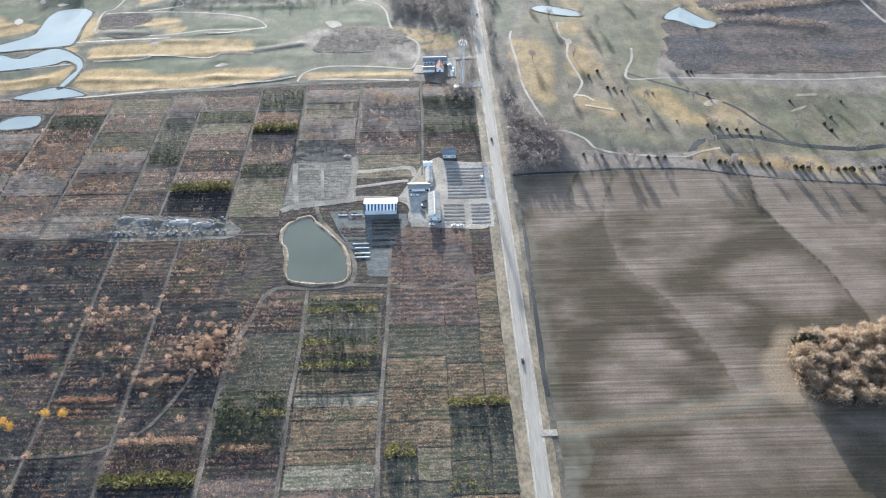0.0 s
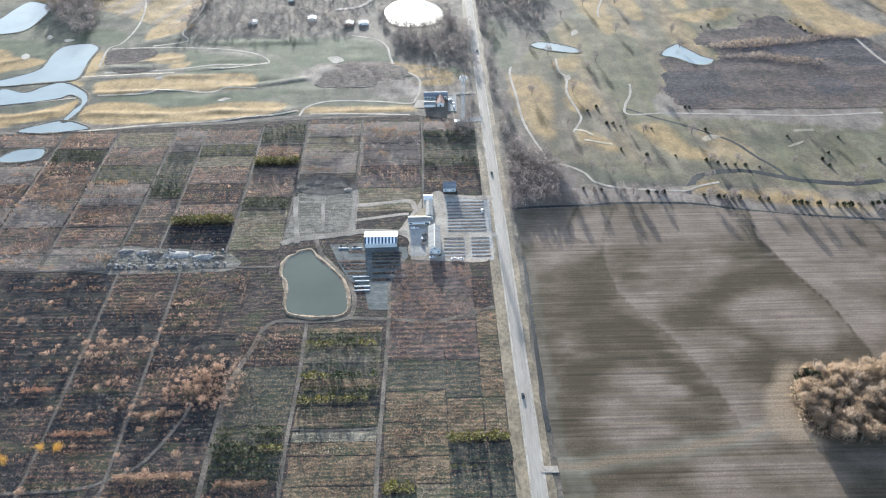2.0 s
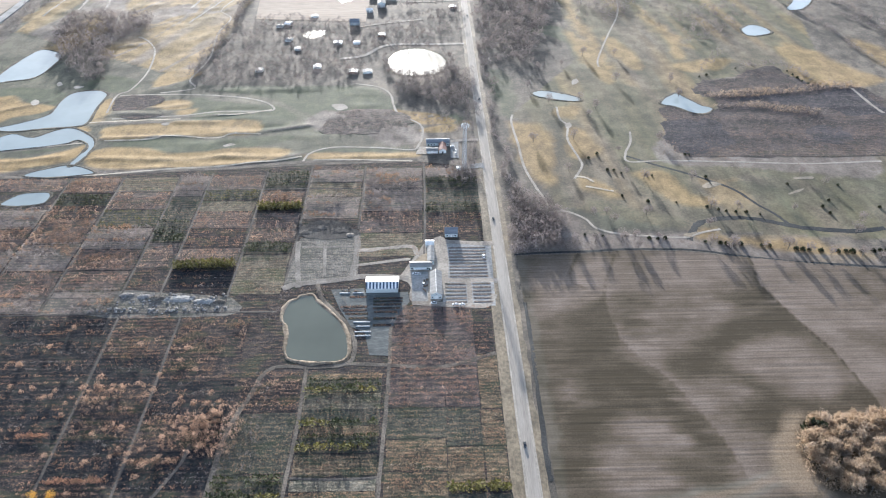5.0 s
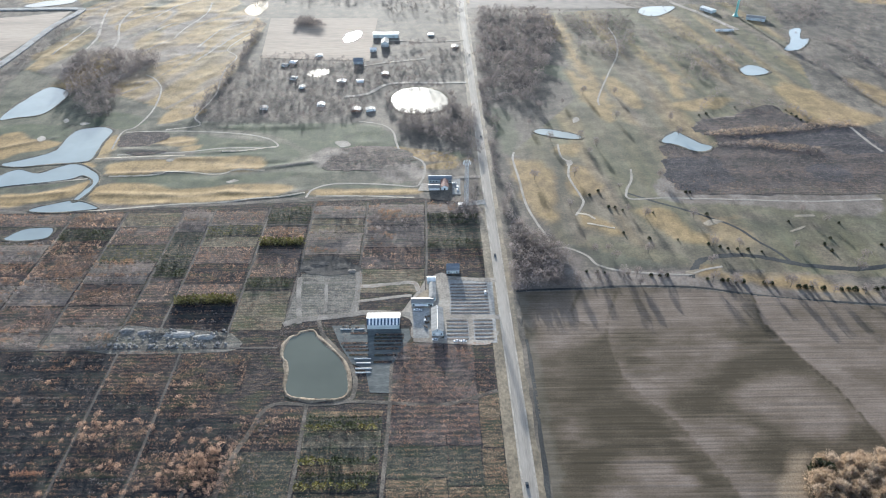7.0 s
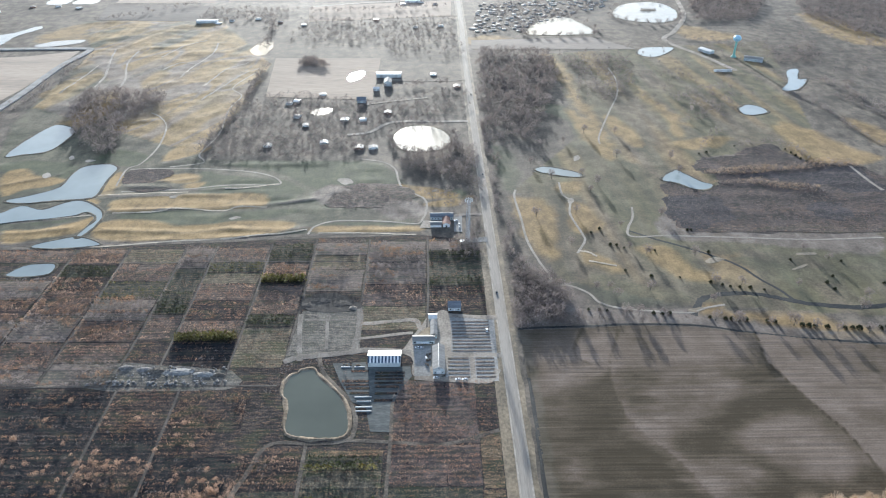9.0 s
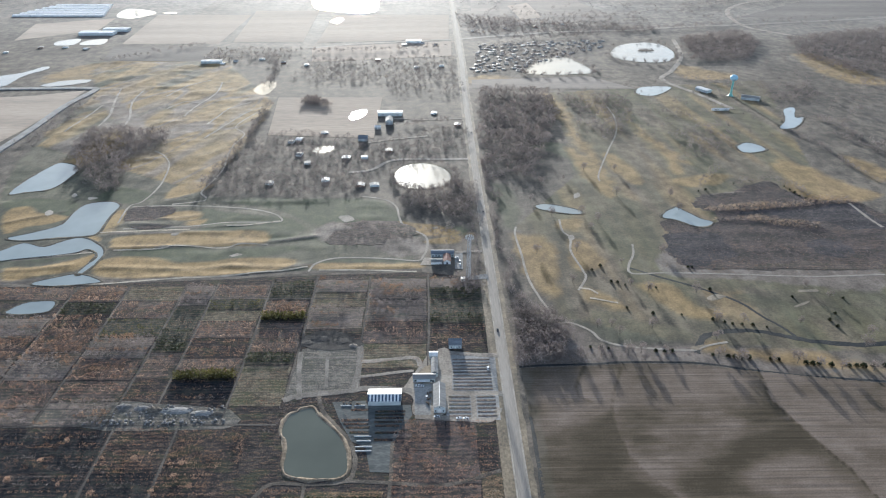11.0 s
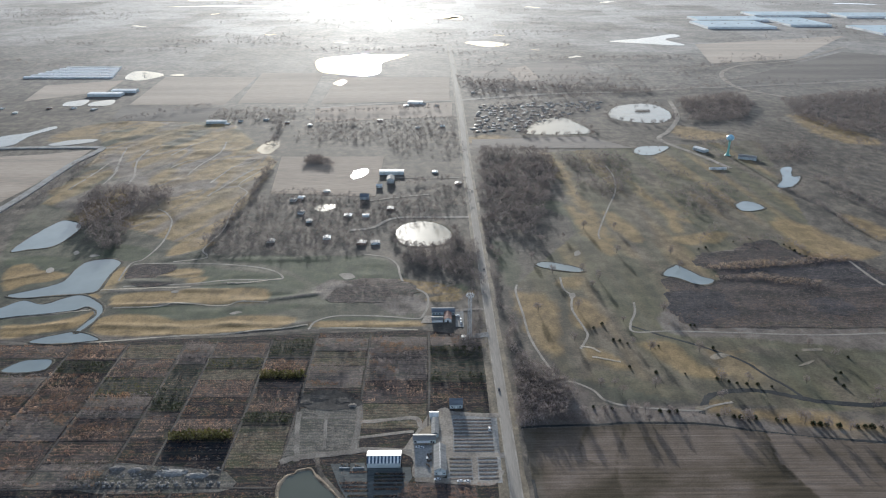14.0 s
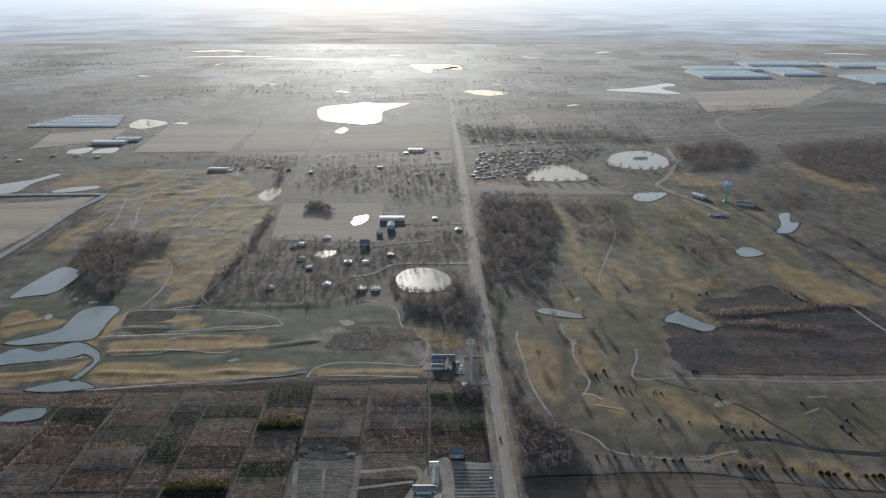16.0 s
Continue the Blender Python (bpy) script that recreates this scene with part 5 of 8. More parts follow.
flat("container_beds", rough_line(np.array(BED, float), 0.3, 5), 0.19, M_FABRIC, "grey ground for container plants", "yard")
flat("mixing_yard", rough_line(np.array([(-112, 410), (-56, 420), (-56, 480), (-66, 486), (-108, 474)], float), 0.4, 6), 0.14, M_SOIL["grey"], "pale empty nursery yard with tracks", "yard")
flat("compost_ground", rough_line(smooth_loop(DARKSOIL, 4), 0.5, 7), 0.3, M_DARKSOIL, "heap of dark compost beside the yard", "compost")
TRACK_A = [(-61, 456), (-53, 456.6), (-30, 459.6), (-14, 460.5), (-9.5, 450)]
TRACK_B = [(-60, 437), (-52, 438), (-25, 443), (-15, 444)]
TRACK_C = [(-62, 484), (-58.8, 461), (-60, 424)]
TRACK_D = [(-108, 470), (-105, 440), (-100, 411)]
TRACK_E = [(-86, 469), (-82, 425)]
TRACK_F = [(-112, 410), (-100, 415.5), (-69, 419.4), (-49, 423), (-16, 420)]
TRACK_G = [(-104, 462), (-62, 462)]
TRACK_H = [(-86, 415), (-81, 399), (-73, 387), (-60, 370), (-53.4, 355), (-52.4, 339), (-57, 331), (-77, 328), (-89, 329), (-104, 329), (-112, 321), (-116, 305), (-126, 268), (-127, 184), (-128, 150)]
TRACK_I = [(-83, 327), (-82.6, 276), (-84, 235), (-83.7, 182), (-84, 150)]
TRACK_J = [(-28, 366), (-28, 350), (-27.5, 328), (-28.7, 283), (-30, 249), (-31, 218), (-30.5, 177), (-30, 150)]
TRACK_K = [(-82, 242.4), (-55, 241), (-30, 241.8)]
TRACK_L = [(-145, 268), (-147.5, 253), (-160.6, 226), (-171, 217), (-180.4, 212), (-193, 208), (-220, 206.5), (-300, 206)]
TRACK_M = [(-13, 391), (13, 389), (36, 387), (44, 389), (49, 400)]
TRACK_N2 = [(12, 467), (51, 463), (57, 463)]
TRACK_O = [(14, 417.5), (51, 416.5), (57, 416.5)]
TRACK_Q = [(-57, 331), (-27, 329), (9, 327), (45, 339)]
TRACK_R = [(30.5, 388), (30.7, 416)]
for line, w, mat in ((TRACK_A, 3.5, M_GRAVEL), (TRACK_B, 2.5, M_GRAVEL), (TRACK_C, 4, M_YARD), (TRACK_D, 3.2, M_YARD), (TRACK_E, 2, M_YARD), (TRACK_F, 5, M_YARD), (TRACK_G, 2, M_YARD), (TRACK_H, 2.4, M_TRACK), (TRACK_I, 1.7, M_TRACK), (TRACK_J, 1.8, M_TRACK), (TRACK_K, 0.9, M_RUT), (TRACK_L, 1.4, M_RUT), (TRACK_M, 4, M_GRAVEL), (TRACK_N2, 4.5, M_GRAVEL), (TRACK_O, 5, M_GRAVEL), (TRACK_Q, 2.5, M_TRACK), (TRACK_R, 3.5, M_GRAVEL)):
    ribbon("dirt_track", line, w, 0.17, mat, "worn track through the nursery", "track", wobble=0.25, seed=int(w * 10))
for x, y0, y1 in ((-226, 160, 382), (-181, 160, 382), (-335, 386, 574), (-286, 384, 576), (-233, 384, 578), (-204, 384, 580), (-152.5, 384, 582), (-111, 420, 590), (-60, 486, 590), (-4, 448, 594)):
    ribbon("dirt_track", [(x, y0), (x + 1, (y0 + y1) / 2), (x, y1)], 1.0, 0.16, M_RUT, "narrow dirt track between nursery plots", "track", wobble=0.35, steps=14, seed=int(-x))
for y, x0, x1 in ((384, -330, -112), (402, -470, -240), (550, -330, -5)):
    ribbon("dirt_track", [(x0, y), ((x0 + x1) / 2, y + 1), (x1, y)], 1.0, 0.15, M_RUT, "narrow dirt track between nursery plots", "track", wobble=0.4, steps=14, seed=y)
flat("verge", [(45, 150), (51, 150), (51, 600), (46, 600)], 0.09, M_VERGE, "dry grass strip beside the road", "verge")


def bank(pond, seed, material, label, low=1.0):
    """The raised clay rim round the pond."""
    p = smooth_loop(pond, 4)
    c = p.mean(0)
    out = (p - c) / np.linalg.norm(p - c, axis=1)[:, None]
    r = np.random.RandomState(seed)
    n = len(p)
    wide = 0.35 + 0.75 * value_noise(p[:, 0], p[:, 1], 9, seed)
    rings = ((-0.6, 0.18), (0.5, 0.18 + 0.32 * low), (1.5, 0.2 + 0.6 * low), (2.7, 0.2 + 0.35 * low), (4.2, 0.06))
    verts = [(*(p[i] + out[i] * (k * wide[i] + r.uniform(-0.4, 0.4))), z + r.uniform(-0.08, 0.08)) for k, z in rings for i in range(n)]
    faces = [(a * n + i, a * n + (i + 1) % n, (a + 1) * n + (i + 1) % n, (a + 1) * n + i) for a in range(len(rings) - 1) for i in range(n)]
    bm = bmesh.new()
    bm.from_mesh(mesh_of("pond_bank", verts, faces))
    for f in bm.faces:
        f.smooth = True
        if f.normal.z < 0:
            f.normal_flip()
    return tagged(part("pond_bank", bm, material), label, "bank", "", "structure")


bank(POND_MAIN, 2, M_BANK, "raised tan clay bank round the pond")
for k, shore in enumerate((LAKE_LINKS, LAKE_MID, LAKE_LOW, LAKE_NW, POND_WEST, POND_A, POND_B, POND_C, POND_D, POND_E, LAKE_ROUND, LAKE_EAST, LAKE_ISLE)):
    bank(shore, 20 + k, M_SHORE, "dark muddy shore with dead reeds", 0.35)

# ---- plants ----
def crown(rng, count, r, h, low, size, many=7):
    """A bare tree's crown: many small twig sprays in an uneven dome, with gaps."""
    v, f = [], []
    lobes = [(rng.uniform(-0.5, 0.5) * r, rng.uniform(-0.5, 0.5) * r, rng.uniform(0.35, 0.8) * (h - low) + low, rng.uniform(0.4, 0.62) * r * (7 / many) ** 0.4) for _ in range(many)]
    for _ in range(count):
        lx, ly, lz, lr = lobes[rng.randint(many)]
        d = rng.normal(0, 1, 3)
        d /= np.linalg.norm(d)
        c = np.array([lx, ly, lz]) + d * lr * rng.uniform(0.55 if many < 10 else 0.1, 1.08 if many < 10 else 1.35) * np.array([1, 1, 0.85])
        c[2] = max(c[2], low * 0.6)
        out = d + np.array([0, 0, 0.5]) + rng.normal(0, 0.35, 3)
        out /= np.linalg.norm(out)
        side = np.cross(out, rng.normal(0, 1, 3))
        side /= np.linalg.norm(side) + 1e-9
        L, w = size * rng.uniform(0.7, 1.5), size * rng.uniform(0.12, 0.3)
        k = len(v)
        v += [c - side * w * 0.4, c + side * w * 0.4, c + out * L + side * w, c + out * L - side * w]
        f.append((k, k + 1, k + 2, k + 3))
    return np.array(v), np.array(f)


def conifer(rng, count, r, h):
    """A small evergreen: drooping needle sprays in a ragged cone."""
    v, f = [], []
    for _ in range(count):
        z = rng.uniform(0, 1) ** 1.3
        a, q = rng.uniform(0, 2 * math.pi), r * (1 - z) ** 0.7 * rng.uniform(0.45, 1.1)
        c = np.array([q * math.cos(a), q * math.sin(a), h * (0.04 + 0.9 * z)])
        out = np.array([math.cos(a), math.sin(a), rng.uniform(-0.2, 0.7)])
        side = np.array([-math.sin(a), math.cos(a), rng.uniform(-0.3, 0.3)])
        L, w = (0.3 * r + 0.12 * h) * rng.uniform(0.6, 1.2), 0.3 * r * rng.uniform(0.6, 1.3)
        k = len(v)
        v += [c - side * w, c + side * w, c + out * L + side * w * 0.3 + (0, 0, 0.1 * h), c + out * L - side * w * 0.3 + (0, 0, 0.1 * h)]
        f.append((k, k + 1, k + 2, k + 3))
    return np.array(v), np.array(f)


def templates(kind, seed, n, *a):
    rng = np.random.RandomState(seed)
    return [kind(rng, *a) for _ in range(n)]


SAPLING = templates(crown, 1, 10, 22, 0.5, 0.92, 0.08, 0.23)
BUSH = templates(crown, 2, 10, 26, 0.58, 0.8, 0.05, 0.2)
POLE_TREE = templates(crown, 3, 10, 30, 0.24, 1.0, 0.06, 0.14)
SMALL_CONIFER = templates(conifer, 4, 6, 18, 0.42, 1.0)
FAR_TREE = templates(crown, 5, 8, 58, 0.46, 1.0, 0.04, 0.12)


def planted(name, pts, sizes, shapes, material, seed, squash=0.15):
    """One mesh of many plants: pts (x, y, z), sizes in metres high."""
    rng = np.random.RandomState(seed)
    pts, sizes = np.asarray(pts, float), np.asarray(sizes, float)
    which = rng.randint(0, len(shapes), len(pts))
    turn, wide = rng.uniform(0, 2 * math.pi, len(pts)), rng.uniform(1 - squash, 1 + squash, len(pts))
    V, F, base = [], [], 0
    for k, (v, f) in enumerate(shapes):
        s = which == k
        if not s.any():
            continue
        c, n = np.cos(turn[s])[:, None], np.sin(turn[s])[:, None]
        q = sizes[s][:, None]
        x = (v[None, :, 0] * c - v[None, :, 1] * n) * q * wide[s][:, None] + pts[s, 0:1]
        y = (v[None, :, 0] * n + v[None, :, 1] * c) * q * wide[s][:, None] + pts[s, 1:2]
        z = v[None, :, 2] * q + pts[s, 2:3]
        V.append(np.stack([x, y, z], -1).reshape(-1, 3))
        F.append((f[None] + (np.arange(s.sum()) * len(v))[:, None, None] + base).reshape(-1, f.shape[1]))
        base += s.sum() * len(v)
    me = mesh_np(name, np.vstack(V), np.vstack(F))
    me.materials.append(material)
    return me


def rows_in(x0, x1, y0, y1, pitch, step, seed, gaps=0.1, jitter=0.16):
    rng = np.random.RandomState(seed)
    out = []
    for y in np.arange(y0 + pitch / 2, y1, pitch):
        if rng.rand() < gaps * 0.5 and y1 - y0 > 4 * pitch:
            continue
        x = np.arange(x0 + 1, x1 - 1, step)
        keep = (rng.rand(len(x)) > gaps) & (value_noise(x, np.full(len(x), y), 14, seed + 3) > (0.18 if y1 - y0 > 4 * pitch else 0.06))
        x = x[keep]
        out.append(np.stack([x + rng.normal(0, jitter, len(x)), y + rng.normal(0, jitter, len(x)), np.full(len(x), 0.05)], 1))
    return np.vstack(out) if out else np.zeros((0, 3))


def scatter_in(poly, spacing, seed, density=1.0):
    """Loose points inside an outline, about spacing apart."""
    p = np.array(poly, float)
    rng = np.random.RandomState(seed)
    x, y = np.meshgrid(np.arange(p[:, 0].min(), p[:, 0].max(), spacing), np.arange(p[:, 1].min(), p[:, 1].max(), spacing))
    x, y = x.ravel() + rng.uniform(-0.5, 0.5, x.size) * spacing, y.ravel() + rng.uniform(-0.5, 0.5, y.size) * spacing
    k = inside(x, y, poly) & (rng.rand(x.size) < density)
    return np.stack([x[k], y[k], np.zeros(k.sum())], 1)


# what grows in a plot: soil, plant shapes, foliage, row pitch, step, height, gaps, label
CROPS = {
    "bare": ("bare", SAPLING, M_TWIG, 3.1, 1.8, 1.7, 0.42, "dark nursery plot with rows of bare brown saplings"),
    "brown": ("brown", SAPLING, M_TWIG, 3.3, 2.0, 1.8, 0.18, "brown nursery plot with rows of bare saplings"),
    "young": ("pale", SAPLING, M_TWIG, 3.4, 1.9, 1.1, 0.3, "pale nursery plot with thin rows of young saplings"),
    "tall": ("far", POLE_TREE, M_TWIG_GREY, 3.8, 1.9, 4.4, 0.12, "nursery plot of tall bare pole trees"),
    "red": ("mauve", BUSH, M_TWIG, 5.0, 2.6, 2.6, 0.1, "nursery plot with spaced rows of russet shrubs"),
    "rust": ("brown", BUSH, M_TWIG_RED, 3.8, 2.0, 1.7, 0.3, "nursery plot with rust-coloured shrub rows"),
    "ever": ("grass", SMALL_CONIFER, M_EVER, 4.4, 1.8, 2.8, 0.2, "nursery plot with dark evergreen rows"),
    "goldever": ("grass", SMALL_CONIFER, M_EVER_GOLD, 4.2, 2.2, 2.0, 0.3, "nursery plot with yellow-green evergreen rows"),
    "hedge": ("bare", SMALL_CONIFER, M_EVER_GOLD, 2.6, 1.4, 4.4, 0.05, "dense yellow-green evergreen row"),
    "row": ("grass", SMALL_CONIFER, M_EVER_GOLD, 2.4, 1.9, 4.4, 0.08, "row of yellow-tipped evergreens"),
    "grass": ("grass", SAPLING, M_TWIG, 3.6, 2.2, 1.1, 0.4, "grassy nursery plot with sparse young plants"),
    "grey": ("grey", SAPLING, M_TWIG, 3.8, 2.6, 0.9, 0.6, "grey nearly empty nursery ground"),
    "heath": ("heath", BUSH, M_TWIG_RED, 2.6, 1.6, 1.2, 0.25, "tan rough grass plot with russet tufts"),
    "frost": ("frost", SAPLING, M_TWIG_PALE, 3.6, 2.4, 0.7, 0.5, "pale washed-out nursery ground with thin rows"),
    "scrub": ("mauve", BUSH, M_TWIG_PALE, 3.6, 3.0, 2.2, 0.3, "grey ground with tangled pale brush"),
    "mauve": ("mauve", BUSH, M_TWIG_RED, 4.2, 2.3, 2.1, 0.12, "mauve-brown nursery plot with shrub rows"),
    "dun": ("dun", SAPLING, M_TWIG_PALE, 3.4, 1.9, 1.8, 0.2, "dun nursery plot with rows of pale bare saplings"),
    "rose": ("dun", SAPLING, M_TWIG, 3.2, 1.8, 2.4, 0.15, "reddish-brown nursery plot with dense bare saplings"),
    "wild": ("brown", FAR_TREE, M_TWIG_PALE, 4.4, 3.6, 3.4, 0.1, "overgrown plot of pale bare bushes"),
}
OTHER = {"dun": M_TWIG_RED, "rose": M_TWIG_PALE, "heath": M_TWIG_TAN, "mauve": M_TWIG_PALE, "bare": M_TWIG_DARK, "brown": M_TWIG_PALE, "rust": M_TWIG_PALE, "young": M_TWIG_RED, "grass": M_TWIG_PALE, "tall": M_TWIG, "row": M_EVER, "wild": M_TWIG, "red": M_TWIG_GREY}


def nursery_plot(x0, x1, y0, y1, crop, seed):
    soil, shapes, leaf, pitch, step, high, gaps, label = CROPS[crop]
    rng = np.random.RandomState(seed)
    nx, ny = max(2, int((x1 - x0) / 6)), max(2, int((y1 - y0) / 6))
    ring = [(x, y0) for x in np.linspace(x0, x1, nx)[:-1]] + [(x1, y) for y in np.linspace(y0, y1, ny)[:-1]] + [(x, y1) for x in np.linspace(x1, x0, nx)[:-1]] + [(x0, y) for y in np.linspace(y1, y0, ny)[:-1]]
    ring = np.array(ring) + rng.normal(0, 0.35, (len(ring), 2))
    plot = flat("nursery_plot", ring, 0.1 + 0.01 * (seed % 4), M_SOIL[soil], label, "nursery plot", kind="thing")
    pts = rows_in(x0, x1, y0, y1, pitch, step, seed, gaps)
    if len(pts):
        size = high * rng.uniform(0.6, 1.35, len(pts)) * (0.75 + 0.5 * value_noise(pts[:, 0], pts[:, 1] * 4, 16, seed))
        odd = (value_noise(pts[:, 0] * 0.6, pts[:, 1] * 3, 11, seed + 5) > 0.62) & (crop in OTHER)
        for sel, mat in ((~odd, leaf), (odd, OTHER.get(crop, leaf))):
            if sel.any():
                tagged(part("planting", planted("planting", pts[sel], size[sel], shapes, mat, seed), mat, plot), "", "", "", "stuff")
    return plot


# columns of plots between the tracks: x from, x to, then (y from, y to, crop) upwards
COLUMN_A = (-302, -227.5, [(150, 196, "bare"), (200, 232, "bare"), (233, 262, "rust"), (263, 300, "bare"), (301, 338, "bare"), (340, 378, "bare")])
COLUMN_B = (-224.5, -182.5, [(160, 200, "bare"), (206, 240, "rust"), (241, 272, "bare"), (273, 292, "brown"), (293, 312, "wild"), (313, 340, "bare"), (341, 362, "brown"), (363, 382, "rust")])
COLUMN_C = (-179.5, -128.5, [(160, 186, "bare"), (187, 192, "hedge"), (193, 212, "brown"), (236, 262, "bare"), (263, 288, "wild"), (289, 318, "bare"), (319, 345, "brown"), (346, 380, "brown")])
COLUMN_D = (-125.5, -85, [(160, 190, "scrub"), (191, 210, "rust"), (211, 228, "ever"), (228.5, 231, "row"), (231.5, 245, "ever"), (246, 290, "grass"), (291, 325, "brown")])
COLUMN_E = (-81, -32, [(150, 181, "scrub"), (182, 196, "frost"), (196.5, 205, "heath"), (206, 224, "heath"), (225, 233, "heath"), (233.5, 241, "frost"), (244, 258, "heath"), (259, 261, "grass"), (261.2, 264, "row"), (264.2, 271, "ever"), (271.2, 279, "heath"), (279.2, 282, "row"), (282.2, 292, "grass"), (292.2, 305.5, "young"), (305.7, 308.5, "row"), (308.7, 317, "ever"), (317.2, 322, "heath")])
COLUMN_F = (-27.5, 9.3, [(223, 245, "heath"), (246, 268, "heath"), (269, 292, "grass"), (293, 326, "mauve"), (328, 357, "mauve"), (358, 388, "red")])
COLUMN_F2 = (-27.5, -9.5, [(150, 184, "grass"), (185, 199, "grass"), (200, 206, "hedge"), (207, 222, "heath")])
COLUMN_F3 = (-8.8, 9.3, [(150, 184, "grass"), (185, 205, "young"), (206, 222, "heath")])
COLUMN_G = (9.7, 31, [(150, 176, "heath"), (177, 196, "goldever"), (197, 212, "grass"), (213, 217, "goldever"), (218, 230, "grass"), (231, 235, "hedge"), (236, 262, "heath"), (263, 292, "grass"), (293, 326, "mauve"), (328, 386, "mauve")])
COLUMN_G2 = (31.5, 45, [(150, 176, "heath"), (177, 196, "grass"), (197, 217, "grass"), (218, 230, "grass"), (231, 235, "hedge"), (236, 262, "heath"), (263, 290, "heath"), (291, 338, "heath"), (341, 386, "rust")])
COLUMN_H = (-472, -336.5, [(400, 425, "dun"), (426, 462, "tall"), (463, 492, "rose"), (493, 522, "tall"), (552, 572, "dun")])
COLUMN_I = (-333.5, -287.5, [(386, 404, "tall"), (405, 434, "dun"), (436, 470, "tall"), (471, 506, "rose"), (507, 526, "wild"), (527, 546, "ever"), (548, 574, "rose")])
COLUMN_J = (-284.5, -234.5, [(384, 410, "tall"), (411, 434, "dun"), (436, 462, "rose"), (463, 492, "tall"), (494, 520, "goldever"), (521, 548, "dun"), (549, 574, "young")])
COLUMN_K = (-231.5, -205.5, [(412, 436, "rust"), (438, 470, "dun"), (471, 500, "ever"), (501, 540, "grass"), (541, 575, "tall")])
COLUMN_L = (-202.5, -154, [(412, 434, "bare"), (435, 442, "hedge"), (443, 462, "dun"), (463, 490, "rust"), (491, 514, "dun"), (516, 532, "young"), (534, 550, "goldever"), (551, 576, "dun")])
COLUMN_M = (-151, -112.5, [(404, 452, "young"), (454, 468, "ever"), (470, 512, "dun"), (516, 523, "hedge"), (524, 548, "rose"), (550, 580, "ever")])
COLUMN_N = (-109.5, -61.5, [(503, 536, "tall"), (537, 560, "young"), (562, 584, "tall")])
COLUMN_O = (-58.5, -5.5, [(448, 480, "young"), (481, 512, "scrub"), (513, 548, "tall"), (550, 586, "tall")])
COLUMN_P = (-2.5, 46, [(478, 508, "rust"), (510, 522, "ever"), (523, 548, "grass"), (549, 568, "ever"), (569, 586, "tall")])
seed = 100
for x0, x1, plots in (COLUMN_A, COLUMN_B, COLUMN_C, COLUMN_D, COLUMN_E, COLUMN_F, COLUMN_F2, COLUMN_F3, COLUMN_G, COLUMN_G2, COLUMN_H, COLUMN_I, COLUMN_J, COLUMN_K, COLUMN_L, COLUMN_M, COLUMN_N, COLUMN_O, COLUMN_P):
    for y0, y1, crop in plots:
        seed += 1
        nursery_plot(x0, x1, y0, y1, crop, seed)


# ---- trees ----
def tree_thing(name, seed, high, wide, sprays, leaf, label, limbs=6, spray=0.07, many=7):
    """A bare tree: tapered trunk with limbs, and a crown of twig sprays."""
    rng = np.random.RandomState(seed)
    root = new(name)
    bm = bmesh.new()
    top = Vector((rng.uniform(-0.4, 0.4), rng.uniform(-0.4, 0.4), high * 0.55))
    rod(bm, (0, 0, -0.3), top, high * 0.028, high * 0.014)
    for k in range(limbs):
        a = k * 2.4 + rng.uniform(-0.4, 0.4)
        s = top * rng.uniform(0.45, 1.0)
        rod(bm, s, s + Vector((math.cos(a) * wide * 0.6, math.sin(a) * wide * 0.6, high * rng.uniform(0.22, 0.38))), high * 0.011, high * 0.003, 4)
    part("trunk", bm, M_BARK, root)
    v, f = crown(rng, sprays, wide, high, high * 0.2, high * spray, many)
    part("crown", mesh_np("crown", v, f), leaf, root)
    return tagged(root, label, "tree")


def conifer_thing(seed, high, wide, label):
    rng = np.random.RandomState(seed)
    root = new("evergreen_tree")
    part("trunk", rod(bmesh.new(), (0, 0, -0.2), (0, 0, high * 0.8), high * 0.03, high * 0.008), M_BARK, root)
    v, f = conifer(rng, 170, wide, high)
    v2, f2 = crown(rng, 120, wide * 0.8, high * 0.8, high * 0.1, high * 0.14)
    part("crown", mesh_np("crown", np.vstack([v, v2]), np.vstack([f, f2 + len(v)])), M_EVER, root)
    return tagged(root, label, "tree")


def put_trees(originals, pts, sizes, group, seed):
    """The first originals stand at the first points, copies at the rest."""
    rng = np.random.RandomState(seed)
    for i, ((x, y, z), s) in enumerate(zip(pts, sizes)):
        m = pose(x, y, z, 0, 0, rng.uniform(0, 360))
        o = originals[i % len(originals)]
        if i < len(originals):
            o.matrix_basis = m @ Matrix.Diagonal((s, s, s, 1))
            tagged(o, group=group)
        else:
            c = copy_thing(o, m)
            c.scale = (s, s, s)


# the wood at the edge of the ploughed field
rng = np.random.RandomState(8)
kinds = [tree_thing("bare_tree", 40 + k, 13, 4.7, 1000, M_TWIG_WOOD if k % 3 else M_TWIG_TAN, "tall bare pale-brown tree in a dense wood", 6, 0.05, 16) for k in range(6)]
wood_heart = Vector((265, 252))
core = [tuple(wood_heart + 0.94 * (Vector(p) - wood_heart)) for p in WOOD]
pts = scatter_in(core, 4.5, 9)
put_trees(kinds, pts, rng.uniform(0.7, 1.12, len(pts)), "trees of the field wood", 3)
pts = scatter_in(WOOD, 3.2, 19)
tagged(part("undergrowth", planted("undergrowth", pts, rng.uniform(2.5, 5.5, len(pts)), BUSH, M_TWIG_WOOD, 5), None), "tangled brown undergrowth in the wood", "undergrowth", "", "stuff")

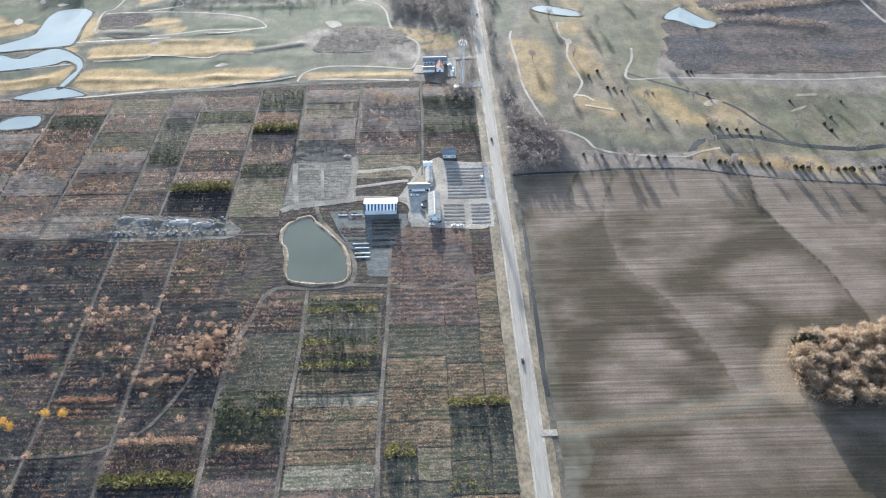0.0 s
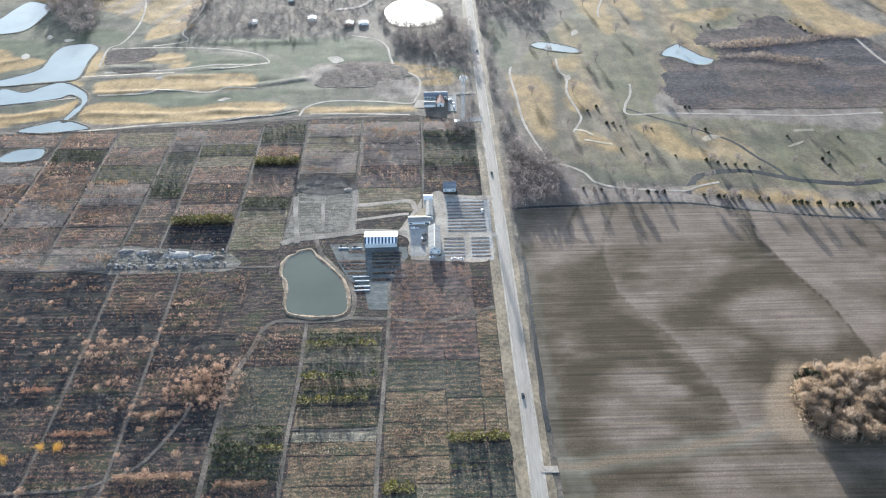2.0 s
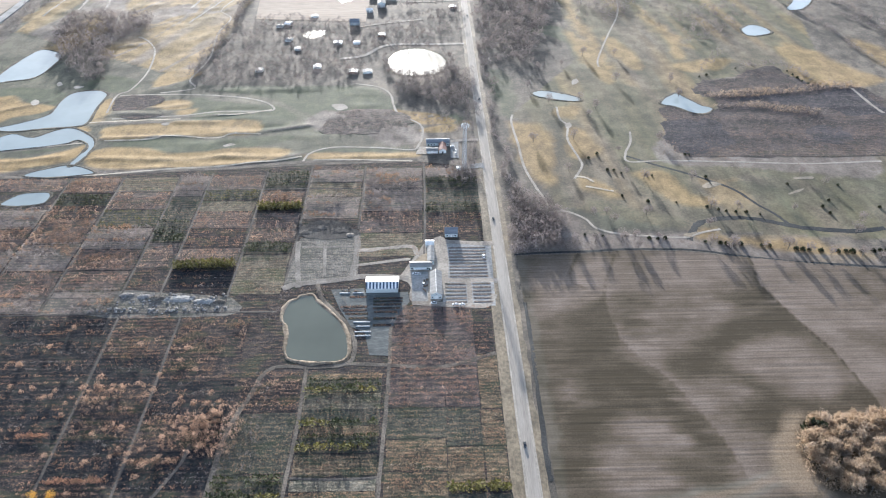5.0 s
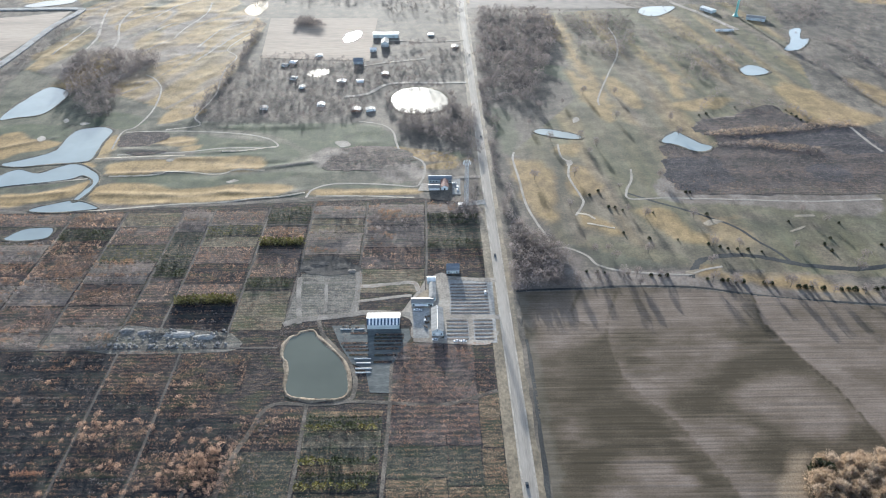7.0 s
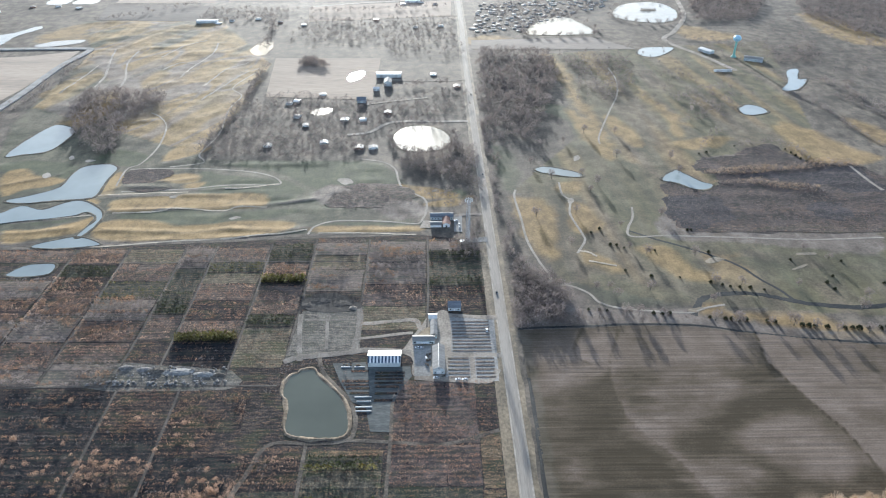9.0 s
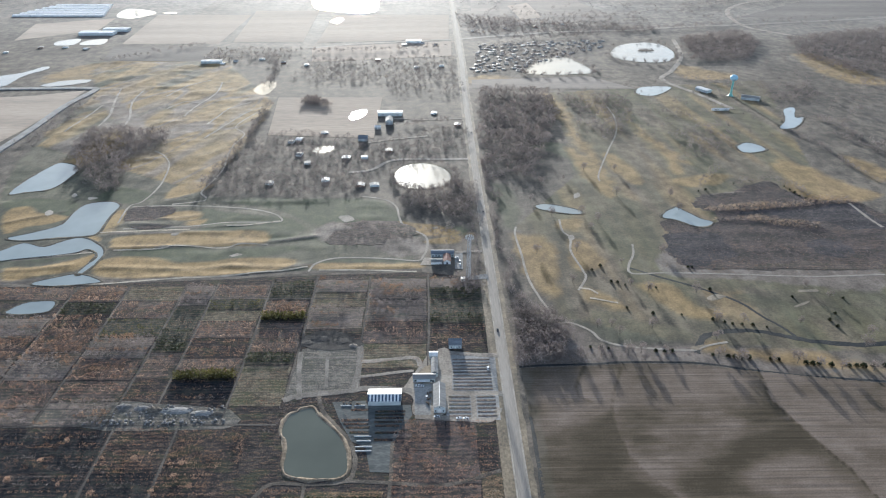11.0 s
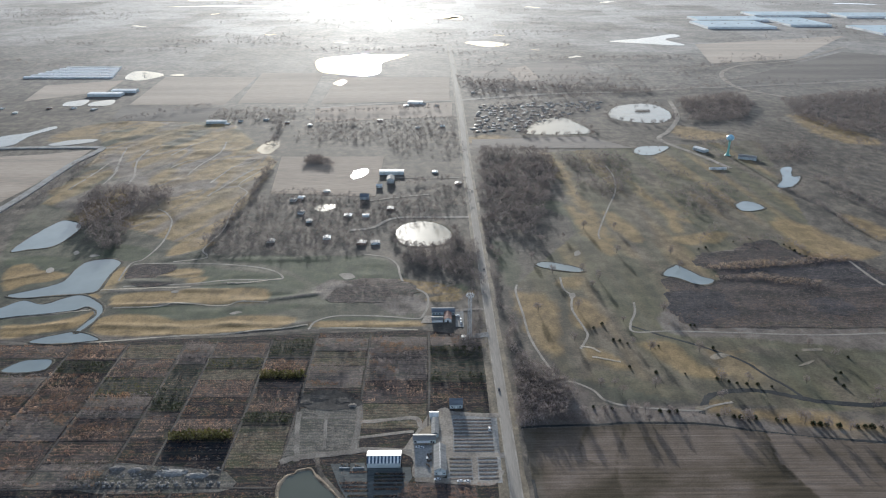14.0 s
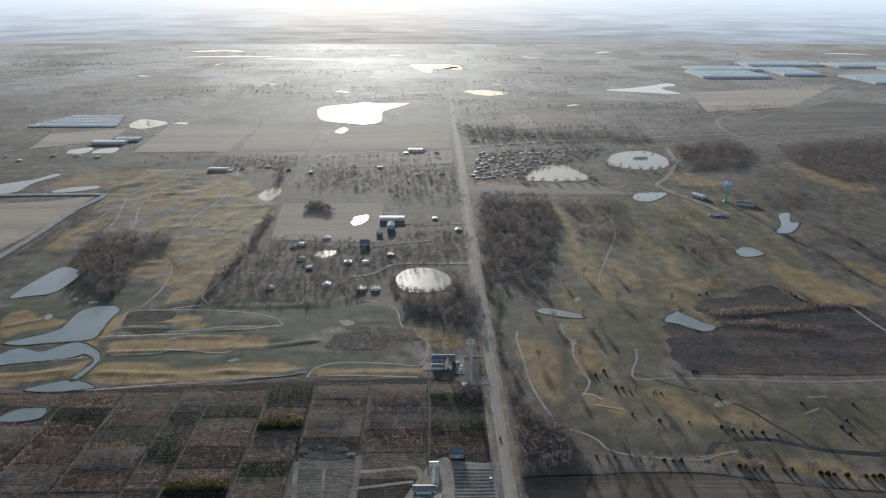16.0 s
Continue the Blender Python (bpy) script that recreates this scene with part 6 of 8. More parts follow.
# rows of single kinds among the nursery plots
for x0, x1, y, high, leaf, label in ((-252, -232, 275.5, 2.6, M_TWIG_RED, "row of rust-orange shrubs"), (-181, -148, 255.5, 2.4, M_TWIG_PALE, "row of pale shrubs between plots"), (-300, -262, 214, 2.6, M_TWIG_RED, "row of rust-brown shrubs"), (-176, -132, 214, 3.0, M_TWIG_PALE, "row of pale bushes beside the track"), (-222, -186, 243, 2.4, M_TWIG_RED, "row of russet shrubs"), (-120, -90, 208, 2.6, M_TWIG_PALE, "row of pale shrubs")):
    p = rows_in(x0, x1, y - 1.6, y + 1.6, 1.5, 1.1, int(y), 0.06, 0.3)
    tagged(part("shrub_row", planted("shrub_row", p, rng.uniform(0.7, 1.2, len(p)) * high, BUSH, leaf, int(y)), leaf), label, "shrub row", "", "stuff")
# a patch of pale willow brush at the end of the curved track
p = scatter_in([(-166, 266), (-162, 284), (-146, 296), (-122, 298), (-116, 280), (-118, 258), (-142, 256)], 2.9, 87, 0.8)
tagged(part("willow_brush", planted("willow_brush", p, rng.uniform(2.0, 4.4, len(p)), FAR_TREE, M_TWIG_ROSE, 88), M_TWIG_ROSE), "dense patch of pale bare willow brush", "brush", "", "stuff")

# single trees on the golf course and by the road
kinds = [tree_thing("bare_tree", 60 + k, 10, 4.6, 400, M_TWIG_GREY, "spreading bare tree on the golf course") for k in range(4)]
COURSE_TREES = [(273, 508), (315, 482), (322, 505), (360, 470), (372, 486), (248, 452), (293, 455), (203, 560), (150, 640), (255, 620), (175, 690), (400, 500), (430, 520), (300, 640), (190, 500), (172, 455)]
COURSE_TREES += [(x + rng.uniform(-5, 5), y + rng.uniform(0, 5)) for x, y in zip(np.arange(100, 470, 19), np.interp(np.arange(100, 470, 19), [p[0] for p in FIELD], [p[1] for p in FIELD]) + 9)]
COURSE_TREES += [(rng.uniform(100, 470), rng.uniform(470, 860)) for _ in range(40)]
COURSE_TREES = [p for p in COURSE_TREES if p[0] < 0.28 * p[1] + 260 and not inside(np.array([p[0]]), np.array([p[1]]), SCRUB_E)[0] and min(line_distance(np.array([p[0]]), np.array([p[1]]), q)[0] for q in (PATH_E1, PATH_E2, PATH_E3, CREEK, CREEK2, PATH_E5)) > 4]
put_trees(kinds, [(x, y, 0) for x, y in COURSE_TREES], rng.uniform(0.7, 1.2, len(COURSE_TREES)), "bare trees on the course", 4)
for k, (x, y) in enumerate(((231, 269), (236, 266))):
    conifer_thing(78 + k, 10, 3.6, "dark evergreen at the edge of the bare wood").matrix_basis = pose(x, y, 0)
kinds = [conifer_thing(80 + k, 3.0, 1.9, "dark rounded evergreen beside the creek") for k in range(3)]
EVERGREENS = [(184, 467), (191, 466), (197, 466), (229, 461), (241, 459), (246, 458), (251, 457), (257, 457), (274, 455), (280, 454), (300, 449), (305, 448), (310, 448), (319, 446), (333, 445), (339, 445), (344, 444), (352, 445), (362, 445), (368, 446), (374, 446)]
EVERGREENS_B = [(440, 803), (442, 792), (444, 783), (446, 774), (450, 767), (328, 790), (338, 794), (380, 813), (404, 822), (172, 577), (178, 576), (184, 571), (207, 568), (212, 566), (176, 532), (197, 522), (222, 520), (262, 562), (247, 512), (256, 508), (262, 505), (270, 504), (279, 503), (290, 500), (334, 548), (380, 545), (350, 510), (158, 600), (168, 608), (255, 604), (259, 604), (140, 472), (146, 471), (131, 473), (165, 470), (360, 520), (352, 500), (400, 508), (420, 512)]
pts = [(x, y, 0) for x, y in EVERGREENS + EVERGREENS_B]
put_trees(kinds, pts, rng.uniform(0.65, 1.2, len(pts)) * np.where(np.arange(len(pts)) < len(EVERGREENS), 1, 0.68), "evergreens on the course", 6)
kinds = [tree_thing("ornamental_tree", 95 + k, 4.0, 2.2, 220, M_TWIG_ROSE, "small round pale bare tree in a nursery row", 6, 0.1) for k in range(4)]
PUFFS = [(-257, 312), (-247, 304), (-242, 310), (-224, 312), (-216, 313), (-206, 313), (-189, 314), (-161, 297), (-150, 297), (-141, 297), (-232, 320), (-225, 311), (-220, 309), (-213, 311), (-205, 309), (-229, 304), (-243, 306), (-219, 302), (-212, 300), (-186, 313), (-182, 306), (-178, 308), (-198, 311), (-150, 297), (-142, 297), (-134, 299), (-186, 263), (-189, 258), (-179, 260), (-228, 260), (-230, 290), (-264, 310), (-277, 307)]
pts = [(x, y, 0.1) for x, y in PUFFS] + [(rng.uniform(-290, -130), rng.uniform(215, 372), 0.1) for _ in range(45)] + [(rng.uniform(-270, -222), rng.uniform(168, 206), 0.1) for _ in range(26)] + [(rng.uniform(-152, -130), rng.uniform(264, 290), 0.1) for _ in range(22)]
put_trees(kinds, pts, rng.uniform(0.65, 1.35, len(pts)), "ornamental trees", 12)
kinds = [tree_thing("golden_willow", 90 + k, 6.0, 2.7, 700, M_TWIG_GOLD, "golden-yellow willow in the nursery", 6, 0.055, 12) for k in range(2)]
put_trees(kinds, [(-222, 231, 0), (-211, 231, 0), (-238, 224, 0), (-243, 226, 0)], [1.25, 1.3, 1.2, 1.35], "golden willows", 7)


def woods(name, poly, spacing, high, leaf, label, seed, density=1.0, shapes=FAR_TREE, pale=0.4, warp=10.0):
    """A wood as one mass of bare trees, with a ragged edge and clearings; paler trees stand among the dark."""
    p = np.array(poly, float)
    r = np.random.RandomState(seed)
    x, y = np.meshgrid(np.arange(p[:, 0].min() - warp, p[:, 0].max() + warp, spacing), np.arange(p[:, 1].min() - warp, p[:, 1].max() + warp, spacing))
    x, y = x.ravel() + r.uniform(-0.6, 0.6, x.size) * spacing, y.ravel() + r.uniform(-0.6, 0.6, y.size) * spacing
    wx, wy = x + warp * 2.2 * (value_noise(x, y, 26, seed) - 0.5), y + warp * 2.2 * (value_noise(x, y, 26, seed + 1) - 0.5)
    k = inside(wx, wy, poly) & (r.rand(x.size) < density * np.clip(0.25 + 1.5 * value_noise(x, y, 30, seed + 2), 0, 1))
    pts = np.stack([x[k], y[k], np.zeros(k.sum())], 1)
    light = r.rand(len(pts)) < pale
    size = high * r.uniform(0.55, 1.2, len(pts))
    root = tagged(part(name, planted(name, pts[~light], size[~light], shapes, leaf, seed), None), label, "woodland", "", "stuff")
    if light.any():
        tagged(part("paler_tree_mass", planted("paler_tree_mass", pts[light], size[light], shapes, M_TWIG_GREY, seed + 9), None, root), "", "", "", "stuff")
    return root


woods("roadside_thicket", WOOD_ROAD, 3.2, 9, M_TWIG_DARK, "bare brown thicket beside the road and creek", 31)
woods("roadside_thicket", [(69, 615), (77, 615), (78, 760), (72, 900), (67, 900)], 3.4, 6, M_TWIG_DARK, "bare brown trees along the road", 32, 0.8)
woods("pond_wood", WOOD_LAKE, 5, 9, M_TWIG_DARK, "bare wood round the round pond", 33)
woods("links_wood", WOOD_LINKS, 6, 11, M_TWIG_DARK, "bare wood between the golf holes", 34)
woods("suburb_wood", WOOD_SUB, 5.6, 6.5, M_TWIG_DARK, "bare trees among the houses", 35, 0.65)
woods("far_wood", WOOD_NE, 7, 12, M_TWIG_DARK, "dense bare wood beyond the golf course", 36)
woods("field_copse", CLUMP_N, 3.2, 8.5, M_TWIG_DARK, "dark copse in a stubble field", 37)
woods("far_wood", WOOD_NE2, 8, 11, M_TWIG_DARK, "far bare wood", 38, 1.0, BUSH)
woods("far_wood", WOOD_E3, 9, 11, M_TWIG_DARK, "far bare wood", 39, 1.0, BUSH)
woods("far_wood", WOOD_N7, 10, 9, M_TWIG_DARK, "far bare wood along the crossroad", 40, 0.9, BUSH)
for k, stand in enumerate((STAND_A, STAND_B, STAND_C)):
    woods("far_wood", stand, (8, 11, 8)[k], 8, M_TWIG_DARK, "thin bare stand between the far fairways", 170 + k, 0.9, BUSH)
woods("scrub", SCRUB_E, 3.8, 1.5, M_TWIG_DARK, "dark mauve-brown scrub on rough ground", 41, 0.7, BUSH, 0.15, 7)
woods("reed_belt", REEDS_N, 2.4, 3.4, M_TWIG_WOOD, "tall buff reeds in a belt across the marsh", 58, 1.0, BUSH, 0.5, 4)
woods("reed_belt", REEDS_S, 2.4, 3.0, M_TWIG_WOOD, "tall buff reeds in a belt across the marsh", 61, 1.0, BUSH, 0.6, 4)
woods("reed_bed", [(240, 596), (450, 584), (495, 668), (380, 650), (270, 650)], 3.6, 1.3, M_TWIG, "russet dry reeds along the path", 59, 0.5, BUSH, 0.3, 22)
woods("far_scrub", [(95, 960), (560, 960), (640, 1350), (230, 1230), (210, 1130)], 16, 7, M_TWIG_DARK, "scattered bare trees on the far course", 43, 0.5)
woods("far_trees", [(640, 1050), (900, 1200), (1250, 1700), (900, 1640), (640, 1400)], 20, 11, M_TWIG_DARK, "far bare trees", 46, 0.6)
woods("creek_thicket", [(95, 453), (160, 456), (225, 454), (225, 461), (160, 464), (110, 470)], 3.0, 3.2, M_TWIG_DARK, "low brown thicket along the creek", 47, 0.7, BUSH, 0.6, 3)
woods("clubhouse_shrubs", [(22, 556), (50, 556), (50, 640), (40, 640), (38, 600), (24, 600)], 3.4, 5, M_TWIG_DARK, "bare trees by the mast and clubhouse", 48, 0.8, FAR_TREE, 0.4, 4)
woods("club_wood", [(-40, 690), (50, 705), (52, 655), (34, 645), (2, 660), (-4, 690)], 4, 6, M_TWIG_DARK, "bare trees behind the clubhouse", 49, 0.45, FAR_TREE, 0.4, 6)
woods("far_wood", [(-80, 1205), (50, 1205), (50, 1490), (-260, 1440), (-260, 1290), (-80, 1290)], 9, 8, M_TWIG_DARK, "bare trees among far houses", 50, 0.7)
woods("west_wood", [(-720, 880), (-630, 900), (-540, 830), (-520, 700), (-720, 690)], 8, 9, M_TWIG_DARK, "bare trees west of the golf course", 51, 0.6)
woods("levee_wood", [(-596, 900), (-560, 930), (-570, 1200), (-596, 1200)], 7, 7, M_TWIG_DARK, "bare trees below the levee", 52, 0.7)
woods("links_scrub", [(-110, 655), (-50, 655), (-25, 668), (-45, 715), (-100, 705)], 4, 3.2, M_TWIG_DARK, "brown scrub on the golf course", 53, 0.7, BUSH, 0.3, 8)
woods("pond_scrub", [(-112, 375), (-104, 404), (-88, 406), (-72, 396), (-56, 372), (-50, 374), (-64, 400), (-84, 412), (-112, 408), (-120, 380)], 2.6, 2.2, M_TWIG_DARK, "brown scrub along the pond bank", 54, 0.6, BUSH, 0.5, 3)
woods("west_verge_scrub", [(-128, 245), (-100, 250), (-106, 330), (-130, 330)], 3.2, 2.4, M_TWIG_DARK, "rough brown scrub between the plots", 55, 0.5, BUSH, 0.3, 4)
woods("north_wood", [(70, 1760), (560, 1840), (560, 1990), (70, 1960)], 14, 10, M_TWIG_DARK, "far wood north of the crossroad", 56, 0.6)
woods("north_wood", [(-480, 1460), (-300, 1460), (-280, 1560), (-470, 1570)], 10, 9, M_TWIG_DARK, "far trees round farm buildings", 57, 0.7)


def tree_line(points, width, spacing, high, label, seed):
    """A far hedgerow of bare trees along a line."""
    p = np.array(points, float)
    t = np.gradient(p, axis=0)
    t /= np.linalg.norm(t, axis=1)[:, None]
    nrm = np.stack([-t[:, 1], t[:, 0]], 1) * width / 2
    return woods("tree_line", [tuple(q) for q in p + nrm] + [tuple(q) for q in (p - nrm)[::-1]], spacing, high, M_TWIG_DARK, label, seed, 0.9, FAR_TREE, 0.3, width * 0.3)


for k, (line, w, s) in enumerate((([(-2073, 3493), (-1363, 3774)], 60, 20), ([(-979, 2676), (-459, 2581)], 60, 16), ([(150, 2927), (727, 3022)], 60, 18), ([(424, 2261), (806, 2318)], 50, 14), ([(733, 2097), (915, 2168)], 50, 14), ([(-256, 1526), (44, 1580)], 26, 10), ([(-670, 1452), (-501, 1603)], 26, 11), ([(-242, 2439), (30, 2548)], 40, 14), ([(444, 1737), (762, 1823)], 30, 11), ([(-296, 1252), (-315, 1448), (-149, 1446)], 22, 9), ([(798, 1300), (835, 1240)], 30, 9), ([(616, 1074), (639, 920)], 14, 7), ([(126, 1640), (408, 1703)], 26, 10), ([(-67, 1039), (31, 1066)], 12, 6), ([(-283, 800), (-270, 960), (-268, 1150)], 12, 6))):
    tree_line(line, w, s, 10, "far hedgerow of bare trees", 600 + k)
for k, line in enumerate(ROWS_FAR):
    tree_line(line, 9, 4.5, 6, "dark row of trees between far fairways", 640 + k)
for k, (pond, out, s) in enumerate(((LAKE_ROUND, 9, 5), (LAKE_EAST, 12, 7), (LAKE_ISLE, 12, 8))):
    p = smooth_loop(pond, 3)
    c = p.mean(0)
    d = (p - c) / np.linalg.norm(p - c, axis=1)[:, None]
    r = np.random.RandomState(700 + k)
    pts = []
    for q, e in zip(p, d):
        for _ in range(7 if e[1] < 0.1 else 3):
            if r.rand() < 0.7:
                pts.append((*(q + e * r.uniform(3, out) + r.normal(0, 2, 2)), 0))
    tagged(part("pond_fringe", planted("pond_fringe", pts, r.uniform(4, 11, len(pts)), FAR_TREE, M_TWIG_DARK, 700 + k), None), "fringe of bare trees round a pond", "trees", "", "stuff")
isle = flat("islet", smooth_loop([(448, 1538), (462, 1532), (482, 1539), (478, 1549), (455, 1549)], 4), 0.7, M_TRACK, "small brushy island in the lake", "island", depth=0.6)
pts = scatter_in([(446, 1536), (462, 1531), (484, 1538), (480, 1550), (453, 1550)], 3.5, 77)
pts[:, 2] = 0.6
tagged(part("islet_brush", planted("islet_brush", pts, np.full(len(pts), 4.0), FAR_TREE, M_TWIG_DARK, 78), None, isle), "", "", "", "stuff")

# woods and hedges scattered over the plain towards the horizon
r = np.random.RandomState(900)
pts = []
for k in range(75):
    y = 1850 * (4700 / 1850) ** r.rand()
    x, long, deep = r.uniform(-0.6, 0.62) * y, r.uniform(40, 200) * y / 3000, r.uniform(15, 70)
    for q in range(int(12 + long * 0.2)):
        pts.append((x + r.normal(0, long), y + r.normal(0, deep), 0))
pts = [p for p in pts if not any(abs(p[0] - x) < 0.7 * w and abs(p[1] - y) < d for x, y, w, d in FAR_POOLS) and not (-760 < p[0] < 50 and p[1] < 2400)]
tagged(part("distant_woods", planted("distant_woods", pts, r.uniform(5, 10, len(pts)), BUSH, M_TWIG_DARK, 901), None), "hazy woods and hedges across the distant plain", "woodland", "", "stuff")
woods("village_trees", VILLAGE, 8, 6, M_TWIG_DARK, "bare garden trees among the village houses", 63, 0.8)

# ---- buildings ----
def gable(bm, x0, x1, y0, y1, z0, z1, along="y", over=0.4, thick=0.18):
    """Two roof slabs that meet at a ridge along x or y."""
    xm, ym = (x0 + x1) / 2, (y0 + y1) / 2
    if along == "y":
        edges = [((x0 - over, y0 - over, z0), (xm, y0 - over, z1), (xm, y1 + over, z1), (x0 - over, y1 + over, z0)), ((xm, y0 - over, z1), (x1 + over, y0 - over, z0), (x1 + over, y1 + over, z0), (xm, y1 + over, z1))]
    else:
        edges = [((x0 - over, y0 - over, z0), (x1 + over, y0 - over, z0), (x1 + over, ym, z1), (x0 - over, ym, z1)), ((x0 - over, ym, z1), (x1 + over, ym, z1), (x1 + over, y1 + over, z0), (x0 - over, y1 + over, z0))]
    for q in edges:
        lo = [bm.verts.new(p) for p in q]
        hi = [bm.verts.new((p[0], p[1], p[2] + thick)) for p in q]
        bm.faces.new(hi)
        bm.faces.new(lo[::-1])
        for i in range(4):
            bm.faces.new((lo[i], lo[(i + 1) % 4], hi[(i + 1) % 4], hi[i]))
    return bm


def gable_walls(bm, x0, x1, y0, y1, z0, z1, along="y"):
    """Four walls with their gable ends."""
    xm, ym = (x0 + x1) / 2, (y0 + y1) / 2
    box(bm, x0, x1, y0, y1, -0.3, z0)
    if along == "y":
        ends = [[(x0, y, z0), (x1, y, z0), (xm, y, z1 - 0.05)] for y in (y0, y1)]
    else:
        ends = [[(x, y0, z0), (x, y1, z0), (x, ym, z1 - 0.05)] for x in (x0, x1)]
    for e in ends:
        bm.faces.new([bm.verts.new(p) for p in e])
    return bm


def window_on(parent, x, y, z, w, h, face="s"):
    """A framed window on a wall that faces s, n, e or w."""
    d = 0.08
    fr, pn = bmesh.new(), bmesh.new()
    if face in "sn":
        s = -d if face == "s" else d
        for a, b, c, e in ((x - w / 2 - 0.08, x + w / 2 + 0.08, z - 0.08, z), (x - w / 2 - 0.08, x + w / 2 + 0.08, z + h, z + h + 0.08), (x - w / 2 - 0.08, x - w / 2, z, z + h), (x + w / 2, x + w / 2 + 0.08, z, z + h)):
            box(fr, a, b, min(y, y + s), max(y, y + s), c, e)
        box(pn, x - w / 2, x + w / 2, min(y, y + s * 0.5), max(y, y + s * 0.5), z, z + h)
    else:
        s = -d if face == "w" else d
        for a, b, c, e in ((y - w / 2 - 0.08, y + w / 2 + 0.08, z - 0.08, z), (y - w / 2 - 0.08, y + w / 2 + 0.08, z + h, z + h + 0.08), (y - w / 2 - 0.08, y - w / 2, z, z + h), (y + w / 2, y + w / 2 + 0.08, z, z + h)):
            box(fr, min(x, x + s), max(x, x + s), a, b, c, e)
        box(pn, min(x, x + s * 0.5), max(x, x + s * 0.5), y - w / 2, y + w / 2, z, z + h)
    f = part("window", fr, M_WHITE, parent)
    part("pane", pn, M_GLASS, f)


def house(x, y, w, d, h, rise, wall, roof, label, along="x", name="house", turn=0.0, chimney=True):
    """A plain gabled house with door, windows and chimney, centred on its foot."""
    root = new(name)
    root.matrix_basis = pose(x, y, 0, 0, 0, turn)
    part("wall", gable_walls(bmesh.new(), -w / 2, w / 2, -d / 2, d / 2, h, h + rise, along), wall, root)
    part("roof", gable(bmesh.new(), -w / 2, w / 2, -d / 2, d / 2, h, h + rise, along), roof, root)
    part("door", box(bmesh.new(), -0.5, 0.5, -d / 2 - 0.06, -d / 2 + 0.02, 0, 2.05), M_WHITE, root)
    for k in (-0.32, 0.32):
        window_on(root, k * w, -d / 2, 1.0, 1.3, 1.2, "s")
    window_on(root, w / 2, 0, 1.0, 1.3, 1.2, "e")
    if chimney:
        part("chimney", box(bmesh.new(), w * 0.2, w * 0.2 + 0.7, 0.2, 0.9, h, h + rise + 0.9), M_BRICK, root)
    return tagged(root, label, "house")


def striped_barn():
    """Open-front timber shed: white front wall, blue and clear striped slope, pale rear roof."""
    root = new("storage_barn")
    x0, x1, y0, yr, y1 = -48.0, -23.6, 403.5, 408.0, 417.0
    part("front_wall", box(bmesh.new(), x0, x1, y0, y0 + 0.25, -0.2, 4.3), M_SIDING, root, "pale boarded front wall")
    for x in (x0, x1 - 0.3):
        bm = bmesh.new()
        prof = [(y0, -0.2), (y1, -0.2), (y1, 4.3), (yr, 6.9), (y0, 4.3)]
        a, b = [bm.verts.new((x, p, z)) for p, z in prof], [bm.verts.new((x + 0.3, p, z)) for p, z in prof]
        bm.faces.new(a)
        bm.faces.new(b[::-1])
        for i in range(5):
            bm.faces.new((a[i], a[(i + 1) % 5], b[(i + 1) % 5], b[i]))
        part("side_wall", bm, M_WHITE, root)
    part("rear_wall", box(bmesh.new(), x0, x1, y1 - 0.25, y1, -0.2, 4.3), M_WHITE, root)
    n = 19
    for k in range(n):
        a, b = x0 + (x1 - x0) * k / n, x0 + (x1 - x0) * (k + 1) / n
        bm = bmesh.new()
        q = [(a, y0 - 0.3, 4.35), (b, y0 - 0.3, 4.35), (b, yr, 7.0), (a, yr, 7.0)]
        lo, hi = [bm.verts.new(p) for p in q], [bm.verts.new((p[0], p[1] - 0.06, p[2] + 0.1 + 0.04 * (k % 2))) for p in q]
        bm.faces.new(hi)
        bm.faces.new(lo[::-1])
        for i in range(4):
            bm.faces.new((lo[i], lo[(i + 1) % 4], hi[(i + 1) % 4], hi[i]))
        part("roof_panel", bm, M_BLUE if k % 2 == 0 else M_WHITE, root, "blue roof panel" if k % 2 == 0 else "white roof panel")
    bm = bmesh.new()
    q = [(x0 - 0.4, yr, 7.05), (x1 + 0.4, yr, 7.05), (x1 + 0.4, y1 + 0.5, 4.3), (x0 - 0.4, y1 + 0.5, 4.3)]
    lo, hi = [bm.verts.new(p) for p in q], [bm.verts.new((p[0], p[1], p[2] + 0.2)) for p in q]
    bm.faces.new(hi)
    bm.faces.new(lo[::-1])
    for i in range(4):
        bm.faces.new((lo[i], lo[(i + 1) % 4], hi[(i + 1) % 4], hi[i]))
    part("rear_roof", bm, M_ROOF_WHITE, root, "sunlit pale sheet roof")
    part("ridge_cap", box(bmesh.new(), x0 - 0.4, x1 + 0.4, yr - 0.25, yr + 0.25, 7.12, 7.34, 0.05), M_WHITE, root)
    return tagged(root, "white storage barn with a blue-striped roof slope", "barn")


striped_barn()


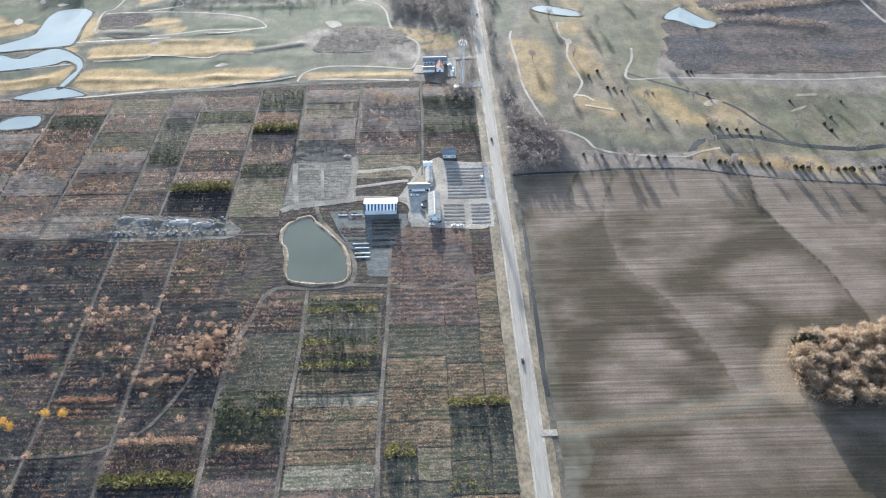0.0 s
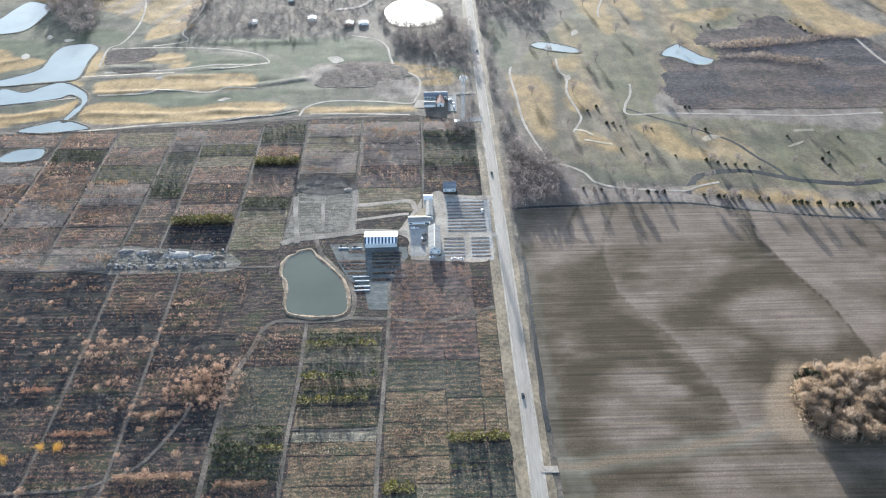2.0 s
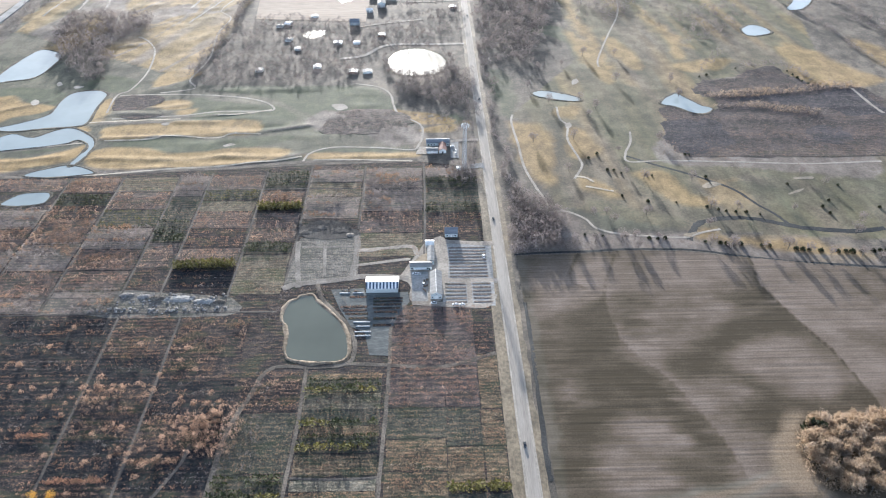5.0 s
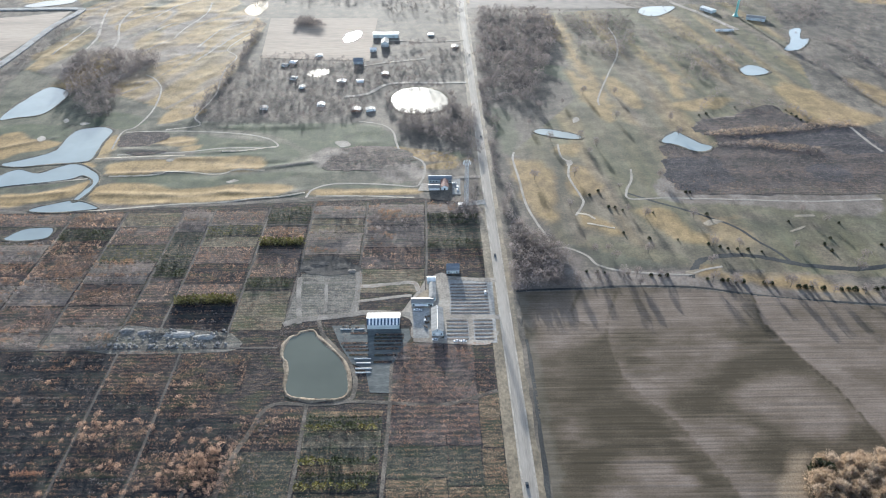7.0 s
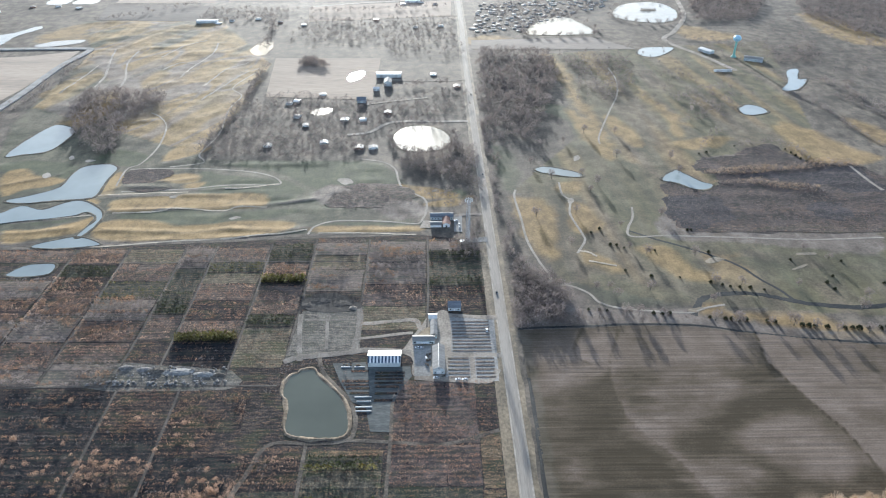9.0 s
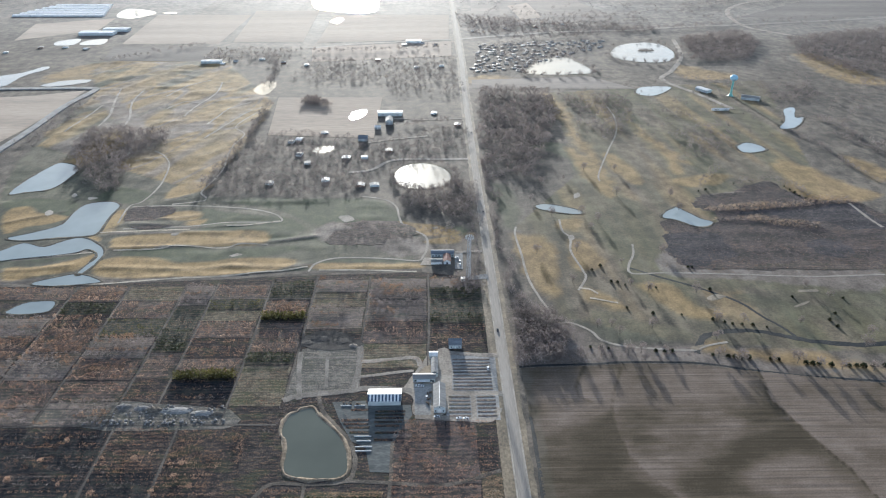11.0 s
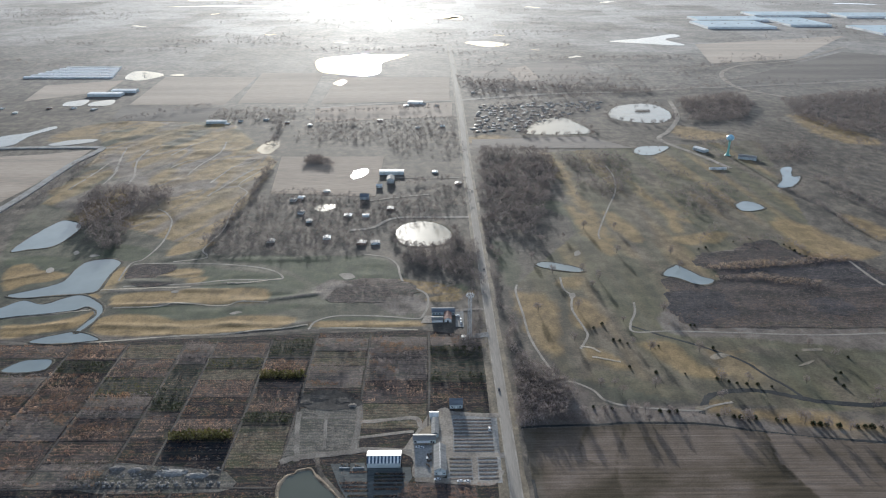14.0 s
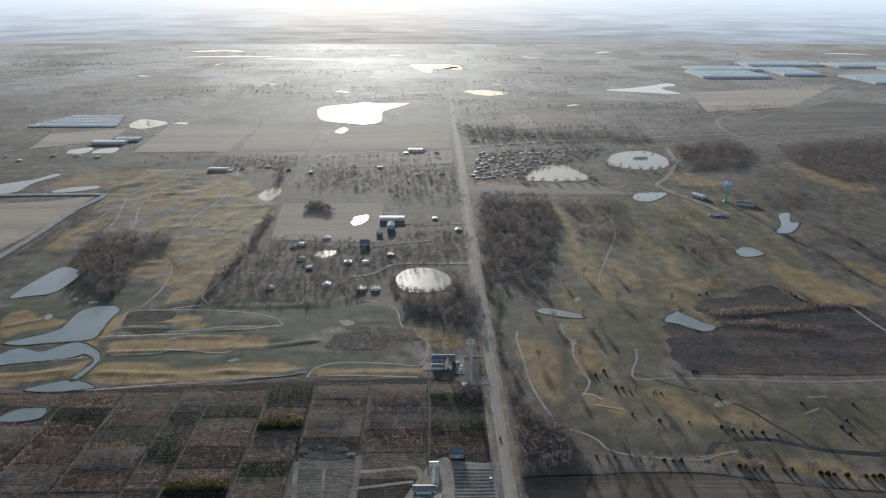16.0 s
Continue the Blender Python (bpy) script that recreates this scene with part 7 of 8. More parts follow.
def long_shed():
    root = new("long_shed")
    x0, x1, y0, y1, h, r = 0.8, 9.2, 395.2, 422.0, 4.6, 7.0
    part("wall", gable_walls(bmesh.new(), x0, x1, y0, y1, h, r), M_SIDING, root, "pale blue-white boarded wall")
    part("roof", gable(bmesh.new(), x0, x1, y0, y1, h, r, "y", 0.5, 0.22), M_ROOF_GREY, root, "light grey shingle roof")
    part("door", box(bmesh.new(), 3.6, 6.4, y0 - 0.12, y0 - 0.02, 0, 3.2, 0.03), M_WHITE, root, "wide white sliding door")
    for x in (2.2, 7.8):
        window_on(root, x, y0, 1.2, 1.0, 1.3)
    window_on(root, 5.0, y0, 4.6, 1.0, 0.9)
    for y in (400, 406, 412, 418):
        window_on(root, x1, y, 1.4, 1.4, 1.2, "e")
        window_on(root, x0, y, 1.4, 1.4, 1.2, "w")
    part("ridge_cap", box(bmesh.new(), 4.85, 5.15, y0 - 0.5, y1 + 0.5, 7.15, 7.32), M_STEEL, root)
    return tagged(root, "long pale shed with a grey shingle roof", "shed")


long_shed()


def office():
    """The nursery shop: a white flat-fronted wing, a back wing and a small annexe."""
    root = new("nursery_shop")
    part("front_wing", box(bmesh.new(), -15, 2, 430, 436.5, -0.2, 3.4), M_SIDING, root, "white front wing")
    part("front_roof", gable(bmesh.new(), -15, 2, 430, 436.5, 3.4, 5.0, "x", 0.5), M_ROOF_GREY, root, "pale grey roof")
    part("back_wing", box(bmesh.new(), -1.0, 4, 436.6, 456, -0.2, 3.2), M_SIDING, root)
    part("back_roof", gable(bmesh.new(), -1.0, 4, 437, 456, 3.2, 4.8, "y", 0.4), M_ROOF_GREY, root, "grey roof")
    part("canopy", box(bmesh.new(), -12, -2, 427.6, 429.9, 2.6, 2.8, 0.04), M_WHITE, root, "white front canopy")
    for x in (-11.6, -7, -2.4):
        part("canopy_post", rod(bmesh.new(), (x, 427.9, 0), (x, 427.9, 2.6), 0.09, 0.09), M_STEEL, root)
    for x in (-13.4, -10.4, -7.4, -4.4, -1.4):
        window_on(root, x, 430, 0.9, 1.6, 1.5)
    part("door", box(bmesh.new(), -0.3, 0.9, 429.9, 430.02, 0, 2.1), M_GLASS, root)
    tagged(root, "white nursery shop with an angled back wing", "shop")
    ann = new("annexe")
    part("wall", gable_walls(bmesh.new(), -2.6, 4.0, 459, 465, 3.0, 4.6, "x"), M_SIDING, ann)
    part("roof", gable(bmesh.new(), -2.6, 4.0, 459, 465, 3.0, 4.6, "x"), M_ROOF_WHITE, ann)
    window_on(ann, 0.5, 459, 0.9, 1.6, 1.3)
    tagged(ann, "small white annexe with a pale roof", "shed")
    flat("lawn", [(-13, 440), (-1.4, 440), (-1.4, 452), (-6, 449)], 0.36, M_VERGE, "small dry golden lawn behind the shop", "lawn")


office()
house(18.8, 477.5, 10.5, 9, 3.4, 3.6, M_SIDING, M_ROOF_DARK, "farmhouse with a dark blue-grey roof", "x")

# display beds by the road: dark low hedge rows
for i, y in enumerate(np.linspace(421.5, 458, 10)):
    rng = np.random.RandomState(300 + i)
    ring = [(16, y - 0.8), (29, y - 0.9), (46, y - 0.8), (46, y + 0.7), (29, y + 0.8), (16, y + 0.7)]
    bed = flat("planting_bed", ring, 0.34, M_SOIL["far"], "brown mulched bed with low shrubs", "bed", kind="thing", depth=0.2)
    tagged(bed, group="display beds")
    p = rows_in(15.5, 46.5, y - 1.0, y + 1.0, 1.0, 0.9, 300 + i, 0.25)
    p[:, 2] = 0.3
    tagged(part("shrub_fill", planted("shrub_fill", p, rng.uniform(0.35, 0.8, len(p)), BUSH, M_TWIG_DARK, i), None, bed), "", "", "", "stuff")
for i, y in enumerate(np.linspace(391.5, 412.5, 6)):
    for x0, x1 in ((12, 28), (33, 47)):
        rng = np.random.RandomState(320 + i)
        bed = flat("planting_bed", [(x0, y - 0.9), (x1, y - 0.9), (x1, y + 0.9), (x0, y + 0.9)], 0.34, M_SOIL["far"], "brown mulched bed with low shrubs", "bed", kind="thing", depth=0.2)
        tagged(bed, group="display beds")
        p = rows_in(x0, x1, y - 0.9, y + 0.9, 0.9, 1.1, 330 + i, 0.25)
        p[:, 2] = 0.3
        tagged(part("shrub_fill", planted("shrub_fill", p, rng.uniform(0.35, 0.8, len(p)), BUSH, M_TWIG_DARK, i), None, bed), "", "", "", "stuff")

# container blocks between the pond and the barn: dark pot rows and white covers
rng = np.random.RandomState(44)
POTS = [(-66, -46, 388, "dark"), (-64, -46, 384, "red"), (-62, -45, 380.5, "dark"), (-59, -45, 375.5, "dark"), (-42, -20, 397, "dark"), (-42, -20, 393.5, "green"), (-42, -21, 390, "dark"), (-42, -22, 386, "green"), (-41, -24, 382, "dark"), (-41, -25, 375, "dark"), (-41, -28, 368, "dark"), (-60, -47, 399, "red")]
for i, (x0, x1, y, tone) in enumerate(POTS):
    leaf = {"dark": M_TWIG, "red": M_TWIG_RED, "green": M_EVER}[tone]
    block = flat("container_block", [(x0, y - 1.1), (x1, y - 1.1), (x1, y + 1.1), (x0, y + 1.1)], 0.3, M_SOIL["brown"], "block of potted shrubs on dark ground fabric", "bed", kind="thing", depth=0.15)
    tagged(block, group="container blocks")
    p = rows_in(x0, x1, y - 1.2, y + 1.2, 0.75, 0.8, 350 + i, 0.35)
    p[:, 2] = 0.28
    tagged(part("pot_fill", planted("pot_fill", p, rng.uniform(0.4, 1.0, len(p)), BUSH, leaf, 60 + i), None, block), "", "", "", "stuff")


def low_tunnel(x0, x1, y, label):
    bm = bmesh.new()
    n = 7
    for k in range(n):
        a = math.pi * k / (n - 1)
        for x in (x0, x1):
            bm.verts.new((x, y - 0.55 * math.cos(a), 0.3 + 0.5 * math.sin(a)))
    bm.verts.ensure_lookup_table()
    for k in range(n - 1):
        bm.faces.new((bm.verts[2 * k], bm.verts[2 * k + 1], bm.verts[2 * k + 3], bm.verts[2 * k + 2]))
    for e in (0, 1):
        bm.faces.new([bm.verts[2 * k + e] for k in range(n)])
    ob = part("frost_cover", bm, M_FILM)
    return tagged(ob, label, "cover", "frost covers")


for x0, x1, y in ((-55, -43, 371.5), (-53, -43, 367), (-53.5, -42, 361.5), (-53, -42, 357.5), (-68, -60, 403.5), (-58, -50, 403.5)):
    low_tunnel(x0, x1, y, "long white frost cover over plants")


# ---- rubble and timber heap west of the pond ----
def boulder(rng, r):
    bm = bmesh.new()
    bmesh.ops.create_icosphere(bm, subdivisions=1, radius=r)
    for v in bm.verts:
        v.co *= rng.uniform(0.7, 1.2)
        v.co.z *= 0.7
    me = bpy.data.meshes.new("boulder")
    bm.to_mesh(me)
    bm.free()
    me.materials.append(M_RUBBLE)
    return me


rng = np.random.RandomState(71)
stones = [boulder(rng, 1.0) for _ in range(6)]
for i in range(130):
    if i < 70:
        x, y = rng.uniform(-250, -150), 388 + rng.normal(0, 1.6)
    else:
        x, y = rng.uniform(-236, -152), rng.uniform(392, 407)
    s = rng.uniform(0.5, 1.5) if i < 70 else rng.uniform(0.4, 1.2)
    ob = new("boulder", stones[i % 6])
    ob.matrix_basis = pose(x, y, s * 0.35, 0, 0, rng.uniform(0, 360)) @ Matrix.Diagonal((s * 1.3, s, s, 1))
    tagged(ob, "grey boulder in a line of dumped stone", "boulder", "dumped boulders")


def heap(x, y, rx, ry, h, mat, label, seed):
    r = np.random.RandomState(seed)
    bm = bmesh.new()
    bmesh.ops.create_grid(bm, x_segments=14, y_segments=14, size=1)
    for v in bm.verts:
        q = math.hypot(v.co.x, v.co.y)
        v.co.z = max(0, (1 - q * q)) * h * r.uniform(0.7, 1.15)
        v.co.x, v.co.y = x + v.co.x * rx * r.uniform(0.95, 1.05), y + v.co.y * ry * r.uniform(0.95, 1.05)
    ob = part("spoil_mound", bm, mat)
    ob.location.z = 0.1
    return tagged(ob, label, "heap", "spoil heaps")


for i, (x, y, rx, ry, h, m) in enumerate(((-188, 400, 12, 4, 0.9, M_GRAVEL_GREY), (-205, 401, 7, 3, 1.8, M_TRACK), (-214, 403, 6, 3, 1.2, M_RUBBLE), (-168, 397, 9, 3, 1.2, M_GRAVEL_GREY), (-228, 405, 6, 3, 1.3, M_RUBBLE), (-157, 396, 5, 2.5, 1.4, M_TRACK), (-95, 488, 12, 6, 0.7, M_DARKSOIL), (-76, 484, 10, 6, 0.6, M_DARKSOIL), (-104, 482, 7, 5, 0.6, M_DARKSOIL), (-66, 478, 4, 3, 1.0, M_GRAVEL))):
    heap(x, y, rx, ry, h, m, "dark heap of damp compost" if m is M_DARKSOIL else "pale heap of spoil and rubble", 500 + i)
pts = scatter_in([(-252, 384), (-148, 381), (-149, 400), (-200, 408), (-236, 410)], 2.2, 72, 0.6)
tagged(part("brush_debris", planted("brush_debris", pts, np.random.RandomState(73).uniform(0.5, 1.6, len(pts)), BUSH, M_RUBBLE, 74), None), "tangled pale brush and debris among boulders", "debris", "", "stuff")
flat("dump_ground", rough_line(smooth_loop([(-252, 384), (-148, 381), (-149, 400), (-200, 407), (-236, 410)], 4), 0.5, 11), 0.145, M_SOIL["grey"], "grey disturbed ground of the stone dump", "ground")


# ---- golf clubhouse and mast ----
def clubhouse():
    root = new("clubhouse")
    part("main_wing", gable_walls(bmesh.new(), -1, 22, 628, 637, 3.4, 5.6, "x"), M_SIDING, root)
    part("main_roof", gable(bmesh.new(), -1, 22, 628, 637, 3.4, 5.6, "x", 0.5), M_ROOF_DARK, root, "dark grey-blue roof")
    part("porch_wing", gable_walls(bmesh.new(), 11.5, 18.5, 613.5, 628, 3.2, 5.2, "y"), M_WHITE, root)
    part("porch_roof", gable(bmesh.new(), 11.5, 18.5, 613.5, 628, 3.2, 5.2, "y", 0.5), M_ROOF_RED, root, "red-brown tiled roof")
    part("low_wing", gable_walls(bmesh.new(), -1, 10, 613, 620, 2.8, 4.2, "x"), M_WHITE, root)
    part("low_roof", gable(bmesh.new(), -1, 10, 613, 620, 2.8, 4.2, "x", 0.4), M_ROOF_GREY, root)
    for x in (2.5, 6.0):
        part("roof_light", box(bmesh.new(), x, x + 2.4, 629.2, 630.6, 4.0, 4.35, 0.05), M_WHITE, root, "white roof light")
    for x in (1, 4, 7, 20.5):
        window_on(root, x, 628, 0.9, 1.6, 1.4)
    part("door", box(bmesh.new(), 14.2, 15.8, 613.38, 613.48, 0, 2.1), M_GLASS, root)
    return tagged(root, "low golf clubhouse with dark and red roofs", "clubhouse")


clubhouse()
flat("car_park", rough_line(np.array([(22.5, 604), (31, 604), (32, 640), (23, 640)], float), 0.2, 8), 0.3, M_GRAVEL_GREY, "grey asphalt car park beside the clubhouse", "car park")
flat("terrace", rough_line(np.array([(-12, 612), (11, 611), (11, 627), (-8, 627)], float), 0.2, 9), 0.28, M_GRAVEL, "pale paved terrace by the clubhouse", "terrace")
ribbon("drive", [(24, 637), (40, 640), (52, 640)], 4, 0.33, M_GRAVEL, "gravel drive to the clubhouse", "road")
ribbon("drive", [(30, 584), (44, 588), (54, 589)], 8, 0.33, M_GRAVEL_GREY, "gravel pad below the mast", "road", wobble=0.2)


def lattice_mast(x, y, high):
    """A three-legged lattice mast with a ring of antennas near its top."""
    root = new("radio_mast")
    root.location = (x, y, 0)
    feet = [(2.3 * math.cos(a), 2.3 * math.sin(a)) for a in (0.5, 2.6, 4.7)]
    for fx, fy in feet:
        part("leg", rod(bmesh.new(), (fx, fy, 0), (fx * 0.75, fy * 0.75, high), 0.26, 0.2, 5), M_STEEL, root)
    bm = bmesh.new()
    n = 18
    for k in range(n):
        for i in range(3):
            a, b = feet[i], feet[(i + 1) % 3]
            s0, s1 = 1 - 0.25 * k / n, 1 - 0.25 * (k + 1) / n
            rod(bm, (a[0] * s0, a[1] * s0, high * k / n), (b[0] * s1, b[1] * s1, high * (k + 1) / n), 0.11, 0.11, 4)
            rod(bm, (a[0] * s0, a[1] * s0, high * k / n), (b[0] * s0, b[1] * s0, high * k / n), 0.11, 0.11, 4)
    part("bracing", bm, M_STEEL, root)
    bm = bmesh.new()
    bmesh.ops.create_circle(bm, segments=18, radius=3.6)
    ring = list(bm.verts)
    for i, v in enumerate(ring):
        v.co.z = high - 1.6
    pts = [v.co.copy() for v in ring]
    bm.free()
    bm = bmesh.new()
    for i in range(18):
        rod(bm, pts[i], pts[(i + 1) % 18], 0.22, 0.22, 4)
    for i in range(0, 18, 6):
        rod(bm, (0, 0, high - 1.6), pts[i], 0.08, 0.08, 4)
    part("platform", bm, M_STEEL, root)
    for i in range(9):
        p = pts[2 * i]
        ant = part("antenna", box(bmesh.new(), -0.3, 0.3, -0.15, 0.15, -1.3, 1.3, 0.03), M_WHITE, root, "white panel antenna")
        ant.location = p
        ant.rotation_euler.z = math.atan2(p.y, p.x) + math.pi / 2
    return tagged(root, "tall steel lattice mast with antennas", "mast")


lattice_mast(35, 583, 48)
hut = new("equipment_hut")
part("wall", box(bmesh.new(), 27.5, 31.5, 580, 584, 0, 2.8, 0.03), M_WHITE, hut)
part("roof", box(bmesh.new(), 27.3, 31.7, 579.8, 584.2, 2.8, 3.0, 0.03), M_ROOF_WHITE, hut)
part("door", box(bmesh.new(), 28.8, 29.8, 579.92, 579.99, 0, 2.05), M_STEEL, hut)
tagged(hut, "small white equipment hut beside the mast", "hut")


def water_tower(x, y, high):
    root = new("water_tower")
    root.location = (x, y, 0)
    bm = bmesh.new()
    prof = [(5.2, 0), (4.0, 1.2), (2.3, 4), (1.8, 8), (1.6, high - 10), (2.2, high - 7)]
    n = 20
    for r, z in prof:
        for i in range(n):
            bm.verts.new((r * math.cos(2 * math.pi * i / n), r * math.sin(2 * math.pi * i / n), z))
    bm.verts.ensure_lookup_table()
    for k in range(len(prof) - 1):
        for i in range(n):
            bm.faces.new((bm.verts[k * n + i], bm.verts[k * n + (i + 1) % n], bm.verts[(k + 1) * n + (i + 1) % n], bm.verts[(k + 1) * n + i]))
    part("stem", bm, M_TOWER_GREEN, root, "sea-green flared stem")
    bm = bmesh.new()
    bmesh.ops.create_uvsphere(bm, u_segments=28, v_segments=16, radius=6.6, matrix=Matrix.Translation((0, 0, high - 5.4)) @ Matrix.Diagonal((1, 1, 0.82, 1)))
    for f in bm.faces:
        f.smooth = True
    part("tank", bm, M_TOWER, root, "pale blue ball tank")
    part("hatch", rod(bmesh.new(), (0, 0, high - 0.3), (0, 0, high + 0.5), 0.8, 0.6, 12), M_TOWER, root)
    return tagged(root, "pale blue ball-shaped water tower on a green stem", "water tower")


water_tower(522, 1199, 37)


# ---- houses and sheds beyond the golf course ----
def long_hall(x, y, w, d, h, rise, wall, roof, label, name="farm_shed", turn=0.0, along="x"):
    root = new(name)
    root.matrix_basis = pose(x, y, 0, 0, 0, turn)
    part("wall", gable_walls(bmesh.new(), -w / 2, w / 2, -d / 2, d / 2, h, h + rise, along), wall, root)
    part("roof", gable(bmesh.new(), -w / 2, w / 2, -d / 2, d / 2, h, h + rise, along), roof, root)
    for k in (-0.3, 0.3):
        part("door", box(bmesh.new(), k * w - 1.8, k * w + 1.8, -d / 2 - 0.1, -d / 2 - 0.02, 0, min(3.6, h - 0.4)), M_STEEL, root)
    return tagged(root, label, "shed")


long_hall(-66.5, 1097, 39, 13, 5, 0.9, M_SIDING, M_ROOF_WHITE, "long white farm hall with a pale roof")
long_hall(-66, 1058, 11, 20, 5.5, 3.2, M_SIDING, M_ROOF_GREY, "tall grey-roofed farm barn", along="y")
long_hall(-82, 1030, 9, 7, 3.5, 1.6, M_WHITE, M_ROOF_WHITE, "small white farm shed")
long_hall(-100, 980, 13, 12, 4, 3.4, M_SIDING, M_ROOF_DARK, "blue-grey roofed barn among trees")
SUBURB = [(-204, 820), (-135, 829), (-89, 813), (-72, 813), (-193, 980), (-203, 971), (4, 1104), (40, 1046), (-183, 920), (-117, 908), (-167, 888), (-92, 907), (-60, 935), (-160, 1010)]
WALLS = [M_WHITE, M_SIDING, M_BRICK, M_WHITE, M_FADED]
ROOFS = [M_ROOF_GREY, M_ROOF_WHITE, M_ROOF_MID, M_ROOF_GREY, M_ROOF_WHITE]
rng = np.random.RandomState(91)
patterns = [house(*SUBURB[k], 12 + k, 11 + (k % 3), 2.8, 1.6, WALLS[k], ROOFS[k], ("white house with a grey shingle roof", "pale house with a grey roof", "brick house with a grey-brown roof", "white house with a grey roof", "beige house with a pale roof")[k], "y", turn=(0, 6, -5, 10, 80)[k]) for k in range(5)]
for o in patterns:
    o.scale = (0.75, 0.75, 0.7)
    tagged(o, group="houses beyond the course")
for i, (x, y) in enumerate(SUBURB[5:]):
    copy_thing(patterns[i % 5], pose(x, y, 0, 0, 0, rng.uniform(-15, 15) + (90 if i % 3 == 0 else 0))).scale = (0.7, 0.75, 0.6)
# the dense far village beside the lake
cottages = [house(*xy, 14, 12, 2.6, 1.7, wall, roof, label, "y") for xy, wall, roof, label in (((90, 1420), M_FADED, M_ROOF_MID, "small house with a mid-grey shingle roof"), ((120, 1560), M_FADED, M_ROOF_GREY, "small house with a light grey roof"), ((230, 1600), M_SIDING, M_ROOF_MID, "small pale house with a grey-brown roof"))]
for o in cottages:
    o.scale = (0.6, 0.6, 0.42)
    tagged(o, group="village houses")
lots = scatter_in(VILLAGE, 17, 95, 0.8)
lots = [p for p in lots if not inside(np.array([p[0]]), np.array([p[1]]), LAKE_EAST)[0]]
for i, (x, y, z) in enumerate(lots[:230]):
    c = copy_thing(cottages[i % 3], pose(x, y, 0, 0, 0, rng.choice([0, 90, 180, 75, 105])))
    c.scale = (0.6, 0.6, 0.42)
    c["group"] = "village houses"
FAR_HOUSES = [(-30, 1400), (20, 1410), (-110, 1460), (-20, 1620), (-60, 1600), (10, 1600), (-250, 1420), (-300, 1440), (-350, 1470), (-420, 1430), (100, 1750), (180, 1780), (260, 1800), (330, 1830), (-430, 1440), (-400, 1455)]
for i, (x, y) in enumerate(FAR_HOUSES):
    copy_thing(patterns[i % 5], pose(x, y, 0, 0, 0, rng.uniform(-10, 10) + (90 if i % 2 else 0)))
long_hall(-40, 1625, 34, 14, 5, 0.8, M_WHITE, M_ROOF_WHITE, "white farm hall by the far side road")
long_hall(-445, 1440, 40, 14, 5, 1.0, M_SIDING, M_ROOF_WHITE, "large grey farm buildings")
# sheds by the water tower
long_hall(484, 1228, 26, 12, 4.5, 1.6, M_SIDING, M_ROOF_WHITE, "pale service hall near the water tower", turn=-60)
long_hall(548, 1178, 30, 16, 4.5, 1.8, M_SIDING, M_ROOF_GREY, "grey-roofed hall near the water tower", turn=-25)
long_hall(474, 1117, 28, 4, 2.6, 0.8, M_WHITE, M_ROOF_WHITE, "long low white shelter")


def flat_hall(x, y, w, d, h, label, name, wall, roof):
    root = new(name)
    root.location = (x, y, 0)
    part("wall", box(bmesh.new(), -w / 2, w / 2, -d / 2, d / 2, -0.3, h), wall, root)
    part("roof", box(bmesh.new(), -w / 2 + 0.6, w / 2 - 0.6, -d / 2 + 0.6, d / 2 - 0.6, h, h + 0.25), roof, root)
    for k in range(4):
        part("roof_unit", box(bmesh.new(), (k - 1.5) * w / 5 - 3, (k - 1.5) * w / 5 + 3, -3, 3, h + 0.25, h + 2.2), M_STEEL, root)
    for k in range(8):
        xx = (k - 3.5) * w / 9
        part("dock_door", box(bmesh.new(), xx - 1.8, xx + 1.8, -d / 2 - 0.12, -d / 2 - 0.02, 0.9, 4.4), M_STEEL, root)
    return tagged(root, label, "warehouse", "far warehouses")


for x, y, w, d in ((1315, 3205, 294, 240), (1390, 3450, 330, 160), (1650, 3320, 180, 300), (1770, 3680, 380, 170), (1970, 3010, 360, 280), (2200, 3620, 400, 190), (2330, 3390, 340, 190)):
    flat_hall(x, y, w, d, 9, "huge pale flat-roofed warehouse", "warehouse", M_WHITE, M_ROOF_BLUE)
for i in range(7):
    long_hall(-990, 1955 + i * 26, 240 - 14 * i, 15, 3.4, 0.9, M_WHITE, M_ROOF_SHEEN, "long white glasshouse far off", "glasshouse")
long_hall(-790, 1720, 80, 26, 6, 1.2, M_SIDING, M_ROOF_SHEEN, "far grey industrial hall", "industrial_hall")
long_hall(-760, 1760, 60, 22, 6, 1.2, M_SIDING, M_ROOF_SHEEN, "far pale industrial hall", "industrial_hall")
for i in range(5):
    copy_thing(patterns[i % 5], pose(-960 + 52 * i, 1560 + rng.uniform(-30, 30), 0, 0, 0, rng.uniform(0, 90)))


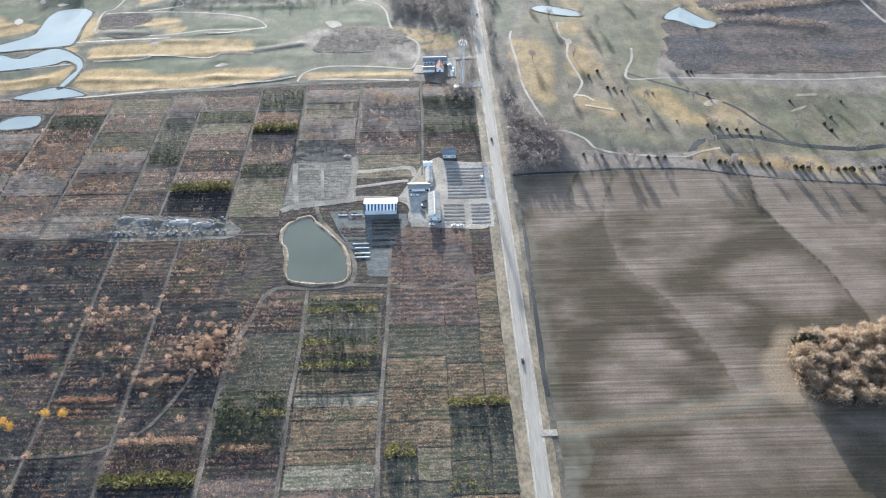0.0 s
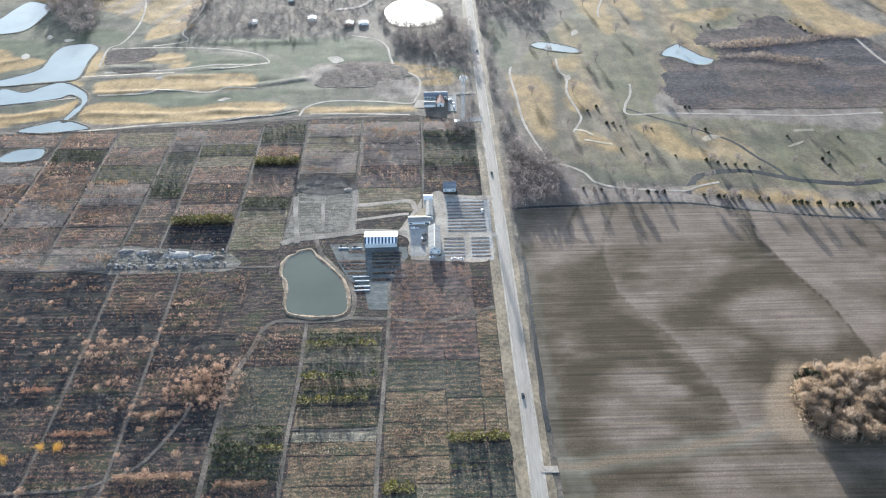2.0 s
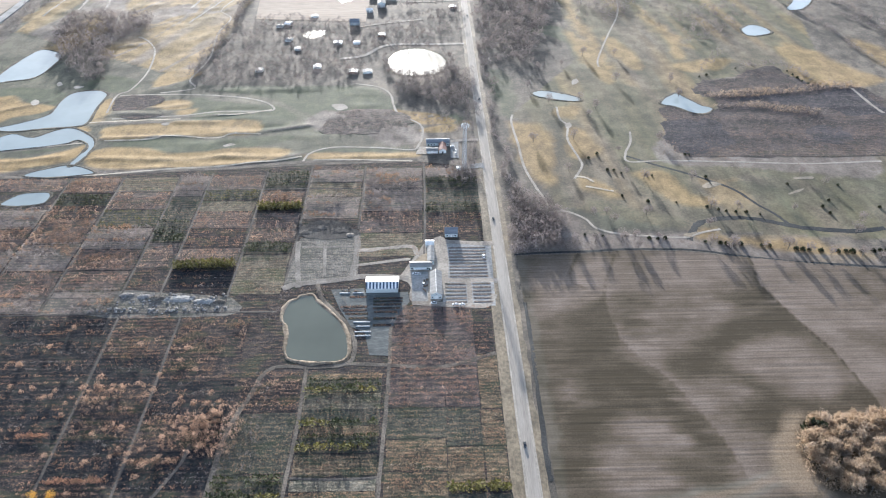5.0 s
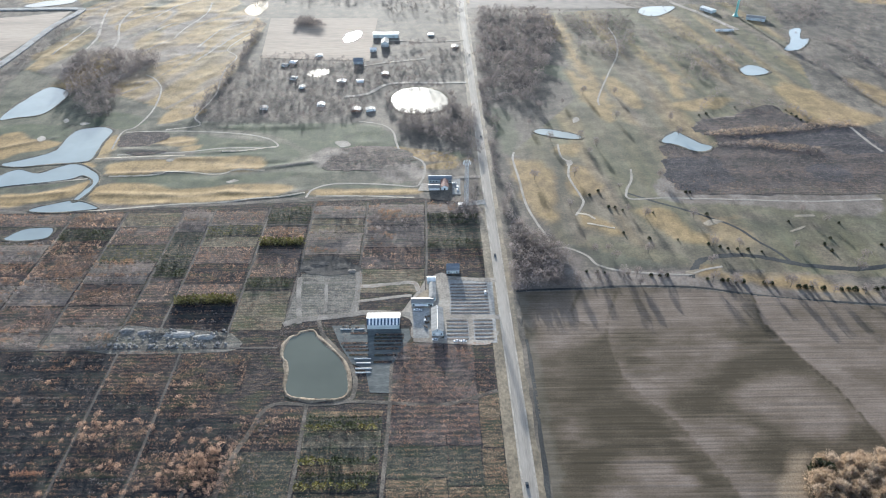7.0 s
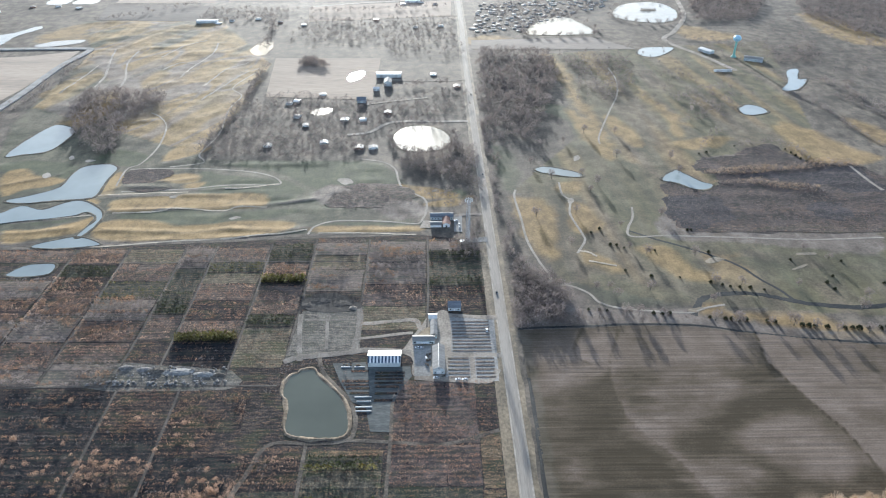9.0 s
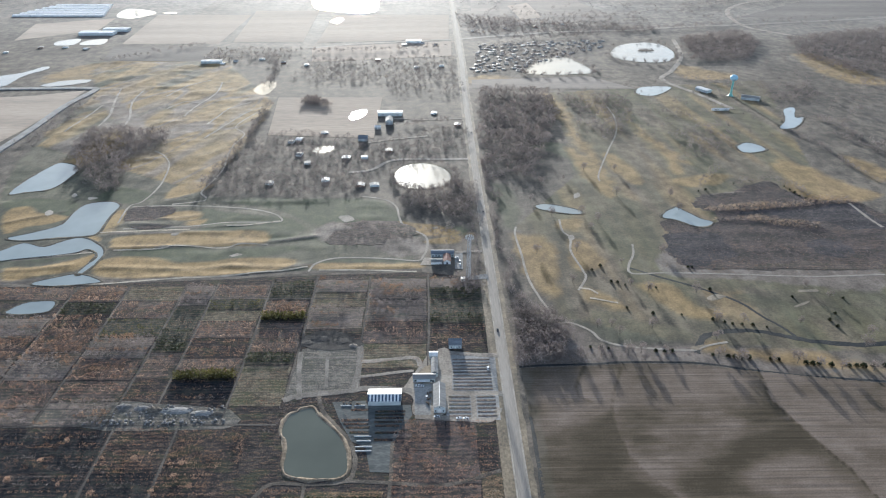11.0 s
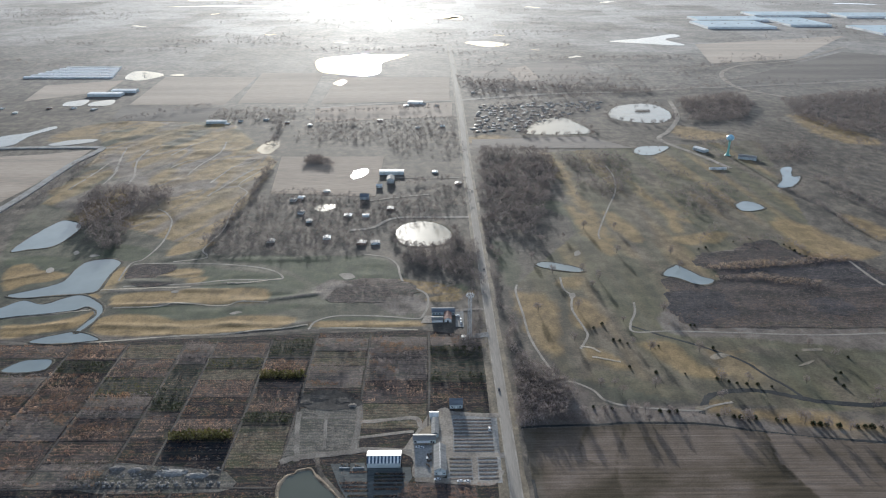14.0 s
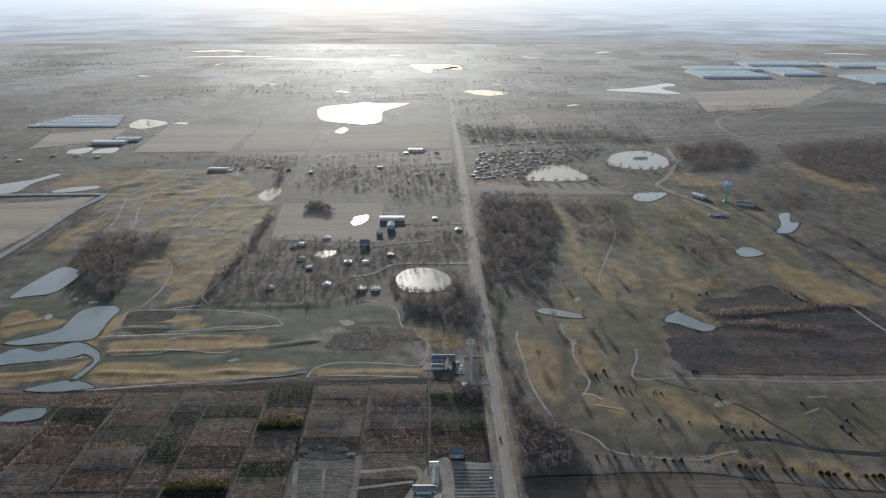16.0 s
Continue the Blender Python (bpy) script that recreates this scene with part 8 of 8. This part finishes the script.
# ---- vehicles ----
def car(paint, label):
    """A saloon pointing along y."""
    root = new("car")
    bm = bmesh.new()
    prof = [(-2.2, 0.35), (-2.2, 0.8), (-1.9, 0.95), (-1.0, 1.0), (1.15, 0.98), (2.05, 0.82), (2.2, 0.6), (2.2, 0.35)]
    a, b = [bm.verts.new((-0.88, y, z)) for y, z in prof], [bm.verts.new((0.88, y, z)) for y, z in prof]
    bm.faces.new(a)
    bm.faces.new(b[::-1])
    for i in range(len(prof)):
        bm.faces.new((a[i], a[(i + 1) % 8], b[(i + 1) % 8], b[i]))
    bmesh.ops.bevel(bm, geom=bm.edges[:], offset=0.06, segments=1, affect="EDGES")
    part("body", bm, paint, root)
    bm = bmesh.new()
    lo = [(-0.8, -1.7, 0.95), (0.8, -1.7, 0.95), (0.8, 1.05, 0.96), (-0.8, 1.05, 0.96)]
    hi = [(-0.62, -1.2, 1.45), (0.62, -1.2, 1.45), (0.62, 0.35, 1.45), (-0.62, 0.35, 1.45)]
    p, q = [bm.verts.new(v) for v in lo], [bm.verts.new(v) for v in hi]
    for i in range(4):
        bm.faces.new((p[i], p[(i + 1) % 4], q[(i + 1) % 4], q[i]))
    bm.faces.new(q)
    part("glazing", bm, M_GLASS, root)
    part("roof", box(bmesh.new(), -0.62, 0.62, -1.2, 0.35, 1.44, 1.5, 0.02), paint, root)
    for x in (-0.8, 0.8):
        for y in (-1.35, 1.35):
            w = part("wheel", rod(bmesh.new(), (x - 0.1, y, 0.32), (x + 0.1, y, 0.32), 0.32, 0.32, 14), M_RUBBER, root)
            part("hub", rod(bmesh.new(), (x - 0.115, y, 0.32), (x + 0.115, y, 0.32), 0.18, 0.18, 10), M_STEEL, w)
        part("headlight", box(bmesh.new(), x * 0.8 - 0.15, x * 0.8 + 0.15, 2.14, 2.22, 0.6, 0.74), M_WHITE, root)
    return tagged(root, label, "car")


dark, white = car(M_CAR_DARK, "dark car on the road"), car(M_CAR_WHITE, "white car parked in the yard")
dark.matrix_basis = pose(56, 498, 0.3, 0, 0, 180)
copy_thing(dark, pose(59.2, 735, 0.3))
copy_thing(dark, pose(56.0, 262, 0.3, 0, 0, 180))
copy_thing(dark, pose(59.4, 1010, 0.3))
white.matrix_basis = pose(-9, 424.5, 0.25, 0, 0, 90)
for x, y, a in ((-4.5, 412, 0), (44, 446, 0), (19, 388.6, 90), (24, 388.4, 85), (28, 612, 0), (28, 618, 0), (25, 626, 90), (3, 390.5, 90), (-11, 425, 90)):
    copy_thing(white, pose(x, y, 0.3, 0, 0, a))


# ---- clutter of the work yard ----
def pallet_stack(x, y, n, turn):
    root = new("pallet_stack")
    root.matrix_basis = pose(x, y, 0.25, 0, 0, turn)
    for k in range(n):
        z = k * 0.15
        o = 0.03 * (k % 2)
        bm = box(bmesh.new(), -0.6 + o, 0.6 + o, -0.5, 0.5, z + 0.01, z + 0.14, 0.02)
        part("pallet", bm, M_TIMBER, root)
    return tagged(root, "stack of weathered timber pallets in the yard", "pallets", "pallet stacks")


rng = np.random.RandomState(123)
for i in range(14):
    pallet_stack(rng.uniform(-6, -1.6), rng.uniform(396, 424), int(rng.randint(3, 9)), rng.uniform(0, 90))
for i in range(8):
    pallet_stack(rng.uniform(-70, -52), rng.uniform(404, 410), int(rng.randint(3, 8)), rng.uniform(0, 90))
